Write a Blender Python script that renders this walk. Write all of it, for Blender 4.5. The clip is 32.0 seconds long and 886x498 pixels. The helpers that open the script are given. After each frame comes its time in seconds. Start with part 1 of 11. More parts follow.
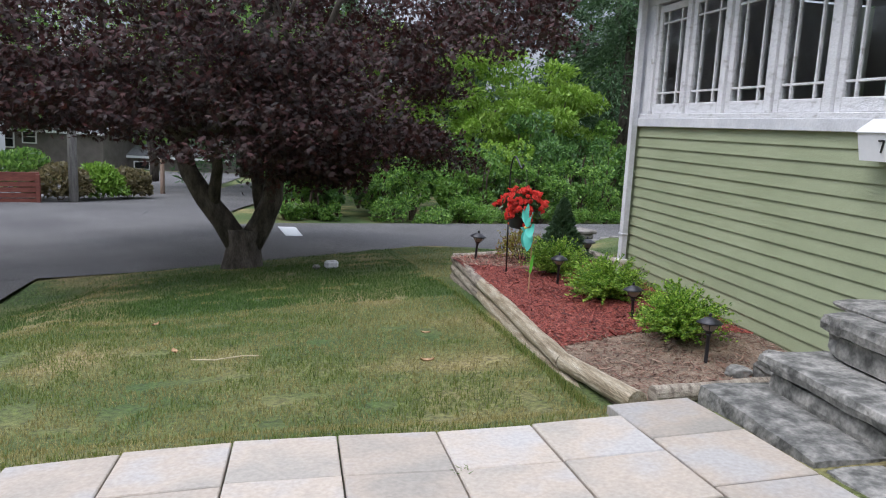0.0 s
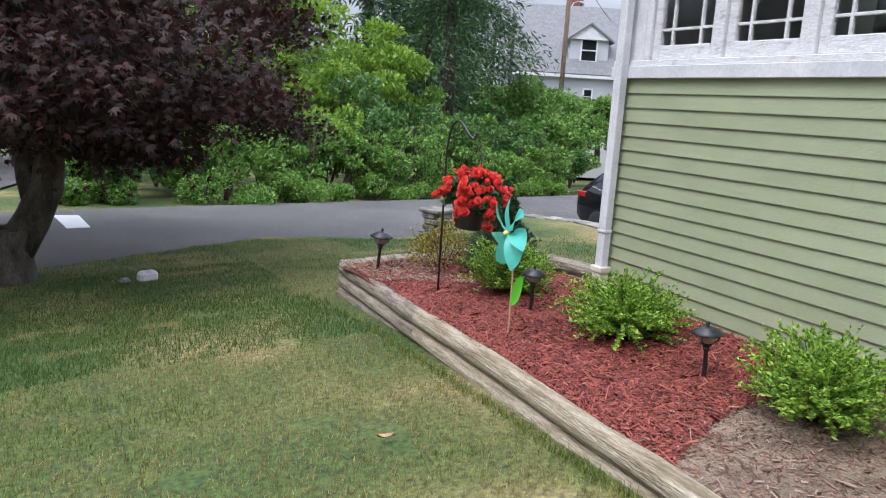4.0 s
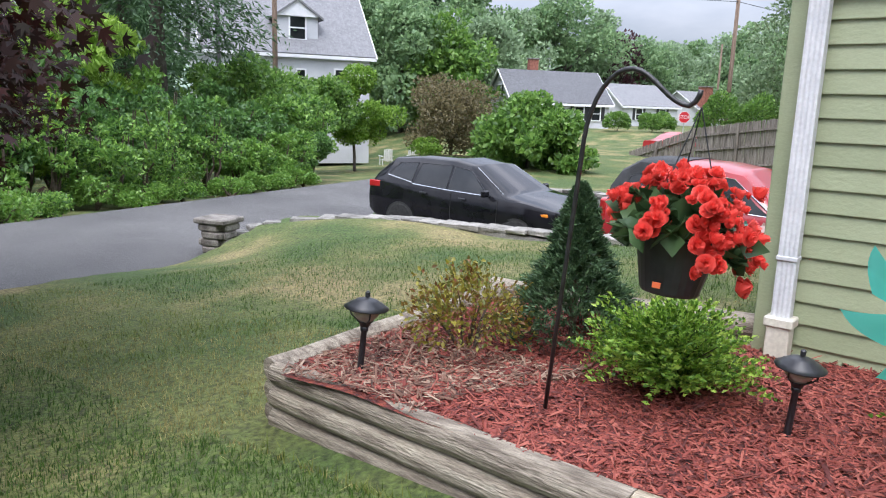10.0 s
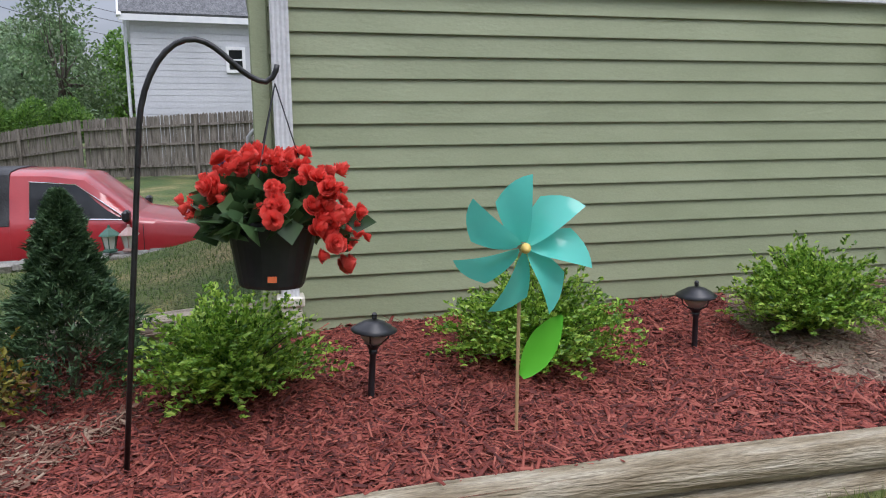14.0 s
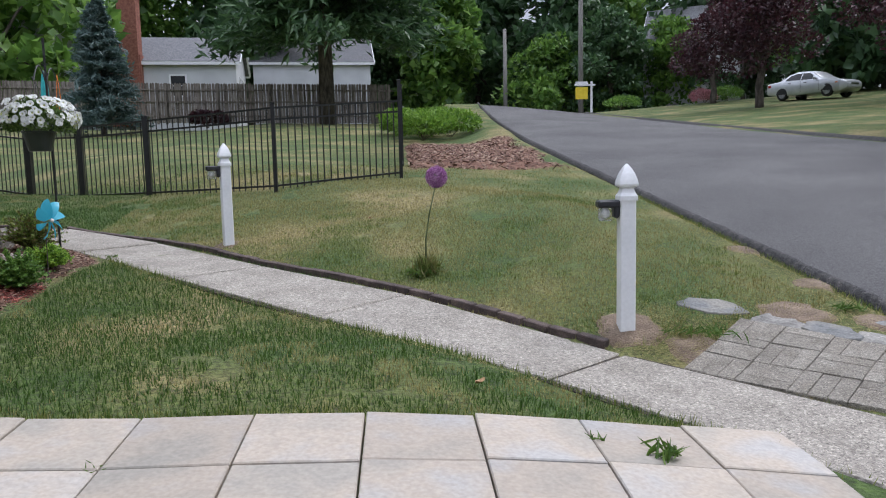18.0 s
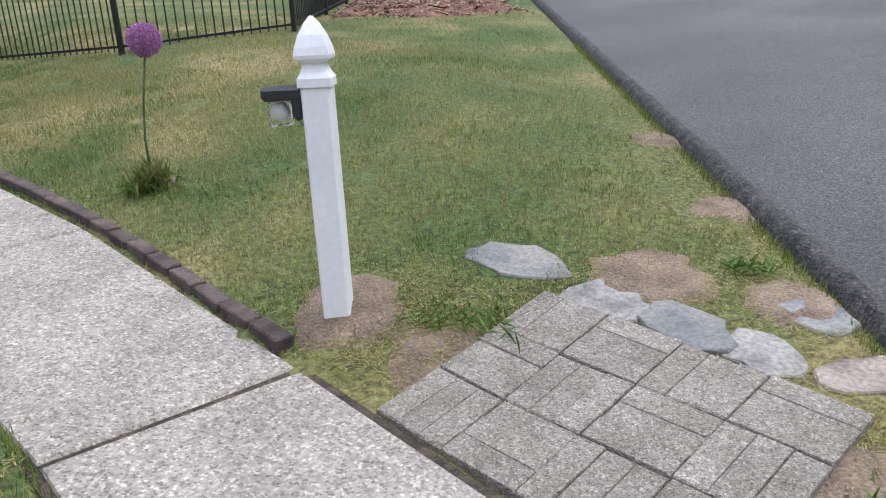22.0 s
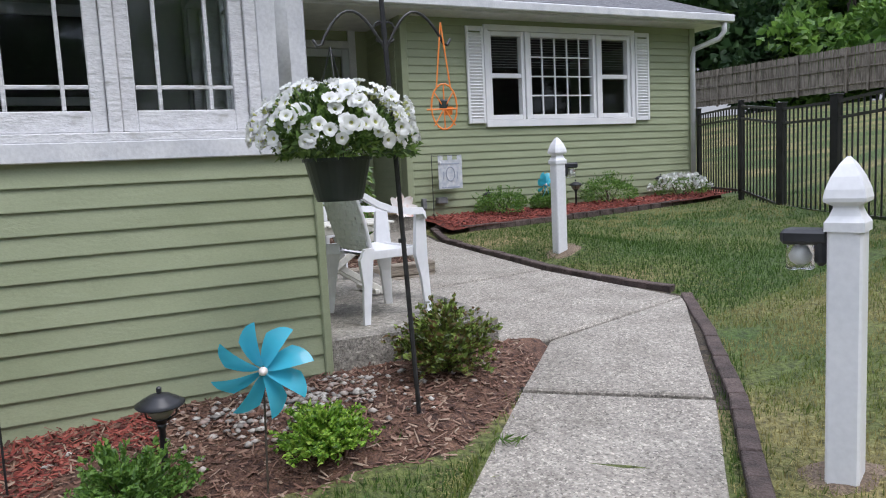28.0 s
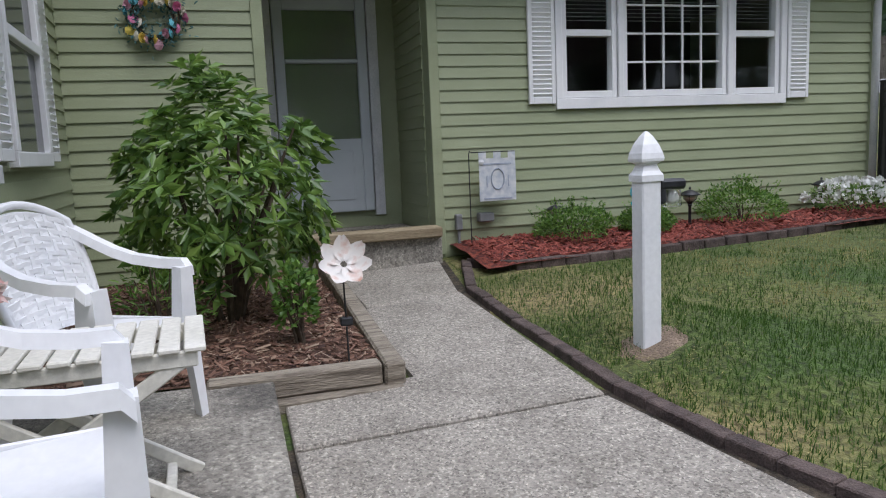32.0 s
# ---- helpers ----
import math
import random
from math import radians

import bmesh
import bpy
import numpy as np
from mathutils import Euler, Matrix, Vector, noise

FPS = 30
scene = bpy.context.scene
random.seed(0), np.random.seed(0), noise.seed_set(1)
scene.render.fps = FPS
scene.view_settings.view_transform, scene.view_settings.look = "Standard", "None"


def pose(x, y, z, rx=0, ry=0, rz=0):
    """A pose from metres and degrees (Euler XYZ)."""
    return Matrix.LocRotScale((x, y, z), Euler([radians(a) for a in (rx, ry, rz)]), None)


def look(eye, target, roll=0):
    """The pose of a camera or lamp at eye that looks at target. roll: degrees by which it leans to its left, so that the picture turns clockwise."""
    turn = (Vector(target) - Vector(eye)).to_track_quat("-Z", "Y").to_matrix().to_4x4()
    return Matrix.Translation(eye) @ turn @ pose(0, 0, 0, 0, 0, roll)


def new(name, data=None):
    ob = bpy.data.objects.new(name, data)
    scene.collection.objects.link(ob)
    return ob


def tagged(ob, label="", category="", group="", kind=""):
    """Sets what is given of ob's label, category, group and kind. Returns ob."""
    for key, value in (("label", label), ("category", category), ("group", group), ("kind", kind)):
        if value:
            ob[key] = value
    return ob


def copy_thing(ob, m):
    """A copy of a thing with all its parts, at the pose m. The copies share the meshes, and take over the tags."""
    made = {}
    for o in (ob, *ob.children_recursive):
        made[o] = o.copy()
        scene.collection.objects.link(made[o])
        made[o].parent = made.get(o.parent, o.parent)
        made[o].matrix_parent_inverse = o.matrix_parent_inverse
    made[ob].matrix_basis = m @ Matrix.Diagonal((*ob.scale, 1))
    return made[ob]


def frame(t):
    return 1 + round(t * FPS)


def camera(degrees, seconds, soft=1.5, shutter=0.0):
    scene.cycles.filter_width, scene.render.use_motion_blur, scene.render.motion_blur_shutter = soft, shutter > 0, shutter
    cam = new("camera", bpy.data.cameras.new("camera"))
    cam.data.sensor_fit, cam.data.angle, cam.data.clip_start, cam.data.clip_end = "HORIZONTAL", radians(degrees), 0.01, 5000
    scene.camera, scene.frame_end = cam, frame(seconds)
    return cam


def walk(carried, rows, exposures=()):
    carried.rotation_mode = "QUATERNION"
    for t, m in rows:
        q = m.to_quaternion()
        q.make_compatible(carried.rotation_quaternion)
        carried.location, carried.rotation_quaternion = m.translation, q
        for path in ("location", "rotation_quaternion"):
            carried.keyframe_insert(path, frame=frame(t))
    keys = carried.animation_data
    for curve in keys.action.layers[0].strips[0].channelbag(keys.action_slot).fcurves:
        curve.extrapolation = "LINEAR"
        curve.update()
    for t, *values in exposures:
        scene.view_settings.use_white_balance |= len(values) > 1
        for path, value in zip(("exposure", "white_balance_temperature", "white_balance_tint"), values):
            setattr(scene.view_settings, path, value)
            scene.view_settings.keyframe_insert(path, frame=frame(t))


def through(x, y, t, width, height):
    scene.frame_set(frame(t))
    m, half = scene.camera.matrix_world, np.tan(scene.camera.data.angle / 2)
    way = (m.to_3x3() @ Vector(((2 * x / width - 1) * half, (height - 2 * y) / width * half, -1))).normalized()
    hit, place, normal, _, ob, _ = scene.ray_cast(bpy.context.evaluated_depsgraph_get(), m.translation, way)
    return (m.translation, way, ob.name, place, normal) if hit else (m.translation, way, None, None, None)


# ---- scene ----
cam = camera(62.0, 32.0, soft=1.1)
PATH = [
    (0, (0.73, -0.756, 1.335), (1.111, 1.178, 1.0), 2.7),
    (0.5, (0.727, -0.319, 1.291), (1.096, 1.619, 0.96), 3.0),
    (1, (0.673, 0.048, 1.257), (1.055, 1.982, 0.919), 2.8),
    (1.5, (0.654, 0.414, 1.234), (1.063, 2.338, 0.873), 3.0),
    (2, (0.553, 0.796, 1.207), (1.034, 2.703, 0.847), 3.2),
    (2.5, (0.479, 1.16, 1.18), (1.054, 3.042, 0.822), 3.3),
    (3, (0.52, 1.512, 1.153), (1.206, 3.353, 0.779), 3.8),
    (3.5, (0.514, 1.826, 1.138), (1.314, 3.619, 0.756), 3.8),
    (5.5, (0.496, 2.93, 1.174), (1.541, 4.591, 0.788), 2.6),
    (6, (0.54, 3.194, 1.12), (1.596, 4.853, 0.753), 2.6),
    (6.5, (0.546, 3.467, 1.1), (1.641, 5.101, 0.737), 2.7),
    (7, (0.513, 3.775, 1.075), (1.645, 5.383, 0.704), 2.5),
    (7.5, (0.525, 4.108, 1.012), (1.696, 5.686, 0.639), 2.2),
    (8, (0.51, 4.426, 0.983), (1.748, 5.951, 0.61), 2.1),
    (8.5, (0.474, 4.753, 0.958), (1.781, 6.219, 0.579), 2.1),
    (9, (0.546, 5.059, 0.932), (1.921, 6.46, 0.55), 1.8),
    (9.5, (0.567, 5.336, 0.913), (2.02, 6.655, 0.525), 1.7),
    (10, (0.624, 5.59, 0.905), (2.143, 6.831, 0.515), 1.9),
    (10.5, (0.781, 5.811, 0.906), (2.359, 6.984, 0.541), 2.3),
    (11, (0.817, 6.042, 0.945), (2.444, 7.163, 0.635), 2.2),
    (11.5, (0.874, 6.258, 0.959), (2.538, 7.336, 0.699), 2.1),
    (12, (1.008, 6.44, 0.942), (2.767, 7.364, 0.713), 2.1),
    (12.5, (1.023, 6.535, 0.921), (2.908, 7.158, 0.683), 1.4),
    (13, (0.958, 6.584, 0.89), (2.925, 6.816, 0.611), 1.1),
    (13.5, (0.835, 6.516, 0.85), (2.804, 6.404, 0.518), -0.1),
    (14, (0.69, 6.514, 0.811), (2.605, 6.057, 0.463), -0.3),
    (14.5, (0.572, 6.528, 0.806), (2.344, 5.656, 0.49), 0.1),
    (15, (0.435, 6.401, 0.852), (1.972, 5.151, 0.581), -0.1),
    (15.5, (0.353, 6.155, 0.881), (1.628, 4.633, 0.641), -0.3),
    (17.5, (0.38, 4.924, 0.992), (0.571, 2.942, 0.807), -0.6),
    (18, (0.284, 4.599, 0.972), (0.166, 2.615, 0.752), -1.3),
    (18.5, (0.151, 4.258, 0.963), (-0.239, 2.317, 0.683), -2.0),
    (19, (-0.073, 3.921, 0.943), (-0.645, 2.035, 0.603), -2.5),
    (19.5, (-0.307, 3.616, 0.939), (-1.154, 1.848, 0.544), -2.5),
    (20, (-0.626, 3.392, 0.958), (-1.737, 1.794, 0.496), -2.7),
    (20.5, (-1.003, 3.239, 0.917), (-2.084, 1.635, 0.406), -2.7),
    (21, (-1.297, 3.011, 0.901), (-2.173, 1.301, 0.345), -2.3),
    (21.5, (-1.503, 2.775, 0.933), (-1.974, 0.925, 0.338), -2.9),
    (22, (-1.687, 2.49, 0.955), (-1.647, 0.585, 0.346), -2.8),
    (22.5, (-1.696, 2.139, 0.954), (-1.111, 0.314, 0.381), -2.4),
    (23, (-1.626, 1.777, 1.001), (-0.537, 0.182, 0.481), -2.0),
    (23.5, (-1.604, 1.442, 1.06), (-0.217, 0.075, 0.604), -1.7),
    (24, (-1.499, 1.053, 1.076), (-0.037, -0.25, 0.668), -1.6),
    (24.5, (-1.412, 0.712, 1.098), (0.155, -0.475, 0.733), -1.7),
    (25, (-1.248, 0.465, 1.116), (0.412, -0.601, 0.785), -1.7),
    (25.5, (-0.913, 0.266, 1.157), (0.808, -0.703, 0.84), -2.4),
    (27.5, (0.288, -0.859, 1.266), (2.064, -1.743, 1.014), -2.8),
    (28, (0.535, -1.149, 1.308), (2.326, -2.01, 1.084), -2.8),
    (28.5, (0.821, -1.418, 1.353), (2.643, -2.213, 1.138), -2.7),
    (29, (1.137, -1.696, 1.369), (2.992, -2.415, 1.165), -2.6),
    (29.5, (1.469, -1.934, 1.368), (3.346, -2.596, 1.167), -2.8),
    (30, (1.774, -2.173, 1.39), (3.67, -2.77, 1.167), -3.0),
    (30.5, (2.083, -2.413, 1.412), (3.991, -2.952, 1.152), -3.1),
    (31, (2.421, -2.596, 1.415), (4.334, -3.11, 1.133), -2.9),
    (31.5, (2.717, -2.825, 1.431), (4.635, -3.323, 1.155), -2.8),
    (32, (3.02, -3.067, 1.463), (4.918, -3.637, 1.199), -2.5),
]
walk(cam, [(t, look(eye, target, roll)) for t, eye, target, roll in PATH], [(0, 1.02, 6350, 15), (2, 1.32, 6350, 15), (3, 1.35, 6350, 15), (6, 1.27, 6350, 15), (9, 1.5, 6350, 15), (10, 1.55, 6350, 15), (11, 1.7, 6350, 15), (12, 1.72, 6350, 15), (13, 1.1, 6350, 15), (14, 0.87, 6350, 15), (15, 0.88, 6350, 15), (17.5, 0.8, 6350, 15), (19, 0.68, 6350, 15), (20, 0.78, 6350, 15), (21, 1.02, 6350, 15), (23, 1.05, 6350, 15), (25, 0.87, 6350, 15), (28, 0.87, 6350, 15), (30, 0.83, 6350, 15), (31, 0.8, 6350, 15), (32, 0.66, 6350, 15)])


# ---- world, sun, exposure ----
SUN_EL, SUN_AZ = 60, 250
world = bpy.data.worlds.new("sky")
scene.world = world
world.use_nodes = True
wn = world.node_tree.nodes
wl = world.node_tree.links
sky = wn.new("ShaderNodeTexSky")
sky.sky_type = "NISHITA"
sky.sun_disc = False
sky.sun_elevation, sky.sun_rotation = radians(SUN_EL), radians(SUN_AZ)
sky.dust_density, sky.air_density = 2.0, 1.0
cloud_pos = wn.new("ShaderNodeTexCoord")
cloud_map = wn.new("ShaderNodeMapping")
cloud_map.inputs["Scale"].default_value = (1.0, 1.0, 3.2)
cloud = wn.new("ShaderNodeTexNoise")
cloud.inputs["Scale"].default_value, cloud.inputs["Detail"].default_value = 3.0, 7.0
cloud_ramp = wn.new("ShaderNodeValToRGB")
cloud_ramp.color_ramp.elements[0].position, cloud_ramp.color_ramp.elements[0].color = 0.36, (3.9, 4.5, 5.5, 1)
cloud_ramp.color_ramp.elements[1].position, cloud_ramp.color_ramp.elements[1].color = 0.62, (7.6, 8.0, 8.9, 1)
cover = wn.new("ShaderNodeMixRGB")
cover.inputs["Fac"].default_value = 0.9
wl.new(cloud_pos.outputs["Generated"], cloud_map.inputs["Vector"])
wl.new(cloud_map.outputs["Vector"], cloud.inputs["Vector"])
wl.new(cloud.outputs["Fac"], cloud_ramp.inputs["Fac"])
wl.new(sky.outputs["Color"], cover.inputs["Color1"])
# an overcast sky is brighter overhead than at the horizon
height = wn.new("ShaderNodeSeparateXYZ")
wl.new(cloud_pos.outputs["Generated"], height.inputs[0])
lift = wn.new("ShaderNodeMapRange")
lift.inputs["From Min"].default_value, lift.inputs["From Max"].default_value = 0.1, 1.0
lift.inputs["To Min"].default_value, lift.inputs["To Max"].default_value = 0.28, 1.72
wl.new(height.outputs["Z"], lift.inputs["Value"])
dome = wn.new("ShaderNodeVectorMath")
dome.operation = "SCALE"
wl.new(cloud_ramp.outputs["Color"], dome.inputs[0])
wl.new(lift.outputs["Result"], dome.inputs["Scale"])
wl.new(dome.outputs[0], cover.inputs["Color2"])
wl.new(cover.outputs["Color"], wn["Background"].inputs["Color"])
wn["Background"].inputs["Strength"].default_value = 0.12
sun = new("sun", bpy.data.lights.new("sun", "SUN"))
sun.data.energy, sun.data.angle, sun.data.color = 1.0, radians(28), (1.0, 0.99, 0.96)
sun.matrix_world = look((0, 0, 30), (0 + math.sin(radians(SUN_AZ)) * -20, -20 * math.cos(radians(SUN_AZ)), 30 - 20 * math.tan(radians(SUN_EL))))


# ---- helpers of the scene ----
class Geo:
    """Vertices and faces of one mesh."""

    def __init__(self):
        self.v, self.f = [], []

    def add(self, verts, faces, m=None):
        n = len(self.v)
        self.v += [tuple(m @ Vector(p)) for p in verts] if m else [tuple(p) for p in verts]
        self.f += [tuple(i + n for i in f) for f in faces]
        return self

    def box(self, c, s, m=None, ch=0.0):
        x, y, z = s[0] / 2, s[1] / 2, s[2] / 2
        move = Matrix.Translation(c) if m is None else m @ Matrix.Translation(c)
        if ch <= 0:
            vs = [(i * x, j * y, k * z) for i in (-1, 1) for j in (-1, 1) for k in (-1, 1)]
            fs = [(0, 1, 3, 2), (4, 6, 7, 5), (0, 4, 5, 1), (2, 3, 7, 6), (0, 2, 6, 4), (1, 5, 7, 3)]
            return self.add(vs, fs, move)
        h, vs, at = (x, y, z), [], {}
        for sg in [(i, j, k) for i in (-1, 1) for j in (-1, 1) for k in (-1, 1)]:
            for a in range(3):
                at[sg, a] = len(vs)
                vs.append(tuple(sg[b] * (h[b] if b == a else h[b] - ch) for b in range(3)))
        fs = []
        for a in range(3):
            b, c2 = (a + 1) % 3, (a + 2) % 3
            for s1 in (-1, 1):
                def key(sb, sc):
                    q = [0, 0, 0]
                    q[a], q[b], q[c2] = s1, sb, sc
                    return tuple(q)
                ring = [key(-1, -1), key(1, -1), key(1, 1), key(-1, 1)]
                face = [at[k, a] for k in ring]
                fs.append(tuple(face if s1 > 0 else face[::-1]))
            for sb in (-1, 1):
                for sc in (-1, 1):
                    def key2(sa):
                        q = [0, 0, 0]
                        q[a], q[b], q[c2] = sa, sb, sc
                        return tuple(q)
                    face = [at[key2(-1), b], at[key2(1), b], at[key2(1), c2], at[key2(-1), c2]]
                    fs.append(tuple(face if sb * sc > 0 else face[::-1]))
        for sg in [(i, j, k) for i in (-1, 1) for j in (-1, 1) for k in (-1, 1)]:
            face = [at[sg, 0], at[sg, 1], at[sg, 2]]
            fs.append(tuple(face if sg[0] * sg[1] * sg[2] > 0 else face[::-1]))
        return self.add(vs, fs, move)

    def tube(self, pts, r, n=8, cap=True):
        """A round bar along pts; r one radius or one for each point."""
        pts = [Vector(p) for p in pts]
        rs = [r] * len(pts) if isinstance(r, (int, float)) else list(r)
        start, side = len(self.v), None
        for i, p in enumerate(pts):
            d = (pts[min(i + 1, len(pts) - 1)] - pts[max(i - 1, 0)]).normalized()
            if side is None:
                side = d.orthogonal().normalized()
            side = (side - d * side.dot(d)).normalized()
            other = d.cross(side)
            for k in range(n):
                a = 2 * math.pi * k / n
                self.v.append(tuple(p + (side * math.cos(a) + other * math.sin(a)) * rs[i]))
        for i in range(len(pts) - 1):
            for k in range(n):
                a, b = start + i * n + k, start + i * n + (k + 1) % n
                self.f.append((a, b, b + n, a + n))
        if cap:
            self.f.append(tuple(start + k for k in range(n))[::-1])
            self.f.append(tuple(start + (len(pts) - 1) * n + k for k in range(n)))
        return self

    def lathe(self, prof, n=16, m=None, cap=True):
        """A turned shape; prof: (radius, height) from the bottom up."""
        vs = [(r * math.cos(2 * math.pi * k / n), r * math.sin(2 * math.pi * k / n), z) for r, z in prof for k in range(n)]
        fs = [(i * n + k, i * n + (k + 1) % n, (i + 1) * n + (k + 1) % n, (i + 1) * n + k) for i in range(len(prof) - 1) for k in range(n)]
        if cap:
            fs += [tuple(range(n))[::-1], tuple(range((len(prof) - 1) * n, len(prof) * n))]
        return self.add(vs, fs, m)

    def prism(self, poly, z0, z1, m=None):
        """An upright prism over a plan polygon (counter-clockwise); z0, z1 numbers or functions of x, y."""
        a = z0 if callable(z0) else lambda x, y: z0
        b = z1 if callable(z1) else lambda x, y: z1
        n = len(poly)
        vs = [(x, y, a(x, y)) for x, y in poly] + [(x, y, b(x, y)) for x, y in poly]
        fs = [tuple(range(n))[::-1], tuple(range(n, 2 * n))] + [(i, (i + 1) % n, n + (i + 1) % n, n + i) for i in range(n)]
        return self.add(vs, fs, m)

    def mesh(self, name, material, smooth=False):
        me = bpy.data.meshes.new(name)
        me.from_pydata(self.v, [], self.f)
        me.materials.append(material)
        if smooth:
            me.polygons.foreach_set("use_smooth", [True] * len(me.polygons))
        me.update()
        return me


def part(name, geo, material, parent=None, label="", smooth=False):
    """Links one mesh object, under a thing or a part."""
    ob = new(name, geo.mesh(name, material, smooth) if isinstance(geo, Geo) else geo)
    ob.parent = parent
    return tagged(ob, label)


def thing(name, m, label, category, group="", kind=""):
    """An Empty at a thing's base, which its parts hang under."""
    ob = new(name)
    ob.matrix_world = m
    ob.empty_display_size = 0.1
    return tagged(ob, label, category, group, kind)


def place(x, y, dz=0.0, rz=0.0):
    return pose(x, y, ground(x, y) + dz, 0, 0, rz)


def rnd(a, b):
    return a + (b - a) * random.random()


def arc(p0, p1, bulge, n=10):
    """Points from p0 to p1 with a bow upward of that height."""
    p0, p1 = Vector(p0), Vector(p1)
    return [p0.lerp(p1, i / n) + Vector((0, 0, bulge * math.sin(math.pi * i / n))) for i in range(n + 1)]


# ---- ground shape ----
def ramp(a, b, v):
    u = min(max((v - a) / (b - a), 0.0), 1.0)
    return u * u * (3 - 2 * u)


def street_height(y):
    """The near edge of the side street, which climbs steadily towards the south."""
    y = max(y, -46.0)
    z = -0.18 - 0.118 * y
    return z + (-1.38 - z) * ramp(8, 12, y)


def far_height(y):
    """The far edge of the side street lies higher at the bend."""
    y = max(y, -46.0)
    z = 0.30 - 0.09 * y
    return z + (-1.38 - z) * ramp(3, 14, y)


def road_height(x, y):
    u = min(max((-3.5 - x) / 6.9, 0.0), 1.0)
    return street_height(y) * (1 - u) + far_height(y) * u


def cross_height(x, y):
    return -1.33 - 0.03 * min(max(x, 0.0), 30.0)


def lawn_height(x, y):
    x, y = min(max(x, -16.0), 18.0), min(max(y, -30.0), 21.0)
    s = x - y
    s = s if s < 5.5 else 5.5 + 0.6 * (s - 5.5)
    z = -0.19 + 0.065 * s + max(0.0, 0.13 * min(-1 - (x + y), 4.2), 0.04 * (-4.6 - y))
    z += 0.11 * (ramp(2.2, 0.9, 1.8 - y) if y < 1.8 else ramp(1.25, 0.75, y - 1.8)) * ramp(-2.5, 0.0, x)
    z += 0.041 * max(0.0, -6.0 - 0.353 * x - y)
    z -= 0.05 * math.exp(-((x - 4.2) ** 2 + (y + 4.2) ** 2) / 1.5)
    z -= 0.03 * max(0.0, y - 0.38 * x - 6.0)
    z -= 0.09 * max(0.0, x - 3.0) * ramp(5.0, 8.5, y)
    z -= 0.2 * ramp(12.0, 15.0, y) * ramp(3.0, 6.5, x)
    z += 0.42 * ramp(11.0, 14.5, y) * ramp(5.5, 8.3, x)
    z -= 0.085 * math.exp(-(x + 0.75) ** 2 - (y - 0.7) ** 2 / 0.6) + 0.045 * math.exp(-((x + 1.9) ** 2) / 0.8 - (y - 0.2) ** 2 / 0.6)
    z -= 0.0243 * min(max(0.0, x - 6.3), 3.3) * min(max(0.0, -5.2 - y), 4.7)
    z += 0.12 * math.exp(-((x - 6.2) ** 2) / 1.2 - (y + 5.35) ** 2 / 0.13)
    z += 0.075 * math.exp(-((x + 1.25) ** 2 + (y + 0.28) ** 2) / 0.06)
    return z


NEAR_EDGE, FAR_EDGE = (12.7, 0.39), (18.1, 0.335)


def ground(x, y):
    z = lawn_height(x, y)
    z += 0.06 * ramp(1.8, 0.3, x) * ramp(-3.2, -2.6, x) * ramp(4.5, 2.5, y) * ramp(-6, -3, y)
    if x > 9.2 and y > 6.4:
        far_lawn = 0.6 * ramp(13.7, 13.9, x) * ramp(16.5, 15.5, y - 0.39 * (x - 12))
        z += (-1.49 - 0.035 * (min(y, 14.5) - 8) + 0.02 * max(0.0, min(y, 18.0) - 14.5) + far_lawn - z) * ramp(9.2, 9.5, x) * ramp(6.4, 6.7, y)
    if y > 11.5:
        v = y - NEAR_EDGE[1] * x - NEAR_EDGE[0]
        z += (cross_height(x, y) - 0.006 - 0.06 * ramp(0.05, 0.5, v) - z) * ramp(-0.5, -0.08, v)
    if y > 20:
        z -= 0.05 * min(y - 20, 60)
    if x > 38:
        z += (-0.9 - z) * ramp(38, 50, x)
    if x < -1.5:
        bend = 0.02 * max(0.0, -14 - y) ** 1.35
        edge = street_height(y) + 0.05 * ramp(2.2, 1.4, y) - 0.004
        z += (edge - z) * ramp(-1.5, -3.0, x) * (1 - ramp(10, 12.5, y))
        lip = -3.06 if y < 1.5 else -3.26
        if x + bend < lip and y < 13:
            side = road_height(x + bend, y) - 0.06 + 0.07 * min(max(-10.4 - x - bend, 0.0), 30) + (0.12 if x + bend < -10.5 else 0)
            z += (side - z) * ramp(lip, lip - 0.18, x + bend) * (1 - ramp(10, 12.5, y))
    return z


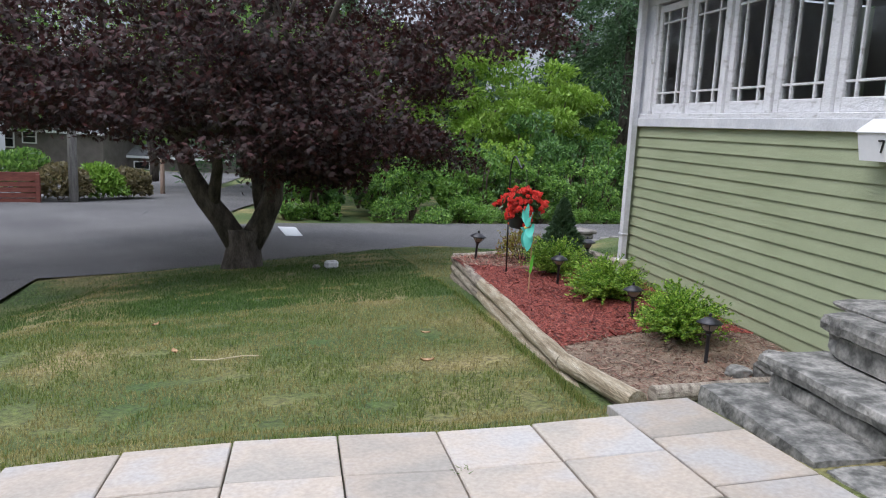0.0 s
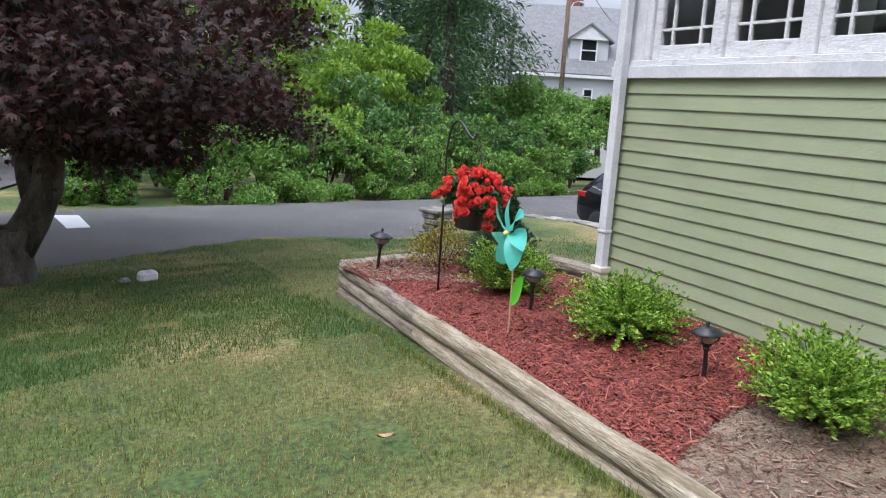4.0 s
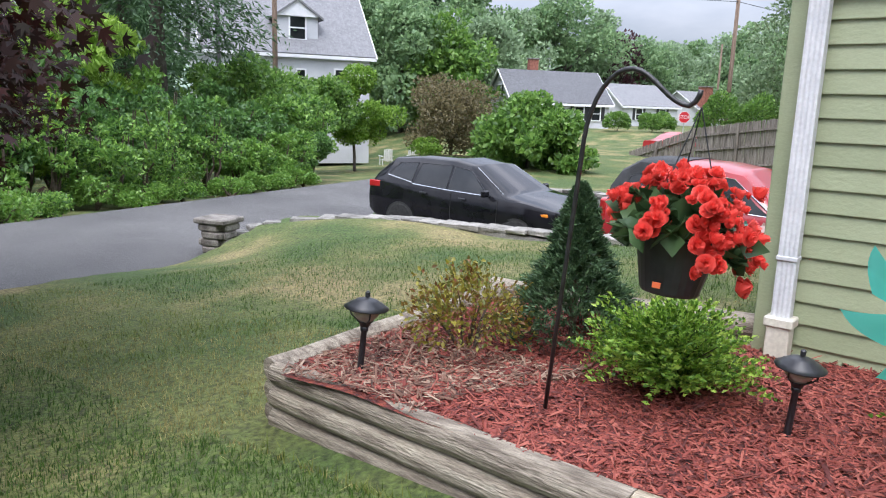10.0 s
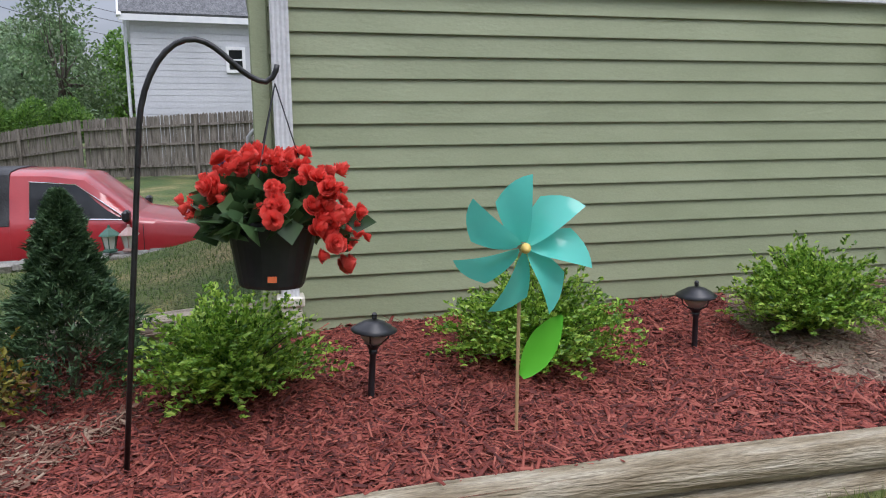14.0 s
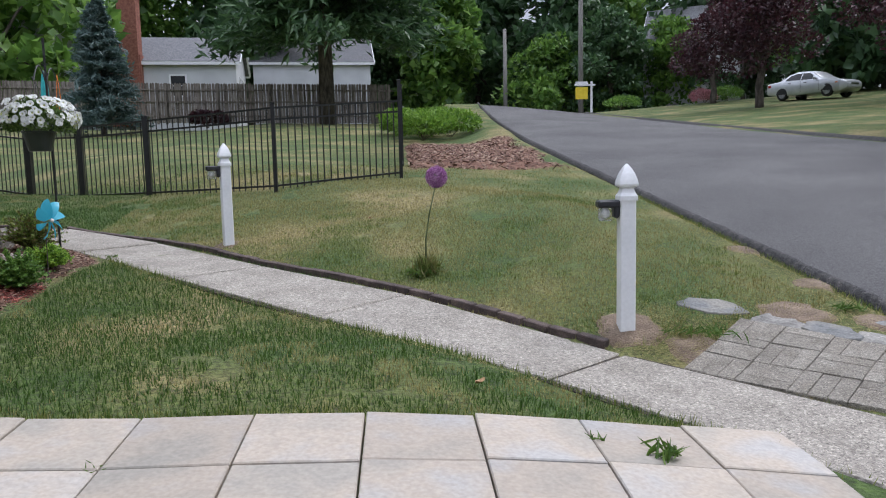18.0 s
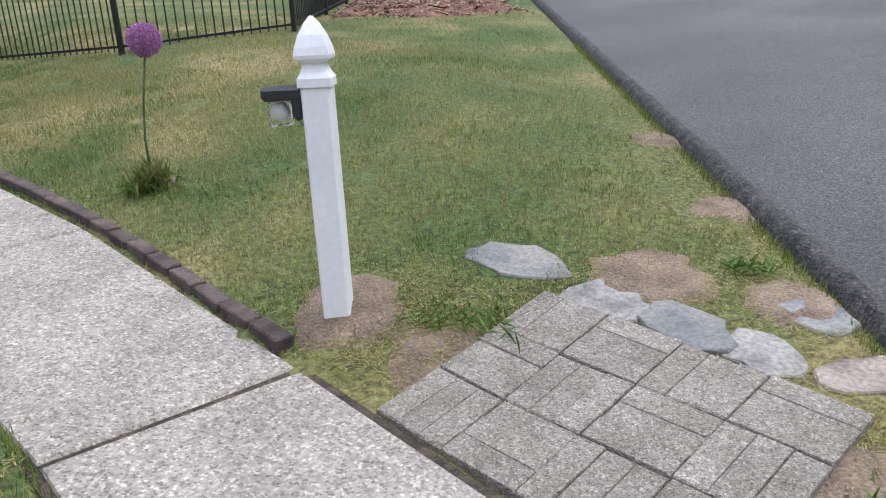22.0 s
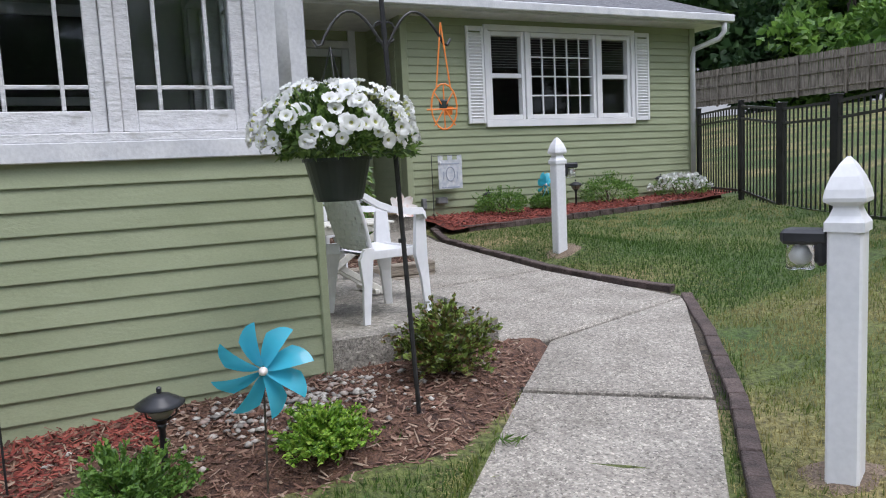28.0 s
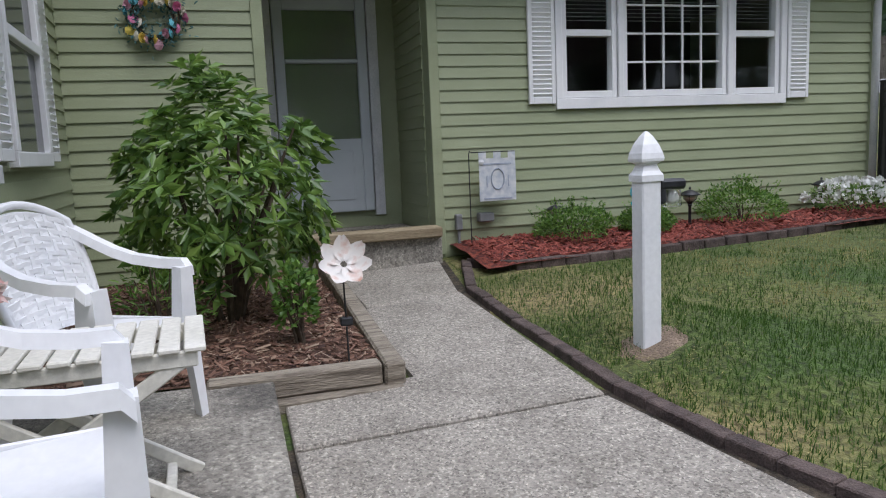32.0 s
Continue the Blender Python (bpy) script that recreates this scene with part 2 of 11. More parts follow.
# ---- materials ----
def mat(name, colors, rough=0.6, scale=8.0, detail=6.0, fine=0.0, fine_scale=120.0, bump=0.0, bump_scale=60.0, metal=0.0,
        stretch=(1, 1, 1), spread=(0.35, 0.65), coords="Object", vary=0.0, spec=0.5, rough_vary=0.0, transmit=0.0, coat=0.0, pebble=0.0, pebble_scale=150.0):
    """A surface whose colour wanders between two or three colours at one scale, with a finer grain, relief and a shift from piece to piece."""
    m = bpy.data.materials.new(name)
    m.use_nodes = True
    nt, nd, lk = m.node_tree, m.node_tree.nodes, m.node_tree.links
    b = nd["Principled BSDF"]
    b.inputs["Roughness"].default_value, b.inputs["Metallic"].default_value = rough, metal
    b.inputs["Specular IOR Level"].default_value = spec
    b.inputs["Coat Weight"].default_value = coat
    tc = nd.new("ShaderNodeTexCoord")
    mp = nd.new("ShaderNodeMapping")
    mp.inputs["Scale"].default_value = stretch
    lk.new(tc.outputs[coords], mp.inputs["Vector"])
    vec = mp.outputs["Vector"]
    info = nd.new("ShaderNodeObjectInfo")
    if vary:
        shift = nd.new("ShaderNodeVectorMath")
        shift.operation = "MULTIPLY_ADD"
        shift.inputs[1].default_value = (1, 1, 1)
        lk.new(vec, shift.inputs[0])
        mul = nd.new("ShaderNodeMath")
        mul.operation = "MULTIPLY"
        mul.inputs[1].default_value = 37.0
        lk.new(info.outputs["Random"], mul.inputs[0])
        lk.new(mul.outputs[0], shift.inputs[2])
        vec = shift.outputs[0]
    n1 = nd.new("ShaderNodeTexNoise")
    n1.inputs["Scale"].default_value, n1.inputs["Detail"].default_value = scale, detail
    lk.new(vec, n1.inputs["Vector"])
    cr = nd.new("ShaderNodeValToRGB")
    el = cr.color_ramp.elements
    el[0].position, el[1].position = spread
    el[0].color, el[1].color = (*colors[0], 1), (*colors[-1], 1)
    if len(colors) == 3:
        mid = el.new(sum(spread) / 2)
        mid.color = (*colors[1], 1)
    lk.new(n1.outputs["Fac"], cr.inputs["Fac"])
    col = cr.outputs["Color"]
    if fine:
        n2 = nd.new("ShaderNodeTexNoise")
        n2.inputs["Scale"].default_value, n2.inputs["Detail"].default_value = fine_scale, 3.0
        lk.new(vec, n2.inputs["Vector"])
        mr = nd.new("ShaderNodeMapRange")
        mr.inputs["From Min"].default_value, mr.inputs["From Max"].default_value = 0.3, 0.7
        mr.inputs["To Min"].default_value, mr.inputs["To Max"].default_value = 1 - fine, 1 + fine
        lk.new(n2.outputs["Fac"], mr.inputs["Value"])
        mx = nd.new("ShaderNodeVectorMath")
        mx.operation = "SCALE"
        lk.new(col, mx.inputs[0])
        lk.new(mr.outputs["Result"], mx.inputs["Scale"])
        col = mx.outputs[0]
    if pebble:
        cell = nd.new("ShaderNodeTexVoronoi")
        cell.inputs["Scale"].default_value = pebble_scale
        lk.new(vec, cell.inputs["Vector"])
        tone = nd.new("ShaderNodeSeparateColor")
        lk.new(cell.outputs["Color"], tone.inputs[0])
        pr = nd.new("ShaderNodeValToRGB")
        pe = pr.color_ramp.elements
        pe[0].position, pe[1].position = 0.0, 1.0
        pe[0].color, pe[1].color = (1 - pebble,) * 3 + (1,), (1 + 1.3 * pebble,) * 3 + (1,)
        for pos, lv in ((0.22, 1 - 0.25 * pebble), (0.55, 1.0), (0.82, 1 + 0.2 * pebble)):
            pe.new(pos).color = (lv, lv, lv, 1)
        lk.new(tone.outputs[0], pr.inputs["Fac"])
        stones = nd.new("ShaderNodeMixRGB")
        stones.blend_type = "MULTIPLY"
        stones.inputs["Fac"].default_value = 1.0
        lk.new(col, stones.inputs["Color1"])
        lk.new(pr.outputs["Color"], stones.inputs["Color2"])
        col = stones.outputs["Color"]
    if vary:
        mv = nd.new("ShaderNodeMapRange")
        mv.inputs["To Min"].default_value, mv.inputs["To Max"].default_value = 1 - vary, 1 + vary
        lk.new(info.outputs["Random"], mv.inputs["Value"])
        sv = nd.new("ShaderNodeVectorMath")
        sv.operation = "SCALE"
        lk.new(col, sv.inputs[0])
        lk.new(mv.outputs["Result"], sv.inputs["Scale"])
        col = sv.outputs[0]
    lk.new(col, b.inputs["Base Color"])
    if rough_vary:
        rv = nd.new("ShaderNodeMapRange")
        rv.inputs["To Min"].default_value, rv.inputs["To Max"].default_value = rough - rough_vary, rough + rough_vary
        lk.new(n1.outputs["Fac"], rv.inputs["Value"])
        lk.new(rv.outputs["Result"], b.inputs["Roughness"])
    if bump:
        n3 = nd.new("ShaderNodeTexNoise")
        n3.inputs["Scale"].default_value, n3.inputs["Detail"].default_value = bump_scale, 5.0
        lk.new(vec, n3.inputs["Vector"])
        bp = nd.new("ShaderNodeBump")
        bp.inputs["Strength"].default_value, bp.inputs["Distance"].default_value = bump, 0.02
        lk.new(n3.outputs["Fac"], bp.inputs["Height"])
        lk.new(bp.outputs["Normal"], b.inputs["Normal"])
    if transmit:
        b.inputs["Transmission Weight"].default_value = transmit
    return m


def leaf_mat(name, colors, rough=0.45, through=0.35):
    """Leaves that differ one from another and let some light through."""
    m = bpy.data.materials.new(name)
    m.use_nodes = True
    nd, lk = m.node_tree.nodes, m.node_tree.links
    b = nd["Principled BSDF"]
    b.inputs["Roughness"].default_value = rough
    geo = nd.new("ShaderNodeNewGeometry")
    cr = nd.new("ShaderNodeValToRGB")
    el = cr.color_ramp.elements
    el[0].color, el[1].color = (*colors[0], 1), (*colors[-1], 1)
    for i, c in enumerate(colors[1:-1]):
        el.new((i + 1) / (len(colors) - 1)).color = (*c, 1)
    lk.new(geo.outputs["Random Per Island"], cr.inputs["Fac"])
    lk.new(cr.outputs["Color"], b.inputs["Base Color"])
    tr = nd.new("ShaderNodeBsdfTranslucent")
    lk.new(cr.outputs["Color"], tr.inputs["Color"])
    mix = nd.new("ShaderNodeMixShader")
    mix.inputs["Fac"].default_value = through
    lk.new(b.outputs[0], mix.inputs[1])
    lk.new(tr.outputs[0], mix.inputs[2])
    lk.new(mix.outputs[0], nd["Material Output"].inputs["Surface"])
    return m


def glass_mat(name, tint=(0.9, 0.95, 0.95), rough=0.02):
    m = bpy.data.materials.new(name)
    m.use_nodes = True
    b = m.node_tree.nodes["Principled BSDF"]
    b.inputs["Base Color"].default_value = (*tint, 1)
    b.inputs["Roughness"].default_value, b.inputs["Transmission Weight"].default_value = rough, 1.0
    b.inputs["IOR"].default_value = 1.45
    return m


LAWN = mat("lawn_soil", [(0.05, 0.085, 0.018), (0.10, 0.115, 0.032), (0.21, 0.175, 0.075)], 0.95, 0.75, 12, 0.6, 30, 1.0, 60, spread=(0.40, 0.66), coords="Object")
ASPHALT = mat("asphalt", [(0.072, 0.070, 0.070), (0.112, 0.109, 0.107)], 0.85, 0.45, 9, 0.4, 60, 0.8, 110, coords="Object", pebble=0.6, pebble_scale=170)
KERB = mat("asphalt_kerb", [(0.028, 0.028, 0.030), (0.075, 0.07, 0.066)], 0.9, 14, 6, 0.4, 60, 1.0, 70, pebble=0.7, pebble_scale=110)
CONCRETE = mat("aggregate_concrete", [(0.262, 0.238, 0.202), (0.31, 0.282, 0.242), (0.345, 0.315, 0.27)], 0.9, 3.4, 12, 0.25, 40, 0.7, 110, coords="Object", pebble=0.52, pebble_scale=120)
STEP_CONCRETE = mat("old_concrete", [(0.12, 0.11, 0.096), (0.26, 0.24, 0.206), (0.34, 0.315, 0.27)], 0.9, 2.4, 12, 0.3, 30, 0.6, 100, pebble=0.4, pebble_scale=95)
TILE = mat("sandstone_tile", [(0.30, 0.275, 0.235), (0.375, 0.32, 0.26), (0.35, 0.335, 0.315)], 0.7, 2.2, 9, 0.12, 50, 0.5, 9, vary=0.14)
PAVER = mat("concrete_paver", [(0.215, 0.192, 0.158), (0.295, 0.27, 0.228)], 0.92, 6, 6, 0.25, 60, 0.8, 140, vary=0.08, pebble=0.5, pebble_scale=190)
FLAGSTONE = mat("bluestone", [(0.10, 0.108, 0.11), (0.18, 0.182, 0.178), (0.24, 0.228, 0.20)], 0.85, 4, 8, 0.25, 60, 0.8, 18, vary=0.15)
STEPSTONE = mat("fieldstone", [(0.07, 0.07, 0.063), (0.165, 0.163, 0.148), (0.27, 0.26, 0.235)], 0.85, 12, 12, 0.3, 45, 1.0, 22, vary=0.15)
EDGER = mat("edging_brick", [(0.05, 0.035, 0.032), (0.11, 0.08, 0.07)], 0.9, 12, 6, 0.3, 120, 0.7, 90, vary=0.2)
SIDING = mat("sage_siding", [(0.27, 0.305, 0.185), (0.315, 0.35, 0.22)], 0.5, 1.6, 7, 0.05, 90, 0.12, 34, stretch=(1, 1, 2), vary=0.03)
WHITE = mat("white_paint", [(0.55, 0.56, 0.585), (0.68, 0.685, 0.70)], 0.45, 5, 7, 0.08, 60, 0.15, 30)
OLDWHITE = mat("weathered_white_paint", [(0.40, 0.39, 0.375), (0.60, 0.60, 0.615), (0.67, 0.67, 0.685)], 0.6, 9, 9, 0.1, 60, 0.4, 26, stretch=(1, 1, 2.5), spread=(0.28, 0.5))
VINYL = mat("white_vinyl", [(0.74, 0.75, 0.77), (0.82, 0.82, 0.83)], 0.32, 3, 5, 0.02, 40)
WHITESIDING = mat("white_siding", [(0.50, 0.51, 0.54), (0.60, 0.61, 0.635)], 0.5, 0.6, 6, 0.05, 20)
ROOFING = mat("grey_shingles", [(0.095, 0.097, 0.105), (0.15, 0.152, 0.16)], 0.9, 7.0, 8, 0.45, 26, 0.6, 30, vary=0.2)
PALEROOF = mat("pale_shingles", [(0.165, 0.167, 0.175), (0.215, 0.217, 0.225)], 0.9, 5.0, 8, 0.25, 18, 0.4, 20)
BRICK = mat("chimney_brick", [(0.20, 0.07, 0.05), (0.32, 0.13, 0.09)], 0.85, 6, 5, 0.3, 40, 0.5, 40)
TIMBER = mat("weathered_timber", [(0.13, 0.105, 0.08), (0.27, 0.23, 0.18), (0.34, 0.30, 0.235)], 0.8, 6, 9, 0.3, 50, 0.8, 30, stretch=(5, 0.5, 5), vary=0.12)
PALETIMBER = mat("pale_timber", [(0.20, 0.155, 0.095), (0.33, 0.275, 0.19), (0.42, 0.37, 0.28)], 0.75, 6, 9, 0.3, 50, 0.8, 30, stretch=(5, 0.5, 5), vary=0.1)
BROWNMULCH = mat("brown_mulch", [(0.045, 0.022, 0.015), (0.11, 0.055, 0.035), (0.17, 0.095, 0.06)], 0.9, 24, 6, 0.5, 130, 1.0, 70)
MULCH = mat("red_mulch", [(0.03, 0.006, 0.005), (0.13, 0.024, 0.015), (0.25, 0.055, 0.03)], 0.85, 24, 6, 0.5, 130, 1.0, 70)
DIRT = mat("bare_soil", [(0.14, 0.10, 0.07), (0.26, 0.195, 0.14)], 0.95, 6, 8, 0.4, 90, 1.0, 70)
BLACKMETAL = mat("black_iron", [(0.012, 0.012, 0.013), (0.03, 0.03, 0.032)], 0.4, 20, 5, 0.1, 80, 0.1, 60, metal=0.0)
BLACKPLASTIC = mat("black_plastic", [(0.014, 0.015, 0.018), (0.03, 0.031, 0.036)], 0.42, 10, 4)
FENCEWOOD = mat("grey_fence_wood", [(0.10, 0.085, 0.07), (0.19, 0.165, 0.14), (0.25, 0.22, 0.19)], 0.9, 3, 8, 0.3, 40, 0.6, 30, stretch=(4, 4, 0.6), vary=0.15)
BARK = mat("maple_bark", [(0.045, 0.036, 0.03), (0.13, 0.11, 0.09)], 0.95, 9, 8, 0.3, 60, 1.0, 26, stretch=(1, 1, 0.35))
GLASS = glass_mat("window_glass")
# indoor dimness is put into this dark colour
DIMPAINT = mat("room_dimness_in_colour", [(0.05, 0.05, 0.05), (0.09, 0.085, 0.08)], 0.9, 1.5, 4)
MAPLELEAF = leaf_mat("maple_leaves", [(0.013, 0.007, 0.006), (0.024, 0.009, 0.008), (0.05, 0.012, 0.012), (0.028, 0.02, 0.011), (0.07, 0.014, 0.013)], 0.65, 0.28)
GREENLEAF = leaf_mat("green_leaves", [(0.06, 0.138, 0.03), (0.132, 0.258, 0.0504), (0.228, 0.384, 0.078)], 0.42, 0.45)
LIGHTLEAF = leaf_mat("light_green_leaves", [(0.09, 0.19, 0.025), (0.17, 0.31, 0.04), (0.25, 0.41, 0.065)], 0.45, 0.45)
DARKLEAF = leaf_mat("dark_conifer", [(0.0312, 0.0754, 0.0312), (0.0624, 0.13, 0.052), (0.0975, 0.182, 0.0715)])
BUSHLEAF = leaf_mat("bright_shrub_leaves", [(0.05, 0.13, 0.015), (0.16, 0.32, 0.035), (0.30, 0.50, 0.065), (0.50, 0.66, 0.12)], 0.4, 0.42)
GRASS = leaf_mat("grass_blades", [(0.09, 0.145, 0.025), (0.13, 0.178, 0.038), (0.2, 0.205, 0.06), (0.32, 0.27, 0.12)], 0.6)


# ---- large structure: ground, streets, house ----
WALLX, TRIM, COURSE = 4.15, 1.40, 0.1016
CORNER_N, CORNER_S = 6.53, -2.19
WINGX = 9.245


def sheet(name, xs, ys, height, material, label, category, keep=None, smooth=True):
    g = Geo()
    index = {}
    for j, y in enumerate(ys):
        for i, x in enumerate(xs):
            index[i, j] = len(g.v)
            g.v.append((x, y, height(x, y)))
    for j in range(len(ys) - 1):
        for i in range(len(xs) - 1):
            if keep is None or keep((xs[i] + xs[i + 1]) / 2, (ys[j] + ys[j + 1]) / 2):
                g.f.append((index[i, j], index[i + 1, j], index[i + 1, j + 1], index[i, j + 1]))
    return tagged(part(name, g, material, smooth=smooth), label, category, kind="structure")


def steps_between(*spans):
    out = []
    for a, b, d in spans:
        n = max(1, round((b - a) / d))
        out += [a + (b - a) * i / n for i in range(n)]
    return out + [spans[-1][1]]


gx = steps_between((-2000, -120, 300), (-120, -16, 6), (-16, -4, 1), (-4, 12, 0.25), (12, 16, 0.5), (16, 40, 2), (40, 160, 15), (160, 2000, 300))
gy = steps_between((-2000, -120, 300), (-120, -20, 6), (-20, -10, 1), (-10, 16, 0.25), (16, 40, 1.5), (40, 160, 12), (160, 2000, 300))
sheet("ground", gx, gy, ground, LAWN, "mown lawn of green and straw-dry grass on a gentle slope", "lawn")


road_a_y = steps_between((-140, -30, 6), (-30, 14, 0.7), (14, 22, 2), (22, 60, 4))
g = Geo()
for y in road_a_y:
    for k in range(9):
        x = -3.3 - 7.15 * k / 8
        z = road_height(x, y) + 0.05 * math.sin(math.pi * k / 8)
        near = NEAR_EDGE[0] + NEAR_EDGE[1] * x
        z += (cross_height(x, y) - z) * ramp(near - 5, near - 0.5, y) - 0.012 * ramp(near - 0.5, near, y) - 0.05 * max(0.0, y - 20)
        g.v.append((x - 0.02 * max(0, -14 - y) ** 1.35, y, z))
for j in range(len(road_a_y) - 1):
    for k in range(8):
        a = j * 9 + k
        g.f.append((a, a + 9, a + 10, a + 1))
tagged(part("road", g, ASPHALT, smooth=True), "grey asphalt side street with fine cracks, climbing gently", "road", kind="structure")
g = Geo()
cols = steps_between((-30, -12, 3), (-12, 30, 1.0), (30, 44, 2))
for x in cols:
    for k in range(7):
        y = NEAR_EDGE[0] + NEAR_EDGE[1] * x + (FAR_EDGE[0] - NEAR_EDGE[0] + (FAR_EDGE[1] - NEAR_EDGE[1]) * x) * k / 6
        g.v.append((x, y, cross_height(x, y) + 0.04 * math.sin(math.pi * k / 6)))
for j in range(len(cols) - 1):
    for k in range(6):
        a = j * 7 + k
        g.f.append((a, a + 7, a + 8, a + 1))
tagged(part("road", g, ASPHALT, smooth=True), "grey asphalt cross street running past the lawn", "road", kind="structure")


def board_mesh(length, height=COURSE, lap=0.016):
    """One lapped board: thin at its top, thick at its foot; along +x, its face towards -y."""
    g = Geo()
    prof = [(0.0, 0.0), (-lap, 0.0), (-lap, 0.004), (-0.003, height), (0.0, height)]
    n = len(prof)
    g.v = [(0, y, z) for y, z in prof] + [(length, y, z) for y, z in prof]
    g.f = [(i, (i + 1) % n, n + (i + 1) % n, n + i) for i in range(n)] + [tuple(range(n))[::-1], tuple(range(n, 2 * n))]
    g.f = [f[::-1] for f in g.f]
    return g.mesh("siding_board", SIDING)


def siding(wall, start, end, top, rows, shorten=None):
    """Lapped boards on a wall from start to end (seen from outside, left to right), from the top down."""
    start, end = Vector((*start, 0)), Vector((*end, 0))
    along = (end - start).normalized()
    angle = math.degrees(math.atan2(along.y, along.x))
    shared = {}
    for k in range(rows):
        z = top - COURSE * (k + 1)
        spans = [(0.0, (end - start).length)]
        if shorten:
            spans = shorten(z, z + COURSE, (end - start).length)
        for a, b in spans:
            if b - a < 0.02:
                continue
            key = round(b - a, 3)
            if key not in shared:
                shared[key] = board_mesh(b - a)
            ob = new("siding_board", shared[key])
            p = start + along * a
            ob.matrix_world = pose(p.x, p.y, z, 0, 0, angle)
            ob.parent = wall


def wall_slab(name, start, end, z0, z1, thick, label, openings=()):
    """A wall's core behind its face line, with openings (from, to, bottom, top) along it."""
    start, end = Vector((*start, 0)), Vector((*end, 0))
    along = (end - start).normalized()
    m = pose(start.x, start.y, 0, 0, 0, math.degrees(math.atan2(along.y, along.x)))
    length = (end - start).length
    g = Geo()
    cuts = sorted({0.0, length, *(c for o in openings for c in o[:2])})
    for a, b in zip(cuts, cuts[1:]):
        levels = [z0, z1]
        hole = [o for o in openings if o[0] <= a + 1e-6 and o[1] >= b - 1e-6]
        spans = [(z0, z1)] if not hole else [(z0, hole[0][2]), (hole[0][3], z1)]
        for c, d in spans:
            if d - c > 1e-4:
                g.box(((a + b) / 2, thick / 2, (c + d) / 2), (b - a, thick, d - c), m)
    return tagged(part(name, g, SIDING), label, "wall", kind="structure")


DOOR_Y0, DOOR_Y1, SILL = 1.657, 2.54, 0.66
WIN_Z0, WIN_Z1, PORCH_TOP = 1.62, 2.56, 2.78
front = wall_slab("wall_front", (WALLX, CORNER_N), (WALLX, CORNER_S), -0.6, TRIM, 0.16, "sage green lapped siding wall of the porch", [(CORNER_N - 2.74, CORNER_N - 1.46, SILL, TRIM)])


def front_spans(z0, z1, length):
    a, b = CORNER_N - 2.74, CORNER_N - 1.46
    if z1 < SILL - 0.12:
        return [(0, length)]
    return [(0, a), (b, length)]


siding(front, (WALLX, CORNER_N), (WALLX, CORNER_S), TRIM, 17, front_spans)
HOUSE_S = (9.05, -2.03)
side = wall_slab("wall_south", (WALLX, CORNER_S), HOUSE_S, -0.2, TRIM, 0.16, "sage green lapped siding wall beside the patio")
siding(side, (WALLX, CORNER_S), HOUSE_S, TRIM, 14)
north = wall_slab("wall_north", (13.0, CORNER_N), (WALLX, CORNER_N), -1.6, TRIM, 0.16, "sage green lapped siding wall on the driveway side")
siding(north, (13.0, CORNER_N), (WALLX, CORNER_N), TRIM, 20)


def plain_box(name, x0, x1, y0, y1, z0, z1, material, label, category, kind="structure", ch=0.0):
    g = Geo().box(((x0 + x1) / 2, (y0 + y1) / 2, (z0 + z1) / 2), (x1 - x0, y1 - y0, z1 - z0), ch=ch)
    return tagged(part(name, g, material), label, category, kind=kind)


# main house behind the porch and the wing with the picture window
W_L, W_R, W_Z0, W_Z1 = -6.09, -8.55, 1.85, 3.08
ALC_L, ALC_R, DOOR2_X = -3.50, -4.87, 10.38
WING_END, EAVE = -9.75, 3.2
wreath_wall = wall_slab("wall_entry", (9.05, -2.03), (9.05, ALC_L), 0.3, EAVE, 0.16, "sage green lapped siding wall beside the entry")
siding(wreath_wall, (9.05, -2.03), (9.05, ALC_L), EAVE, 27)
wing = wall_slab("wall_wing", (WINGX, ALC_R), (WINGX, WING_END), 0.3, EAVE, 0.16, "sage green lapped siding wall with a picture window", [(ALC_R - W_L, ALC_R - W_R, W_Z0, W_Z1)])


def wing_spans(z0, z1, length):
    a, b = ALC_R - W_L, ALC_R - W_R
    return [(0, length)] if z1 < W_Z0 - 0.06 or z0 > W_Z1 + 0.05 else [(0, a), (b, length)]


siding(wing, (WINGX, ALC_R), (WINGX, WING_END), EAVE, 24, wing_spans)
alcove_side = wall_slab("wall_alcove", (DOOR2_X, ALC_R), (WINGX + 0.16, ALC_R), 0.5, EAVE, 0.14, "shaded siding wall of the entry recess")
alcove_side.location.y = 0.0
siding(alcove_side, (DOOR2_X, ALC_R), (WINGX + 0.16, ALC_R), EAVE, 25)
alcove_left = wall_slab("wall_alcove", (9.21, ALC_L), (DOOR2_X, ALC_L), 0.5, EAVE, 0.14, "shaded siding wall of the entry recess")
siding(alcove_left, (9.21, ALC_L), (DOOR2_X, ALC_L), EAVE, 25)
back = wall_slab("wall_back", (DOOR2_X, ALC_L + 0.14), (DOOR2_X, ALC_R - 0.14), 0.5, EAVE, 0.14, "shaded wall round the entry door")
south_main = wall_slab("wall_main", (4.15 + 2.6, CORNER_S + 0.10), (9.05, -2.03), TRIM, EAVE, 0.16, "sage green upper wall of the main house") 
wing_south = wall_slab("wall_wing_south", (WINGX, WING_END), (15.0, WING_END), 0.3, EAVE, 0.16, "sage green end wall of the wing")


# ---- house: trim, windows, doors, roofs ----
def frame_board(g, m, x0, x1, z0, z1, y0, y1, ch=0.004):
    g.box(((x0 + x1) / 2, (y0 + y1) / 2, (z0 + z1) / 2), (x1 - x0, y1 - y0, z1 - z0), m, ch)


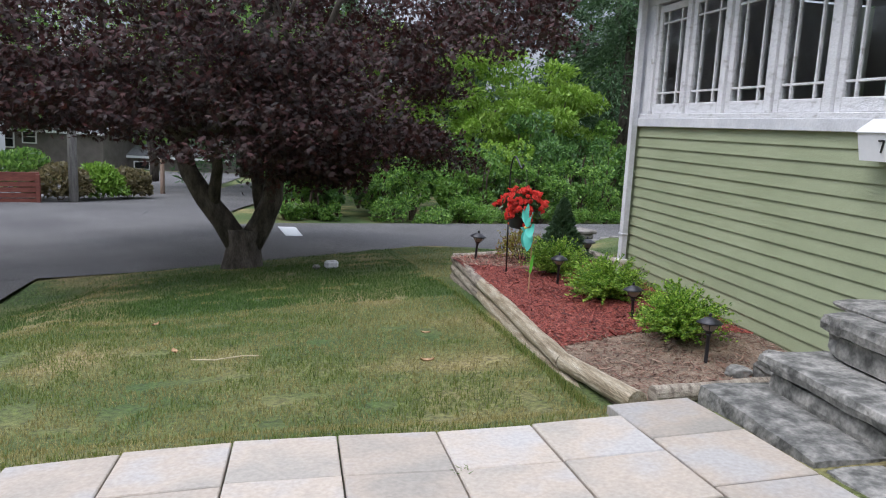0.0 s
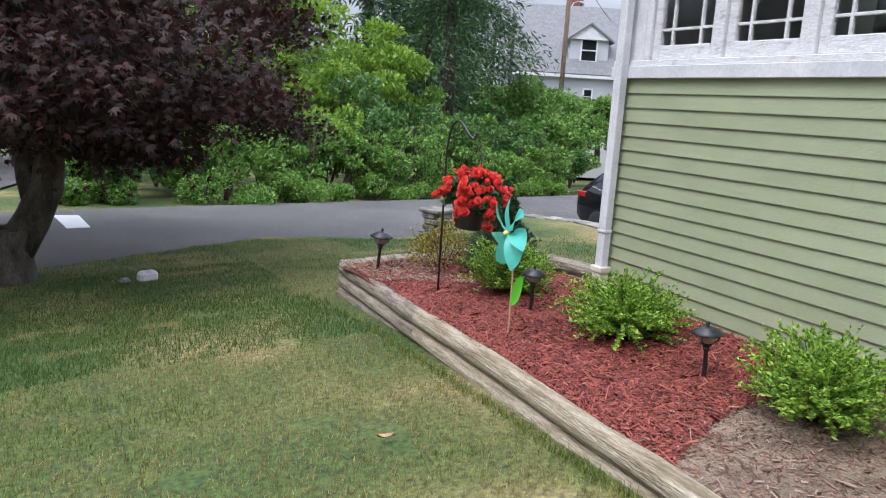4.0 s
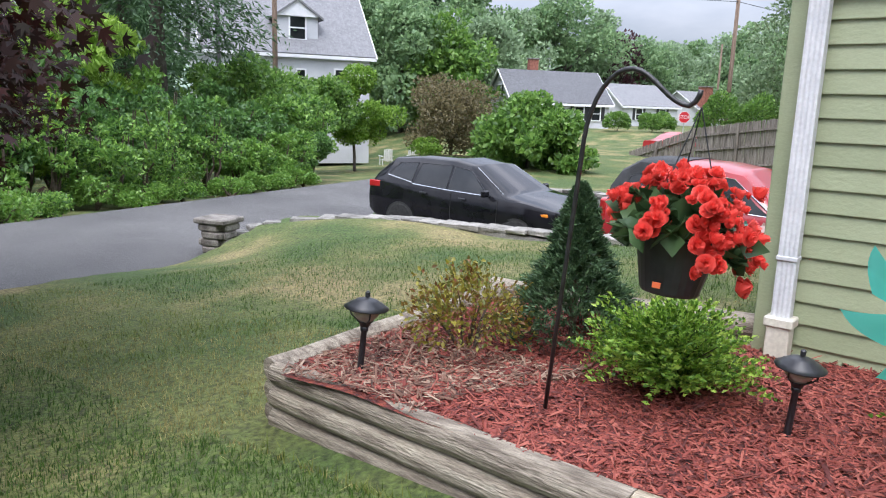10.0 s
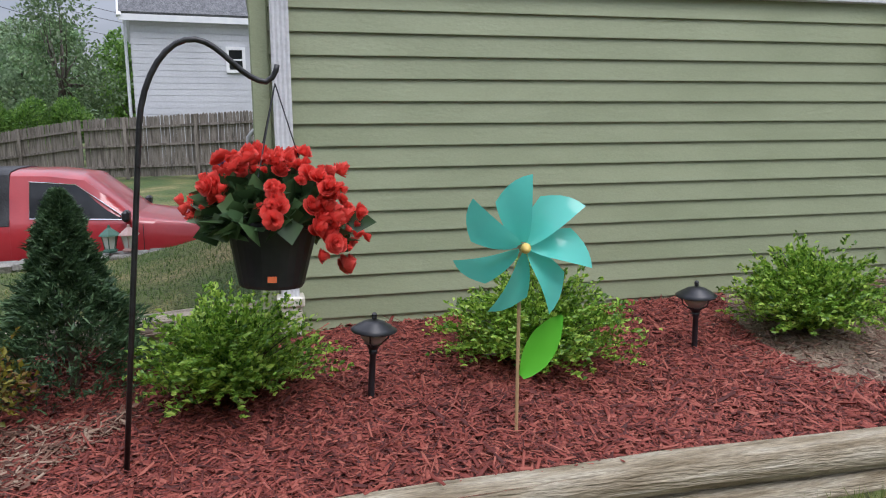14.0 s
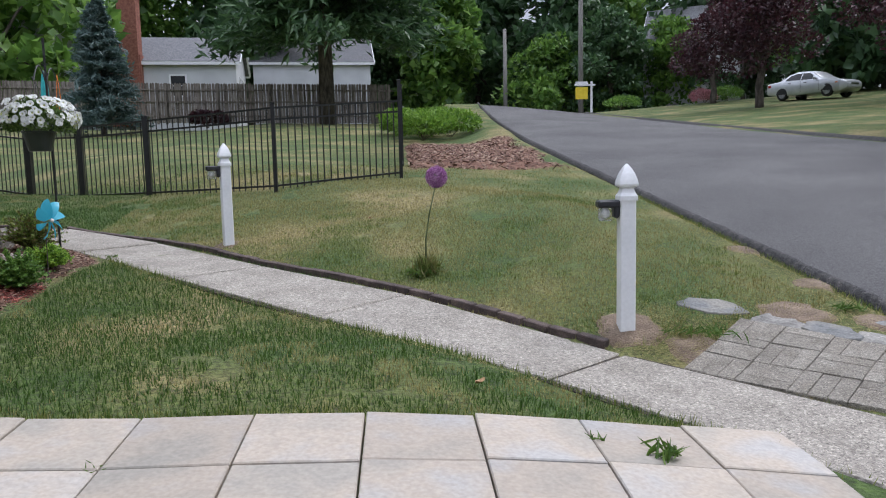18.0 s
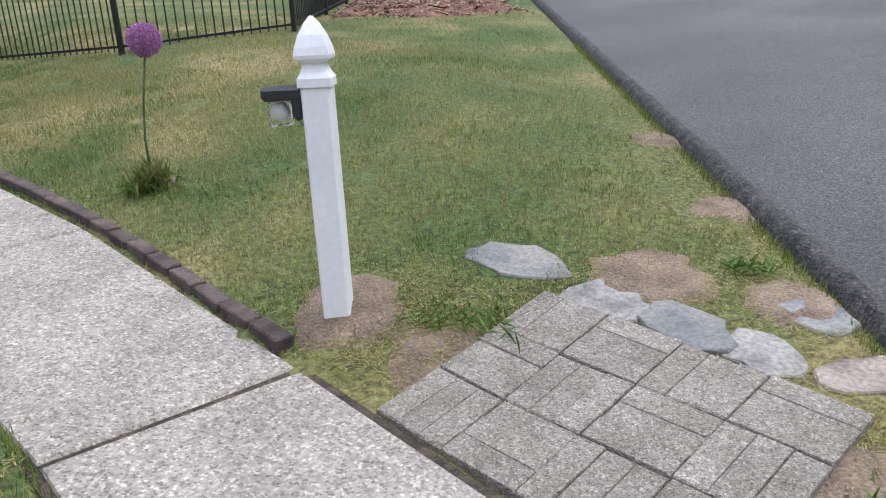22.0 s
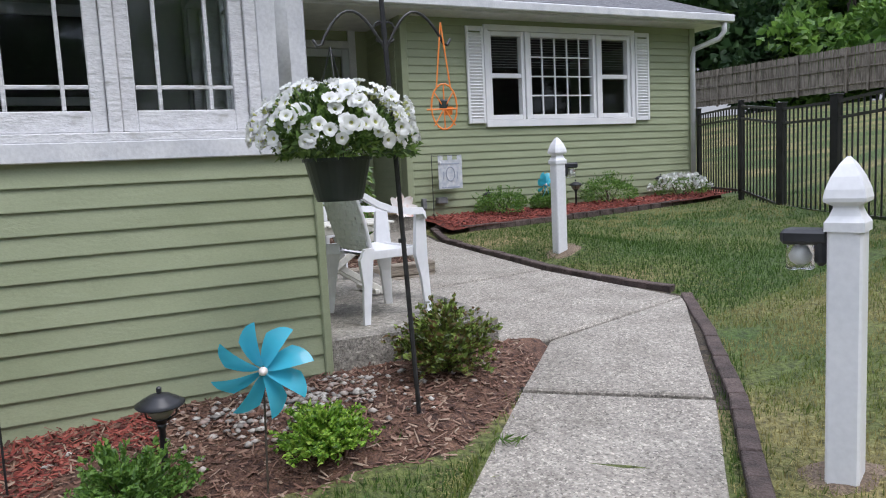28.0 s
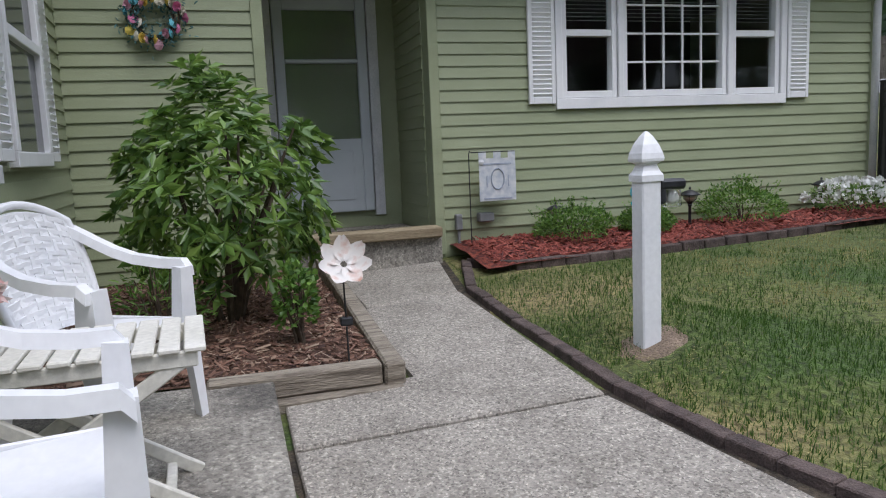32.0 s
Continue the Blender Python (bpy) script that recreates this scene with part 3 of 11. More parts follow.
def flat_pane(m, x0, x1, z0, z1, y, parent, name="pane", material=None):
    g = Geo().box(((x0 + x1) / 2, y, (z0 + z1) / 2), (x1 - x0, 0.006, z1 - z0), m)
    ob = part(name, g, material or GLASS, parent)
    ob.visible_shadow = False
    return ob


FRONT_M = pose(WALLX, 0, 0, 0, 0, -90)  # local x runs towards -y, local y into the house


def fy(y):
    """The front wall's local x for a world y."""
    return -y


def trim_piece(name, m, x0, x1, z0, z1, y0, y1, material, label, category="trim", ch=0.004):
    g = Geo()
    frame_board(g, m, x0, x1, z0, z1, y0, y1, ch)
    return tagged(part(name, g, material), label, category, kind="structure")


for a, b in ((fy(CORNER_N) - 0.05, fy(2.74)), (fy(1.46), fy(CORNER_S) + 0.05)):
    trim_piece("trim", FRONT_M, a, b, TRIM, TRIM + 0.085, -0.045, 0.16, WHITE, "white painted water-table board")
    trim_piece("sill", FRONT_M, a, b, TRIM + 0.085, TRIM + 0.125, -0.03, 0.16, OLDWHITE, "white sill board with peeling paint")
SIDE_DIR = (Vector((*HOUSE_S, 0)) - Vector((WALLX, CORNER_S, 0))).normalized()
SIDE_M = pose(WALLX, CORNER_S, 0, 0, 0, math.degrees(math.atan2(SIDE_DIR.y, SIDE_DIR.x)))
NORTH_M = pose(13.0, CORNER_N, 0, 0, 0, 180)
trim_piece("trim", SIDE_M, -0.045, 2.65, TRIM, TRIM + 0.085, -0.045, 0.0, WHITE, "white painted water-table board")
trim_piece("sill", SIDE_M, -0.03, 2.65, TRIM + 0.085, TRIM + 0.125, -0.03, 0.16, OLDWHITE, "white sill board with peeling paint")
trim_piece("trim", NORTH_M, 0, 13.0 - WALLX + 0.045, TRIM, TRIM + 0.085, -0.045, 0.0, WHITE, "white painted water-table board")
# corner boards
for m, x, lab in ((SIDE_M, 0.0, "sage corner board of the porch"), (NORTH_M, 13.0 - WALLX, "sage corner board of the porch")):
    g = Geo()
    if m is SIDE_M:
        frame_board(g, m, -0.03, 0.07, 0.15, TRIM - 0.002, -0.03, 0.0, 0.006)
    else:
        frame_board(g, m, x - 0.08, x, -0.6, TRIM - 0.002, -0.03, 0.0, 0.006)
    tagged(part("corner_board", g, SIDING), lab, "trim", kind="structure")
g = Geo()
frame_board(g, FRONT_M, fy(CORNER_N) - 0.03, fy(CORNER_N) + 0.05, -0.6, TRIM - 0.002, -0.03, 0.0, 0.006)
tagged(part("corner_board", g, SIDING), "sage corner board of the porch", "trim", kind="structure")
g = Geo()
frame_board(g, FRONT_M, fy(CORNER_S) - 0.012, fy(CORNER_S) + 0.03, 0.1, TRIM - 0.002, -0.03, 0.0, 0.006)
tagged(part("corner_board", g, SIDING), "sage corner board of the porch", "trim", kind="structure")


def porch_window(m, x0, x1, z0, z1, label):
    """A white sash with narrow border panes round one large pane."""
    t = thing("window", m @ Matrix.Translation(((x0 + x1) / 2, 0, z0)), label, "window", "porch windows", "structure")
    w, h = x1 - x0, z1 - z0
    f = 0.065
    for nm, a, b, c, d in (("stile", -w / 2, -w / 2 + f, 0, h), ("stile", w / 2 - f, w / 2, 0, h), ("rail", -w / 2 + f, w / 2 - f, 0, f + 0.03), ("rail", -w / 2 + f, w / 2 - f, h - f, h)):
        g = Geo()
        frame_board(g, None, a, b, c, d, 0.02, 0.065, 0.005)
        part(nm, g, OLDWHITE, t)
    bw = 0.018
    gx0, gx1, gz0, gz1 = -w / 2 + f, w / 2 - f, f + 0.03, h - f
    inset = 0.095
    for nm, a, b, c, d in (("muntin", gx0 + inset, gx0 + inset + bw, gz0, gz1), ("muntin", gx1 - inset - bw, gx1 - inset, gz0, gz1),
                           ("muntin", gx0, gx1, gz0 + inset, gz0 + inset + bw), ("muntin", gx0, gx1, gz1 - inset - bw, gz1 - inset)):
        g = Geo()
        y0 = 0.028 if b - a < 0.05 else 0.031
        frame_board(g, None, a, b, c, d, y0, 0.056, 0.003)
        part(nm, g, OLDWHITE, t)
    pane = flat_pane(None, gx0, gx1, gz0, gz1, 0.048, t)
    return t


def window_band(m, x0, x1, n, label):
    """A row of n sashes between white posts."""
    w = (x1 - x0) / n
    for i in range(n + 1):
        pw = 0.028
        xa = x0 + i * w
        trim_piece("window_post", m, xa - pw, xa + pw, TRIM + 0.126, WIN_Z1 + 0.02, -0.005, 0.14, OLDWHITE, "white post between porch windows", "trim")
    for i in range(n):
        porch_window(m, x0 + i * w + 0.03, x0 + (i + 1) * w - 0.03, TRIM + 0.128, WIN_Z1, label)
    trim_piece("trim", m, x0 - 0.3, x1 + 0.3, WIN_Z1 + 0.021, PORCH_TOP, -0.012, 0.16, WHITE, "white header board above the porch windows")


WLAB = "white wooden porch sash with narrow border panes and peeling paint"
window_band(FRONT_M, fy(CORNER_N) + 0.26, fy(2.74) - 0.27, 5, WLAB)
window_band(FRONT_M, fy(1.46) + 0.27, fy(CORNER_S) - 0.26, 5, WLAB)
window_band(SIDE_M, 0.26, 2.38, 3, WLAB)
for m, a, b in ((FRONT_M, fy(CORNER_N) - 0.0, fy(CORNER_N) + 0.23), (FRONT_M, fy(2.74) - 0.24, fy(2.74)), (FRONT_M, fy(1.46), fy(1.46) + 0.24), (FRONT_M, fy(CORNER_S) - 0.23, fy(CORNER_S))):
    trim_piece("pilaster", m, a, b, TRIM + 0.126, PORCH_TOP, -0.006, 0.16, WHITE, "white square pilaster of the porch", "pilaster")
trim_piece("pilaster", SIDE_M, 0.0, 0.23, TRIM + 0.126, PORCH_TOP, -0.006, 0.0, WHITE, "white square pilaster of the porch", "pilaster")
trim_piece("pilaster", SIDE_M, 2.41, 2.64, TRIM + 0.126, PORCH_TOP, -0.006, 0.16, WHITE, "white square pilaster of the porch", "pilaster")
trim_piece("pilaster", NORTH_M, 0, 13.0 - WALLX, TRIM + 0.126, PORCH_TOP, -0.006, 0.0, WHITE, "white boarded porch wall on the driveway side", "wall")


def turned_column(x, y, label):
    """A plain round column with rings at its foot, in front of a pilaster."""
    t = thing("porch_column", pose(x, y, TRIM + 0.126), label, "column", "porch columns", "structure")
    part("base", Geo().lathe([(0.085, 0), (0.085, 0.03), (0.075, 0.04), (0.082, 0.055), (0.068, 0.075)], 20), WHITE, t, smooth=True)
    part("shaft", Geo().lathe([(0.066, 0.07), (0.062, 1.15)], 20), WHITE, t, smooth=True)


turned_column(WALLX + 0.01, 2.89, "white turned porch column beside the door")
turned_column(WALLX + 0.01, 1.31, "white turned porch column beside the door")
turned_column(WALLX + 0.05, CORNER_S + 0.11, "white round porch column at the corner")

# storm door and its frame
for a, b in ((fy(2.74), fy(2.645)), (fy(2.64), fy(2.56)), (fy(1.64), fy(1.55)), (fy(1.545), fy(1.46))):
    trim_piece("door_casing", FRONT_M, a, b, SILL - 0.03, PORCH_TOP, -0.03 if b - a > 0.09 else -0.015, 0.15, WHITE, "white painted casing of the storm door")
trim_piece("door_casing", FRONT_M, fy(2.55), fy(1.645), PORCH_TOP - 0.06, PORCH_TOP, -0.015, 0.15, WHITE, "white painted casing of the storm door")
trim_piece("threshold", FRONT_M, fy(2.66), fy(1.53), SILL - 0.045, SILL - 0.005, -0.05, 0.15, OLDWHITE, "worn wooden threshold under the storm door", "threshold")
trim_piece("trim", FRONT_M, fy(2.74), fy(1.46), SILL - 0.16, SILL - 0.046, -0.02, 0.05, WHITE, "white board below the door")
door = thing("door_front", FRONT_M @ Matrix.Translation((fy((DOOR_Y0 + DOOR_Y1) / 2), 0, SILL)), "white aluminium storm door with two dark glass panels, shut", "door", kind="structure")
DW, DH = DOOR_Y1 - DOOR_Y0, 2.04
for nm, a, b, c, d in (("stile", -DW / 2, -DW / 2 + 0.075, 0, DH), ("stile", DW / 2 - 0.075, DW / 2, 0, DH), ("bottom_rail", -DW / 2 + 0.075, DW / 2 - 0.075, 0, 0.16),
                       ("middle_rail", -DW / 2 + 0.075, DW / 2 - 0.075, 1.11, 1.155), ("top_rail", -DW / 2 + 0.075, DW / 2 - 0.075, DH - 0.09, DH), ("inner_rail", -DW / 2 + 0.08, DW / 2 - 0.08, 0.165, 0.185)):
    g = Geo()
    frame_board(g, None, a, b, c, d, -0.005 if nm != "inner_rail" else 0.0, 0.03, 0.006)
    part(nm, g, VINYL, door)
flat_pane(None, -DW / 2 + 0.07, DW / 2 - 0.07, 0.17, 1.12, 0.015, door)
flat_pane(None, -DW / 2 + 0.07, DW / 2 - 0.07, 1.15, DH - 0.08, 0.018, door)
g = Geo().box((-DW / 2 + 0.035, -0.012, 1.16), (0.022, 0.014, 0.19), ch=0.004)
plate = part("handle_plate", g, BLACKMETAL, door, "black handle plate")
part("lever", Geo().tube([(-DW / 2 + 0.035, -0.02, 1.17), (-DW / 2 + 0.035, -0.05, 1.17), (-DW / 2 + 0.13, -0.05, 1.16)], 0.008), BLACKMETAL, plate, "black lever handle")
INNERDOOR = mat("inner_door_paint", [(0.10, 0.12, 0.10), (0.16, 0.18, 0.15)], 0.5, 3, 4)
trim_piece("door_inner", FRONT_M, fy(2.54), fy(1.66), SILL, SILL + 2.04, 0.10, 0.14, INNERDOOR, "dark panelled entry door behind the storm door", "door")
for a, b, c, d in ((-0.3, -0.05, 0.15, 0.62), (0.05, 0.3, 0.15, 0.62)):
    g = Geo()
    frame_board(g, door.matrix_world, a, b, c, d, 0.088, 0.1, 0.005)
    part("door_panel", g, INNERDOOR, bpy.data.objects["door_inner"])

# mailbox with its number
mailbox = thing("mailbox", FRONT_M @ Matrix.Translation((fy(2.945), -0.05, 1.235)), "white wall mailbox numbered 7 beside the door", "mailbox")
g = Geo()
for x0, x1 in ((-0.19, 0.19),):
    prof = [(0.04, 0.0), (-0.10, 0.0), (-0.135, 0.16), (-0.03, 0.235), (0.04, 0.235)]
    n = len(prof)
    g.v += [(x0, y, z) for y, z in prof] + [(x1, y, z) for y, z in prof]
    g.f += [(i, n + i, n + (i + 1) % n, (i + 1) % n) for i in range(n)] + [tuple(range(n)), tuple(range(n, 2 * n))[::-1]]
part("body", g, VINYL, mailbox)
part("lid", Geo().box((0, 0, 0), (0.4, 0.142, 0.010), pose(0, -0.0865, 0.2035, 35.5, 0, 0), 0.003), VINYL, mailbox)
curve = bpy.data.curves.new("number", "FONT")
curve.body, curve.size, curve.extrude, curve.align_x = "7", 0.11, 0.002, "CENTER"
digit = new("number", curve)
digit.data.materials.append(BLACKPLASTIC)
digit.parent = mailbox
digit.matrix_local = pose(0.0, -0.1155, 0.05, 102.3, 0, 0)

# downspouts
CREAM = mat("cream_plastic", [(0.56, 0.53, 0.44), (0.66, 0.63, 0.54)], 0.5, 8, 5, 0.1, 60)


def downspout(m, x, z0, z1, label):
    t = thing("downspout", m @ Matrix.Translation((x, -0.08, z0)), label, "downspout", kind="structure")
    g = Geo()
    prof = []
    for i in range(9):
        prof.append((-0.04 + 0.01 * i, -0.03 if i % 2 else -0.026))
    ring = prof + [(0.04, 0.03), (-0.04, 0.03)]
    n = len(ring)
    g.v = [(x2, y2, 0.0) for x2, y2 in ring] + [(x2, y2, z1 - z0) for x2, y2 in ring]
    g.f = [(i, (i + 1) % n, n + (i + 1) % n, n + i) for i in range(n)] + [tuple(range(n))[::-1], tuple(range(n, 2 * n))]
    part("pipe", g, WHITE, t)
    for h in (0.28, z1 - z0 - 0.42):
        part("strap", Geo().box((0, 0.0, h), (0.09, 0.07, 0.02), ch=0.003), WHITE, t)
    part("boot", Geo().box((0, 0, -0.1), (0.10, 0.085, 0.15), ch=0.006).box((0, 0, -0.01), (0.125, 0.105, 0.045), ch=0.006), CREAM, t, "cream plastic drain boot")
    return t


downspout(FRONT_M, fy(CORNER_N) + 0.10, 0.0, PORCH_TOP, "white fluted downspout at the porch corner")

# porch interior: floor, back wall; the lamp-less room's dimness is put into dark colours
plain_box("porch_floor", 4.32, 6.7, -2.0, 6.2, 0.5, 0.62, DIMPAINT, "wooden porch floor, coloured dark for its dimness", "floor")
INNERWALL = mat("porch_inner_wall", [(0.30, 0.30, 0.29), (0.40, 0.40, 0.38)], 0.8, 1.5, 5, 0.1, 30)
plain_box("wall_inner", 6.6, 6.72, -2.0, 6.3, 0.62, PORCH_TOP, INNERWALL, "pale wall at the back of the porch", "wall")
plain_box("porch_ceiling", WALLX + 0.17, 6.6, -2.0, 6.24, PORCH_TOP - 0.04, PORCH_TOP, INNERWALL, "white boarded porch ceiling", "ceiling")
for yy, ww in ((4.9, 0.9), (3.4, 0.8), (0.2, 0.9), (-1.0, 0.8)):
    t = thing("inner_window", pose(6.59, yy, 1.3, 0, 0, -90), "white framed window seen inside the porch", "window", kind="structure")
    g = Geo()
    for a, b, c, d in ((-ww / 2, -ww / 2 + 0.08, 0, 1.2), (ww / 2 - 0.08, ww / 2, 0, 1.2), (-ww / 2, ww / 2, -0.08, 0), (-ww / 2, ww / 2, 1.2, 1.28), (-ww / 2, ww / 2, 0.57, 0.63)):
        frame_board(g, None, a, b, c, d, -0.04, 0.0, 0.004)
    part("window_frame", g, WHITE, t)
    part("pane", Geo().box((0, -0.01, 0.6), (ww - 0.1, 0.01, 1.2)), DIMPAINT, t)

# roofs
def roof_plane(name, pts, thick, material, label):
    g = Geo()
    n = len(pts)
    g.v = [tuple(p) for p in pts] + [(p[0], p[1], p[2] - thick) for p in pts]
    g.f = [tuple(range(n)), tuple(range(n, 2 * n))[::-1]] + [(i, n + i, n + (i + 1) % n, (i + 1) % n) for i in range(n)]
    return tagged(part(name, g, material), label, "roof", kind="structure")


roof_plane("roof", [(WALLX - 0.35, CORNER_N + 0.3, PORCH_TOP + 0.1), (WALLX - 0.35, CORNER_S - 0.35, PORCH_TOP + 0.1), (6.9, CORNER_S - 0.35, 3.75), (6.9, CORNER_N + 0.3, 3.75)], 0.06, ROOFING, "grey shingled porch roof")
plain_box("eave", WALLX - 0.36, WALLX + 0.2, CORNER_S - 0.36, CORNER_N + 0.31, PORCH_TOP, PORCH_TOP + 0.055, WHITE, "white boxed eave of the porch roof", "eave")
plain_box("house_block", 6.75, 13.0, -1.85, 6.2, 0.3, 5.2, SIDING, "sage green upper storey of the house", "wall")
roof_plane("roof", [(WINGX - 0.42, -1.9, EAVE + 0.16), (WINGX - 0.42, WING_END - 0.35, EAVE + 0.16), (13.2, WING_END - 0.35, EAVE + 1.75), (13.2, -1.9, EAVE + 1.75)], 0.05, ROOFING, "grey asphalt shingle roof over the wing")
plain_box("soffit", WINGX - 0.4, DOOR2_X, WING_END - 0.3, -2.0, EAVE, EAVE + 0.03, WHITE, "white soffit under the wing roof", "ceiling")
gut = thing("gutter", pose(WINGX - 0.42, 0, EAVE), "white aluminium gutter along the wing roof", "gutter", kind="structure")
g = Geo().box((-0.03, (WING_END - 0.36 - 1.9) / 2, 0.08), (0.10, 1.9 * -1 - (WING_END - 0.36), 0.11), ch=0.012)
part("trough", g, WHITE, gut)
part("outlet", Geo().tube([(-0.02, WING_END - 0.2, 0.04), (-0.02, WING_END - 0.2, -0.10), (0.05, WING_END - 0.17, -0.2), (0.33, WING_END + 0.06, -0.32), (0.36, WING_END + 0.06, -0.45), (0.36, WING_END + 0.06, -2.4)], 0.04, 10), WHITE, gut, "white downspout elbow", smooth=True)

# picture window of the wing
WING_M = pose(WINGX, 0, 0, 0, 0, -90)


def shutter(m, x0, x1, z0, z1):
    t = thing("shutter", m @ Matrix.Translation(((x0 + x1) / 2, -0.045, z0)), "white louvred window shutter", "shutter", "window shutters")
    w, h = x1 - x0, z1 - z0
    for nm, a, b, c, d in (("stile", -w / 2, -w / 2 + 0.04, 0, h), ("stile", w / 2 - 0.04, w / 2, 0, h), ("rail", -w / 2 + 0.04, w / 2 - 0.04, 0, 0.06), ("rail", -w / 2 + 0.04, w / 2 - 0.04, h - 0.06, h)):
        g = Geo()
        frame_board(g, None, a, b, c, d, -0.005, 0.025, 0.004)
        part(nm, g, VINYL, t)
    me = Geo().box((0, 0, 0), (w - 0.08, 0.022, 0.034), pose(0, 0, 0, 35, 0, 0)).mesh("louvre", VINYL)
    n = int((h - 0.12) / 0.042)
    for i in range(n):
        ob = part("louvre", me, None, t)
        ob.location = (0, 0.006, 0.08 + i * (h - 0.14) / n)
    return t


def wing_sash(t, x0, x1, z0, z1, split):
    for nm, a, b, c, d in (("frame", x0, x0 + 0.05, z0, z1), ("frame", x1 - 0.05, x1, z0, z1), ("frame", x0 + 0.05, x1 - 0.05, z0, z0 + 0.06), ("frame", x0 + 0.05, x1 - 0.05, z1 - 0.06, z1)):
        g = Geo()
        frame_board(g, WING_M, a, b, c, d, -0.02, 0.08, 0.004)
        part(nm, g, VINYL, t)
    flat_pane(WING_M, x0 + 0.045, x1 - 0.045, z0 + 0.05, z1 - 0.05, 0.045, t)
    if split:
        g = Geo()
        frame_board(g, WING_M, x0 + 0.05, x1 - 0.05, (z0 + z1) / 2 - 0.03, (z0 + z1) / 2 + 0.03, -0.01, 0.07, 0.004)
        part("meeting_rail", g, VINYL, t)


pw = thing("window_1", pose(0, 0, 0), "white triple picture window with muntins and open blinds", "window", kind="structure")
x0, x1 = -W_L, -W_R
SIDEW = 0.56
wing_sash(pw, x0 + 0.04, x0 + 0.04 + SIDEW, W_Z0 + 0.04, W_Z1 - 0.03, True)
wing_sash(pw, x1 - 0.04 - SIDEW, x1 - 0.04, W_Z0 + 0.04, W_Z1 - 0.03, True)
wing_sash(pw, x0 + 0.1 + SIDEW, x1 - 0.1 - SIDEW, W_Z0 + 0.04, W_Z1 - 0.03, False)
cx0, cx1 = x0 + 0.15 + SIDEW, x1 - 0.15 - SIDEW
for i in range(1, 5):
    g = Geo()
    xx = cx0 + (cx1 - cx0) * i / 5
    frame_board(g, WING_M, xx - 0.009, xx + 0.009, W_Z0 + 0.1, W_Z1 - 0.09, 0.02, 0.04, 0.002)
    part("muntin", g, VINYL, pw)
for i in range(1, 4):
    g = Geo()
    zz = W_Z0 + 0.1 + (W_Z1 - W_Z0 - 0.19) * i / 4
    frame_board(g, WING_M, cx0, cx1, zz - 0.009, zz + 0.009, 0.024, 0.044, 0.002)
    part("muntin", g, VINYL, pw)
for a, b, c, d in ((x0 - 0.03, x1 + 0.03, W_Z0 - 0.06, W_Z0 + 0.035), (x0 - 0.03, x1 + 0.03, W_Z1 - 0.025, W_Z1 + 0.05), (x0 - 0.03, x0 + 0.035, W_Z0 + 0.035, W_Z1 - 0.025), (x1 - 0.035, x1 + 0.03, W_Z0 + 0.035, W_Z1 - 0.025),
                   (x0 + 0.045 + SIDEW, x0 + 0.095 + SIDEW, W_Z0 + 0.035, W_Z1 - 0.025), (x1 - 0.095 - SIDEW, x1 - 0.045 - SIDEW, W_Z0 + 0.035, W_Z1 - 0.025)):
    g = Geo()
    frame_board(g, WING_M, a, b, c, d, -0.045, 0.1, 0.004)
    part("casing", g, VINYL, pw)
BLIND = mat("blind", [(0.42, 0.43, 0.42), (0.55, 0.55, 0.54)], 0.7, 2, 4)
for a, b in ((x0 + 0.09, x0 + SIDEW - 0.01), (cx0, cx1), (x1 - SIDEW + 0.01, x1 - 0.09)):
    g = Geo()
    for i in range(12):
        zz = W_Z1 - 0.1 - i * 0.035
        g.box(((a + b) / 2, 0.09, zz), (b - a, 0.022, 0.003), WING_M @ Matrix.Translation((0, 0, 0)))
    part("blind", g, BLIND, pw, "half-drawn pale window blind")
shutter(WING_M, 5.79, 6.05, W_Z0 - 0.01, W_Z1 + 0.02)
shutter(WING_M, 8.59, 8.85, W_Z0 - 0.01, W_Z1 + 0.02)
# room behind the picture window, its shade put into the dark colour
plain_box("room_back", 12.2, 12.3, -9.6, -5.0, 0.6, EAVE, DIMPAINT, "wall inside the wing, coloured dark for its dimness", "wall")
plain_box("room_floor", 9.42, 12.2, -9.6, -5.0, 0.6, 0.7, DIMPAINT, "floor inside the wing, coloured dark for its dimness", "floor")
plain_box("room_ceiling", 9.42, 12.2, -9.6, -5.0, EAVE - 0.06, EAVE, DIMPAINT, "ceiling inside the wing, coloured dark for its dimness", "ceiling")

# corner boards of the wing and the entry
for m, xx, w0, w1 in ((WING_M, -ALC_R, -0.0, 0.09), (WING_M, -WING_END, -0.09, 0.02), (pose(9.05, 0, 0, 0, 0, -90), -ALC_L, -0.09, 0.0)):
    g = Geo()
    frame_board(g, m, xx + w0, xx + w1, 0.55, EAVE, -0.03, 0.0, 0.005)
    tagged(part("corner_board", g, SIDING), "sage corner board of the entry", "trim", kind="structure")

# entry door in its recess
DOOR2_M = pose(DOOR2_X, 0, 0, 0, 0, -90)
door2 = thing("door_entry", DOOR2_M @ Matrix.Translation((4.12, -0.03, 0.90)), "pale grey half-glass storm door in a shaded recess, shut", "door", kind="structure")
PALEDOOR = mat("pale_door_paint", [(0.50, 0.54, 0.58), (0.58, 0.62, 0.66)], 0.4, 2, 4)
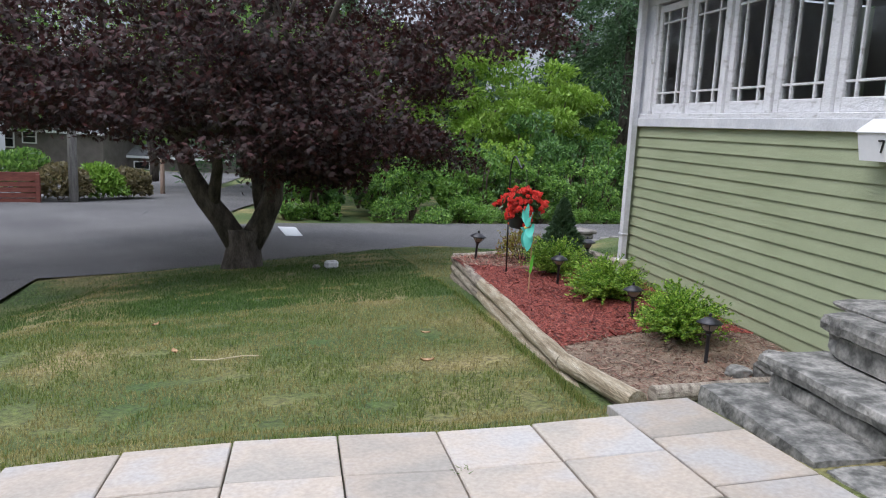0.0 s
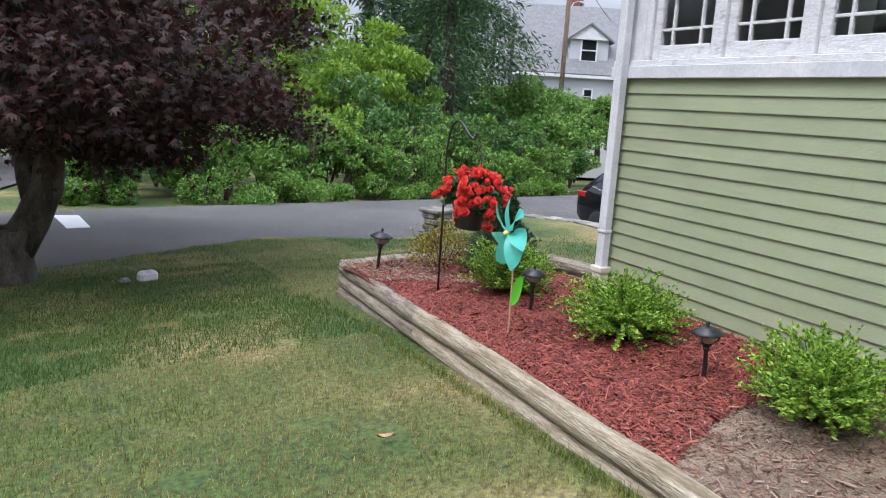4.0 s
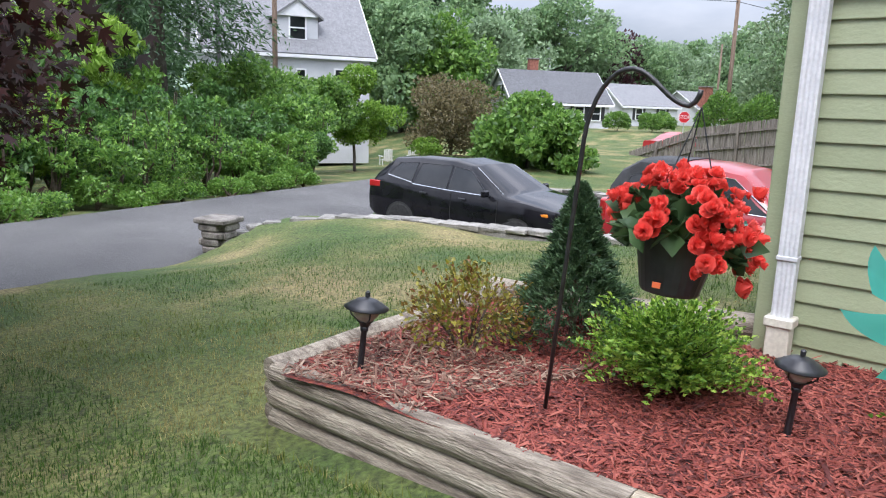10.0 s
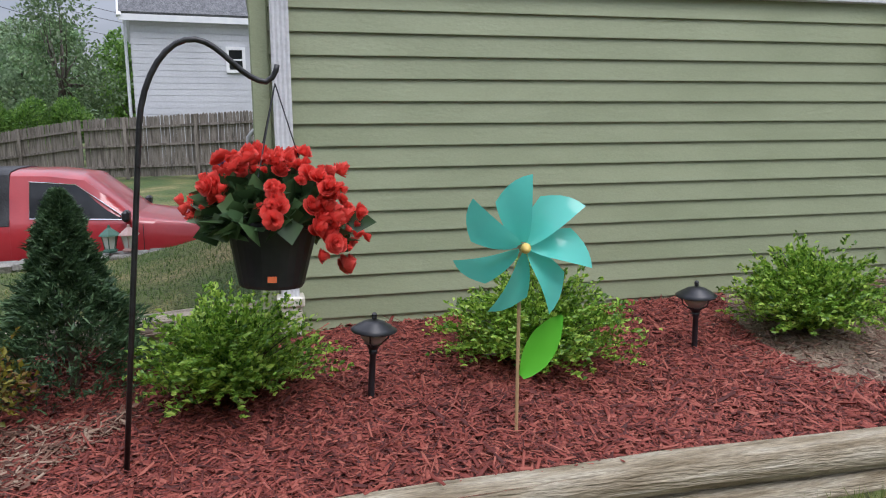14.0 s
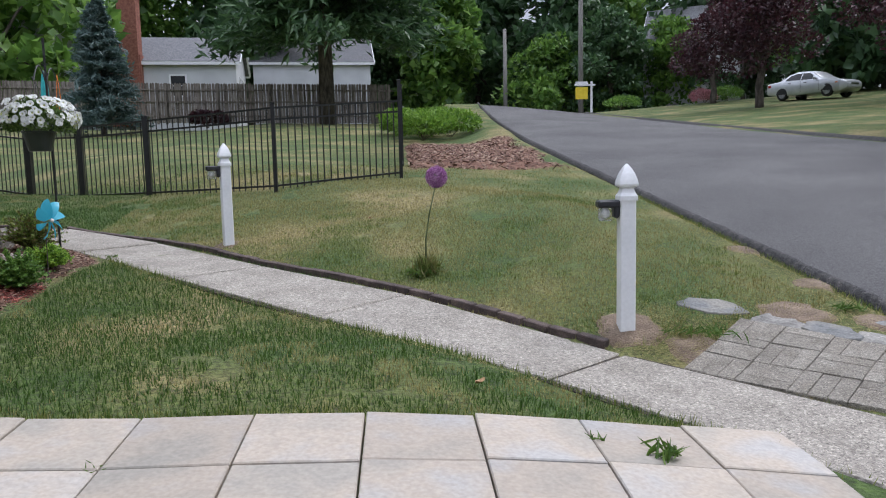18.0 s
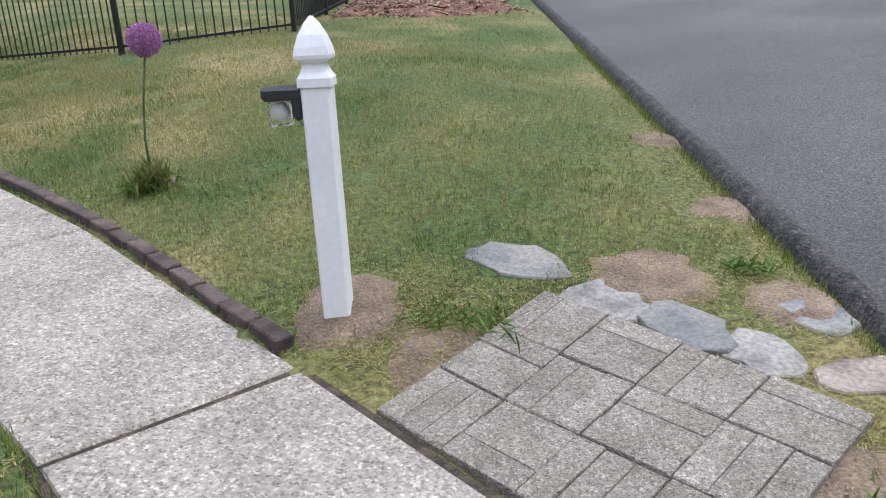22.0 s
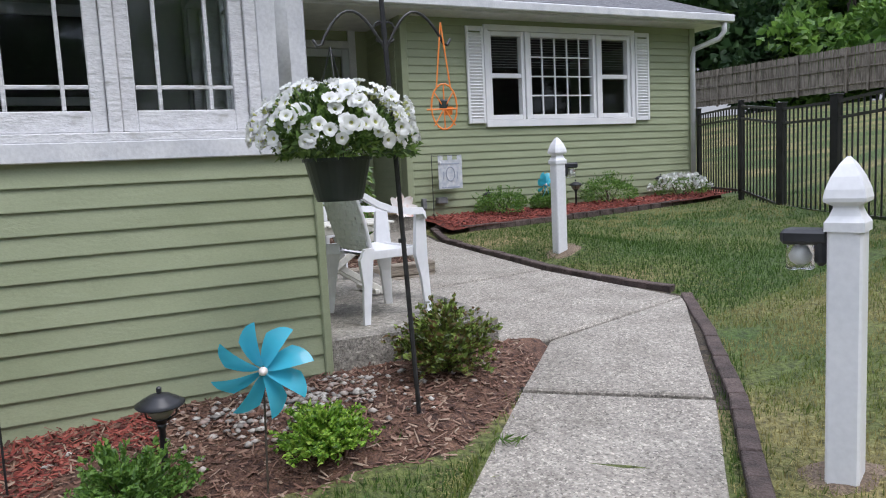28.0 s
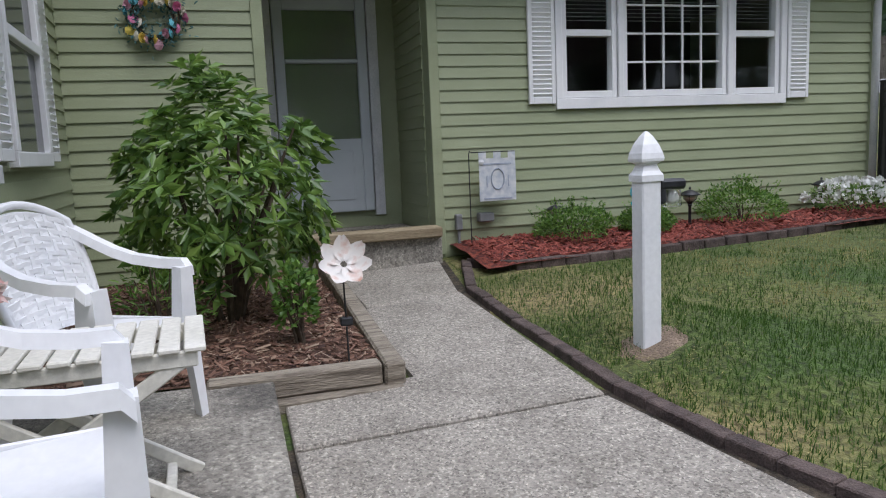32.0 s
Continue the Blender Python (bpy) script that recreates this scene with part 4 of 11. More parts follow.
for nm, a, b, c, d in (("stile", -0.45, -0.35, 0, 2.05), ("stile", 0.35, 0.45, 0, 2.05), ("bottom_panel", -0.35, 0.35, 0, 0.72), ("middle_rail", -0.35, 0.35, 1.45, 1.49), ("top_rail", -0.35, 0.35, 1.95, 2.05)):
    g = Geo()
    frame_board(g, None, a, b, c, d, -0.03, 0.03, 0.008)
    part(nm, g, PALEDOOR, door2)
g = Geo()
frame_board(g, None, -0.26, 0.26, 0.12, 0.6, -0.04, -0.03, 0.006)
part("raised_panel", g, PALEDOOR, door2)
flat_pane(None, -0.36, 0.36, 0.71, 1.46, 0.0, door2)
flat_pane(None, -0.36, 0.36, 1.48, 1.96, 0.002, door2)
# dark sheet painted for the unlit room behind the glass
part("backing", Geo().box((0, 0.035, 1.3), (0.8, 0.004, 1.4)), DIMPAINT, door2)
for a, b in ((3.56, 3.66), (4.58, 4.68)):
    trim_piece("door_casing", DOOR2_M, a, b, 0.85, EAVE, -0.05, 0.0, WHITE, "white casing of the entry door")
trim_piece("door_casing", DOOR2_M, 3.66, 4.58, 2.96, 3.06, -0.05, 0.0, WHITE, "white casing of the entry door")

# entry stoop
stoop = thing("stoop", pose(9.0, (ALC_L + ALC_R) / 2, 0.5), "concrete entry stoop with a wooden nosing and a dark mat", "step", kind="structure")
part("slab", Geo().box((0.72, 0, 0.06), (1.4, 1.36, 0.36), ch=0.008), STEP_CONCRETE, stoop)
STOOPWOOD = mat("worn_step_paint", [(0.20, 0.15, 0.09), (0.34, 0.28, 0.18)], 0.7, 5, 7, 0.2, 60, 0.3, 40, stretch=(2, 0.4, 2))
part("nosing", Geo().box((0.05, 0, 0.285), (0.2, 1.34, 0.09), ch=0.012), STOOPWOOD, stoop, "worn tan wooden step nosing")
MATRUBBER = mat("door_mat", [(0.02, 0.02, 0.02), (0.05, 0.045, 0.04)], 0.95, 30, 5, 0.3, 120, 0.5, 120)
dm = tagged(part("door_mat", Geo().box((0, 0, 0.01), (0.5, 0.95, 0.02), ch=0.006), MATRUBBER), "black rubber doormat before the entry door", "doormat")
dm.matrix_world = pose(9.62, -4.12, 0.741)


# ---- paths, steps, edging, beds ----
def slab_thing(name, pts, thick, material, label, category, lift=0.03, group="", gap=0.021, rise=None):
    """A slab over a plan polygon that follows the ground, with a chamfered rim."""
    c = Vector((sum(p[0] for p in pts) / len(pts), sum(p[1] for p in pts) / len(pts)))
    z = (lambda x, y: ground(x, y) + lift) if rise is None else rise
    inner, outer = [], []
    for p in pts:
        d = (c - Vector(p)).normalized()
        outer.append(Vector(p) + d * gap)
        inner.append(Vector(p) + d * (gap + 0.012))
    g = Geo()
    n = len(pts)
    g.v = [(p.x, p.y, z(p.x, p.y) - thick) for p in outer] + [(p.x, p.y, z(p.x, p.y) - 0.01) for p in outer] + [(p.x, p.y, z(p.x, p.y)) for p in inner]
    for k in (0, 1):
        g.f += [(k * n + i, k * n + (i + 1) % n, (k + 1) * n + (i + 1) % n, (k + 1) * n + i) for i in range(n)]
    g.f += [tuple(range(2 * n, 3 * n)), tuple(range(n))[::-1]]
    return tagged(part(name, g, material), label, category, group, "structure")


WALK_L = [(-2.45, 3.12), (-1.70, 2.03), (-0.50, 0.745), (0.885, -0.506), (2.2, -1.73), (3.5, -2.95)]
WALK_R = [(-3.1, 2.52), (-2.33, 1.46), (-1.104, 0.119), (0.24, -1.168), (1.566, -2.36), (2.9, -3.61)]
JOINTSOIL = mat("joint_soil", [(0.022, 0.018, 0.013), (0.075, 0.058, 0.038)], 0.95, 14, 6, 0.5, 90, 0.8, 60)
WALK_LAB = "pale pebbled concrete walk slab with worn edges"
for a, b, c, d in zip(WALK_L, WALK_R, WALK_R[1:], WALK_L[1:]):
    slab_thing("pavement", [a, b, c, d], 0.1, CONCRETE, WALK_LAB, "pavement", group="walk slabs", gap=0.013, lift=0.02)
slab_thing("pavement", [WALK_L[-1], WALK_R[-1], (4.4, -4.87), (4.16, -3.55)], 0.1, CONCRETE, WALK_LAB, "pavement", group="walk slabs")
slab_thing("pavement", [(4.16, -3.55), (4.4, -4.87), (5.8, -4.63), (5.82, -3.26), (4.18, -3.26)], 0.1, CONCRETE, WALK_LAB, "pavement", group="walk slabs")
slab_thing("pavement", [(5.82, -3.26), (5.8, -4.63), (7.92, -4.65), (7.8, -3.88), (6.36, -3.9), (6.3, -3.26)], 0.1, CONCRETE, WALK_LAB, "pavement", group="walk slabs")
slab_thing("pavement", [(7.8, -3.95), (7.92, -4.65), (9.02, -4.84), (9.02, -3.9)], 0.1, CONCRETE, WALK_LAB, "pavement", group="walk slabs")
BEDS = [[a, b, c, d] for a, b, c, d in zip(WALK_L, WALK_R, WALK_R[1:], WALK_L[1:])] + [[WALK_L[-1], WALK_R[-1], (4.4, -4.87), (4.16, -3.55)], [(4.16, -3.55), (4.4, -4.87), (5.8, -4.63), (5.82, -3.26)], [(5.82, -3.3), (5.8, -4.63), (7.92, -4.65), (7.8, -3.95), (6.5, -4.0)], [(7.8, -3.95), (7.92, -4.65), (9.02, -4.84), (9.02, -3.9)]]
for k, pts in enumerate(BEDS):
    slab_thing("joint_soil", pts, 0.05, JOINTSOIL, "dark packed soil under and between the walk slabs", "soil", lift=0.004, gap=-0.07 if k < 5 else -0.11)
slab_thing("patio", [(4.13, -2.22), (4.11, -3.21), (6.42, -3.25), (6.42, -2.12)], 0.4, STEP_CONCRETE, "stained grey concrete patio slab beside the house", "patio", rise=lambda x, y: 0.447 + 0.008 * (x - 4.16))

# sandstone tiles in two rows from the steps to the walk
tiles = thing("tile_path", pose(0, 0, 0), "two rows of buff sandstone tiles leading to the steps", "path", kind="structure")


def tile_piece(x0, y0, w, h, jig):
    pts = [(x0, y0), (x0 + w, y0), (x0 + w, y0 + h), (x0, y0 + h)]
    c = Vector((x0 + w / 2, y0 + h / 2))
    g = Geo()
    z = lambda x, y: ground(x, y) + 0.045 + jig
    rim, top = [], []
    for p in pts:
        d = c - Vector(p)
        rim.append(Vector(p) + d * 0.014)
        top.append(Vector(p) + d * 0.035)
    g.v = [(p.x, p.y, z(p.x, p.y) - 0.05) for p in rim] + [(p.x, p.y, z(p.x, p.y) - 0.005) for p in rim] + [(p.x, p.y, z(p.x, p.y)) for p in top]
    for k in (0, 1):
        g.f += [(k * 4 + i, k * 4 + (i + 1) % 4, (k + 1) * 4 + (i + 1) % 4, (k + 1) * 4 + i) for i in range(4)]
    g.f += [(8, 9, 10, 11), (3, 2, 1, 0)]
    part("tile", g, TILE, tiles)


for i in range(8):
    for j in range(2):
        tile_piece(1.84 - i * 0.464, 1.55 + j * 0.46 - 0.02 * max(0, i - 3), 0.462, 0.458, rnd(-0.005, 0.005))
for j in range(3):
    tile_piece(2.306, 1.12 + j * 0.512, 0.455, 0.51, rnd(-0.004, 0.006))

# stone steps up to the door
steps = thing("stone_steps", pose(0, 0, 0), "rough grey fieldstone steps up to the porch door, mortar crumbling", "steps", kind="structure")


def rough_stone(x0, x1, y0, y1, z0, z1, name="stone", parent=None, wob=0.018, material=None, seed=0):
    """A stone block with a split, uneven face."""
    rng = random.Random(seed + int(x0 * 977 + y0 * 131 + z0 * 37))
    nx, ny, nz = max(2, int((x1 - x0) / 0.09)), max(2, int((y1 - y0) / 0.11)), max(2, int((z1 - z0) / 0.05))
    g = Geo()
    index = {}

    def vert(i, j, k):
        if (i, j, k) not in index:
            x, y, z = x0 + (x1 - x0) * i / nx, y0 + (y1 - y0) * j / ny, z0 + (z1 - z0) * k / nz
            edge = (i in (0, nx)) + (j in (0, ny)) + (k in (0, nz))
            q = noise.noise_vector(Vector((x * 5 + seed, y * 5, z * 9))) * wob
            cx, cy, cz = (x0 + x1) / 2, (y0 + y1) / 2, (z0 + z1) / 2
            pull = 0.007 * (edge - 1)
            x += q.x - pull * (1 if x > cx else -1) * (i in (0, nx))
            y += q.y - pull * (1 if y > cy else -1) * (j in (0, ny))
            z += q.z * (0.25 if k == nz else 0.6) - pull * (1 if z > cz else -1) * (k in (0, nz))
            index[i, j, k] = len(g.v)
            g.v.append((x, y, z))
        return index[i, j, k]

    for a, b, n3, hi in (("x", "y", nz, None),):
        for i in range(nx):
            for j in range(ny):
                g.f.append((vert(i, j, nz), vert(i + 1, j, nz), vert(i + 1, j + 1, nz), vert(i, j + 1, nz)))
                g.f.append((vert(i, j, 0), vert(i, j + 1, 0), vert(i + 1, j + 1, 0), vert(i + 1, j, 0)))
    for k in range(nz):
        for i in range(nx):
            g.f.append((vert(i, 0, k), vert(i + 1, 0, k), vert(i + 1, 0, k + 1), vert(i, 0, k + 1)))
            g.f.append((vert(i, ny, k), vert(i, ny, k + 1), vert(i + 1, ny, k + 1), vert(i + 1, ny, k)))
        for j in range(ny):
            g.f.append((vert(0, j, k), vert(0, j, k + 1), vert(0, j + 1, k + 1), vert(0, j + 1, k)))
            g.f.append((vert(nx, j, k), vert(nx, j + 1, k), vert(nx, j + 1, k + 1), vert(nx, j, k + 1)))
    return part(name, g, material or STEPSTONE, parent)


# treads
rough_stone(2.84, 3.42, 1.76, 2.70, -0.16, 0.03, parent=steps, wob=0.016, seed=1)
rough_stone(2.86, 3.42, 0.96, 1.74, -0.16, 0.02, parent=steps, wob=0.02, seed=2)
rough_stone(3.15, 3.66, 0.86, 2.66, 0.13, 0.215, parent=steps, seed=3)
rough_stone(3.20, 3.64, 0.92, 1.75, 0.0, 0.125, parent=steps, seed=4)
rough_stone(3.18, 3.64, 1.77, 2.60, -0.02, 0.125, parent=steps, seed=5)
rough_stone(3.40, 3.95, 0.86, 1.66, 0.36, 0.46, parent=steps, seed=6)
rough_stone(3.42, 3.95, 1.68, 2.58, 0.355, 0.455, parent=steps, seed=7)
rough_stone(3.48, 3.9, 0.90, 1.60, 0.22, 0.355, parent=steps, seed=8)
rough_stone(3.46, 3.9, 1.62, 2.50, 0.22, 0.35, parent=steps, seed=9)
rough_stone(3.62, 4.13, 1.2, 1.9, 0.44, 0.485, parent=steps, seed=10)
rough_stone(3.60, 4.13, 1.92, 2.72, 0.44, 0.49, parent=steps, seed=11)
rough_stone(3.7, 4.13, 0.84, 1.18, 0.40, 0.475, parent=steps, seed=12)
# rubble sides
for x0, x1, y0, y1, z0, z1, sd in ((3.75, 4.12, 2.38, 2.76, -0.2, 0.44, 21), (3.45, 3.74, 2.36, 2.62, 0.0, 0.2, 22), (3.5, 3.74, 2.4, 2.6, 0.2, 0.36, 23), (3.42, 3.72, 2.42, 2.7, -0.2, 0.0, 24),
                                   (3.2, 3.42, 2.38, 2.62, -0.2, -0.02, 25), (3.66, 4.12, 0.88, 2.3, -0.2, 0.36, 26), (3.3, 3.64, 0.9, 2.4, -0.25, 0.0, 27), (2.95, 3.3, 1.0, 2.5, -0.3, -0.15, 28)):
    rough_stone(x0, x1, y0, y1, z0, z1, "rubble_stone", steps, 0.06, seed=sd)
for x, y, z, sx, sy, sz, rz, sd in ((3.62, 2.98, -0.16, 0.34, 0.30, 0.2, 20, 31), (3.75, 3.25, -0.17, 0.22, 0.26, 0.16, -30, 32), (3.50, 3.3, -0.19, 0.15, 0.14, 0.09, 10, 33), (3.2, 2.84, -0.19, 0.2, 0.16, 0.1, 50, 34), (3.4, 2.72, -0.17, 0.18, 0.12, 0.12, 15, 35)):
    ob = rough_stone(-sx / 2, sx / 2, -sy / 2, sy / 2, 0, sz, "fallen_stone", None, 0.05, seed=sd)
    ob.matrix_world = pose(x, y, z, rnd(-8, 8), rnd(-8, 8), rz)
    tagged(ob, "loose grey fieldstone fallen beside the steps", "stone", "loose stones")

# brick edging along the walk and the wing bed
EDGE_ME = Geo().box((0, 0, 0), (0.204, 0.078, 0.10), ch=0.006).mesh("edging_brick", EDGER)


def edging(pts, label, lift=0.035):
    t = thing("edging", pose(0, 0, 0), label, "edging", kind="structure")
    for a, b in zip(pts, pts[1:]):
        a, b = Vector(a), Vector(b)
        n = max(1, round((b - a).length / 0.206))
        ang = math.degrees(math.atan2((b - a).y, (b - a).x))
        for i in range(n):
            p = a.lerp(b, (i + 0.5) / n)
            q = b - a
            slope = (ground(*(p + q.normalized() * 0.1)) - ground(*(p - q.normalized() * 0.1))) / 0.2
            ob = new("edging_brick", EDGE_ME)
            ob.matrix_world = pose(p.x, p.y, ground(p.x, p.y) + lift + rnd(-0.004, 0.006), rnd(-2, 2), -math.degrees(math.atan(slope)) + rnd(-1, 1), ang + rnd(-1.5, 1.5))
            ob.parent = t
    return t


edging([(-1.04, -0.0), (0.20, -1.23), (1.51, -2.43), (2.85, -3.68), (3.75, -4.42), (4.42, -4.90)], "dark brown concrete edging bricks along the walk", 0.0)
edging([(4.60, -4.95), (5.2, -4.79), (5.83, -4.70), (7.0, -4.70), (7.93, -4.74), (8.75, -4.98)], "dark brown concrete edging bricks along the walk", 0.0)
edging([(8.75, -5.0), (8.35, -5.25), (8.28, -6.5), (8.3, -8.0), (8.45, -9.1), (8.6, -9.6)], "dark edging bricks in front of the flower bed", 0.02)

# round timbers round the raised bed
def log_piece(p0, p1, r, name, material, parent):
    p0, p1 = Vector(p0), Vector(p1)
    n = 8
    pts, rs = [], []
    for i in range(n + 1):
        q = noise.noise_vector(Vector((p0.x + i * 0.7, p0.y, p0.z * 3))) * 0.012
        pts.append(p0.lerp(p1, i / n) + q)
        rs.append(r * (1 + 0.05 * noise.noise(Vector((i * 0.9, p0.y * 2, p0.z)))))
    return part(name, Geo().tube(pts, rs, 14), material, parent)


bed_logs = thing("bed_timbers", pose(0, 0, 0), "weathered landscape timbers stacked round the mulch bed", "timber edging", kind="structure")
A, B, C1, D1 = (2.57, 2.83), (2.48, 3.74), (2.57, 6.40), (2.665, 8.22)
R = 0.062
log_piece((A[0], A[1], -0.13), (B[0], B[1], -0.20), R, "timber", PALETIMBER, bed_logs)
log_piece((B[0], B[1] + 0.01, -0.205), (C1[0], C1[1], -0.265), R, "timber", PALETIMBER, bed_logs)
log_piece((C1[0], C1[1] + 0.01, -0.275), (D1[0], D1[1], -0.345), R, "timber", TIMBER, bed_logs)
for k in range(1, 4):
    dz = 0.112 * k
    if k < 3:
        log_piece((2.46, 3.2 + 1.3 * (k - 1), -0.19 - dz), (C1[0], C1[1], -0.275 - dz), R, "timber", PALETIMBER, bed_logs)
    log_piece((C1[0], C1[1] - 0.3 * k * 0 + 0.01, -0.275 - dz), (D1[0], D1[1], -0.345 - dz), R, "timber", TIMBER, bed_logs)
FAR_C = (4.2, 8.05)
for k in range(3):
    dz = 0.112 * k
    log_piece((D1[0] - 0.03, D1[1] + 0.02, -0.34 - dz), (FAR_C[0], FAR_C[1], -0.2 - dz), R, "timber", TIMBER, bed_logs)
    log_piece((FAR_C[0], FAR_C[1] + 0.05, -0.19 - dz), (4.22, 6.52, -0.1 - dz), R, "timber", TIMBER, bed_logs)
log_piece((2.66, 2.84, -0.10), (3.42, 2.88, -0.07), R * 0.9, "timber", TIMBER, bed_logs)

# mulch surfaces
def bed_z(x, y):
    return max(-0.2 + 0.05 * ramp(3.0, 4.1, x) - 0.035 * max(0, y - 5.6) - 0.02 * max(0, 4 - y) + 0.03 * noise.noise(Vector((x * 2.1, y * 2.1, 0))), ground(x, y) + 0.012)


def bed_sheet(name, inside, x0, x1, y0, y1, height, material, label, d=0.06):
    xs, ys = steps_between((x0, x1, d)), steps_between((y0, y1, d))
    return sheet(name, xs, ys, height, material, label, "flower bed", inside, smooth=True)


bed_sheet("mulch_bed", lambda x, y: x > 2.47 + 0.03 * (y - 3.7) and not (y > 8.12) and y > 4.2 + 0.25 * math.sin(x * 2.3), 2.45, 4.2, 2.8, 8.2, bed_z, MULCH, "raised bed of red shredded bark mulch")


bed_sheet("litter_bed", lambda x, y: 2.85 < y <= 4.2 + 0.25 * math.sin(x * 2.3) and x > 2.5, 2.45, 4.2, 2.8, 4.6, lambda x, y: max(bed_z(x, y), ground(x, y) + 0.02) - 0.004, DIRT, "bare brown soil and dry litter beside the steps")


def front_bed_edge(y):
    """The curved edge of the bed by the porch, as x for a y."""
    return 3.03 + 0.06 * math.sin(2.6 * y) + 0.86 * max(0, -2.45 - y) - 0.1 * ramp(-0.2, 0.8, y)


def low_bed_z(x, y):
    return ground(x, y) - 0.015 + 0.085 * ramp(0.0, 0.4, x - front_bed_edge(y)) + 0.015 * noise.noise(Vector((x * 3, y * 3, 4)))


bed_sheet("mulch_bed", lambda x, y: x > front_bed_edge(y) and (y > -2.2 or x < 4.16), 2.5, 4.16, -3.5, 0.95, low_bed_z, BROWNMULCH, "low bed of red bark mulch and pebbles before the porch")
bed_sheet("mulch_bed", lambda x, y: x > 8.32 - 0.03 * math.sin(y * 2), 8.28, 9.26, -9.7, -5.0, lambda x, y: ground(x, y) + 0.06 + 0.05 * ramp(8.3, 8.8, x) + 0.01 * noise.noise(Vector((x * 4, y * 4, 1))), MULCH, "bed of red bark mulch below the picture window")
bed_sheet("mulch_bed", lambda x, y: True, 6.43, 9.03, -3.78, -2.1, lambda x, y: 0.47 + 0.03 * (x - 6.5) + 0.02 * noise.noise(Vector((x * 4, y * 4, 2))), BROWNMULCH, "bed of brown bark mulch beside the entry walk")
entry_logs = thing("bed_timbers", pose(0, 0, 0), "weathered square timbers round the bed by the entry", "timber edging", kind="structure")


def sleeper(p0, p1, w, h, parent, material=None):
    p0, p1 = Vector(p0), Vector(p1)
    d = p1 - p0
    m = Matrix.Translation((p0 + p1) / 2) @ d.to_track_quat("X", "Z").to_matrix().to_4x4()
    return part("timber", Geo().box((0, 0, 0), (d.length, w, h), m, 0.012), material or TIMBER, parent)


sleeper((6.38, -2.95, 0.435), (6.38, -3.74, 0.435), 0.1, 0.11, entry_logs)
sleeper((6.36, -2.9, 0.345), (6.35, -3.84, 0.345), 0.14, 0.07, entry_logs)
sleeper((6.32, -3.80, 0.43), (8.95, -3.82, 0.60), 0.1, 0.12, entry_logs)

# asphalt kerb along the side street
g = Geo()
ky = steps_between((-60, -12, 1.5), (-12, 1.75, 0.12))
prof = [(0.26, -0.06), (0.22, 0.04), (0.16, 0.10), (0.08, 0.125), (0.0, 0.10), (-0.06, -0.02)]
for y in ky:
    wob = noise.noise_vector(Vector((y * 2.2, 3, 0))) * 0.02
    fade = ramp(1.75, 0.9, y)
    for dx, dz in prof:
        q = noise.noise(Vector((y * 9, dx * 20, 5))) * 0.014
        g.v.append((-3.22 + dx * 0.46 + wob.x - 0.02 * max(0, -14 - y) ** 1.35, y, street_height(y) + dz * 0.75 * (0.25 + 0.75 * fade) + q + wob.y * 0.5))
n = len(prof)
for j in range(len(ky) - 1):
    for k in range(n - 1):
        a = j * n + k
        g.f.append((a, a + n, a + n + 1, a + 1))
g.f.append(tuple(range((len(ky) - 1) * n, len(ky) * n)))
tagged(part("kerb", g, KERB, smooth=True), "rounded black asphalt kerb crumbling at its end", "kerb", kind="structure")
g = Geo()
ky = steps_between((-60, 9, 0.8))
for y in ky:
    for dx, dz in [(-0.25, 0.06), (-0.15, 0.09), (-0.05, 0.07), (0.03, -0.03)]:
        g.v.append((-10.45 + dx - 0.02 * max(0, -14 - y) ** 1.35, y, far_height(y) + dz + noise.noise(Vector((y * 3, dx * 9, 2))) * 0.015))
for j in range(len(ky) - 1):
    for k in range(3):
        a = j * 4 + k
        g.f.append((a, a + 4, a + 5, a + 1))
tagged(part("kerb", g, KERB, smooth=True), "low asphalt kerb on the far side of the street", "kerb", kind="structure")

# paver patch with flagstones between walk and street
patch = thing("paver_patch", pose(0, 0, 0), "square of grey concrete pavers laid in a basket weave", "paving", kind="structure")
PO = Vector((-1.40, 0.37))
PU = Vector((-0.82, 0.855))
PV = Vector((-0.622, -0.575))
NU, NV = 4, 3
for iu in range(NU):
    for iv in range(NV):
        flip = (iu + iv) % 2
        for k in range(3):
            if flip:
                a0, a1, b0, b1 = iu, iu + 1, iv + k / 3, iv + (k + 1) / 3
            else:
                a0, a1, b0, b1 = iu + k / 3, iu + (k + 1) / 3, iv, iv + 1
            pts = []
            for a, b in ((a0, b0), (a1, b0), (a1, b1), (a0, b1)):
                pts.append(PO + PU * (a / NU) + PV * (b / NV) * (1.0))
            c = sum(pts, Vector((0, 0))) / 4
            g = Geo()
            rim = [p + (c - p).normalized() * 0.0035 for p in pts]
            top = [p + (c - p).normalized() * 0.009 for p in pts]
            area = sum(rim[i].x * rim[(i + 1) % 4].y - rim[(i + 1) % 4].x * rim[i].y for i in range(4))
            if area < 0:
                rim, top = rim[::-1], top[::-1]
            jig = rnd(-0.004, 0.004)
            z = lambda x, y: ground(x, y) + 0.035 + jig
            g.v = [(p.x, p.y, z(p.x, p.y) - 0.05) for p in rim] + [(p.x, p.y, z(p.x, p.y) - 0.005) for p in rim] + [(p.x, p.y, z(p.x, p.y)) for p in top]
            for q in (0, 1):
                g.f += [(q * 4 + i, q * 4 + (i + 1) % 4, (q + 1) * 4 + (i + 1) % 4, (q + 1) * 4 + i) for i in range(4)]
            g.f += [(8, 9, 10, 11)]
            part("paver", g, PAVER, patch)


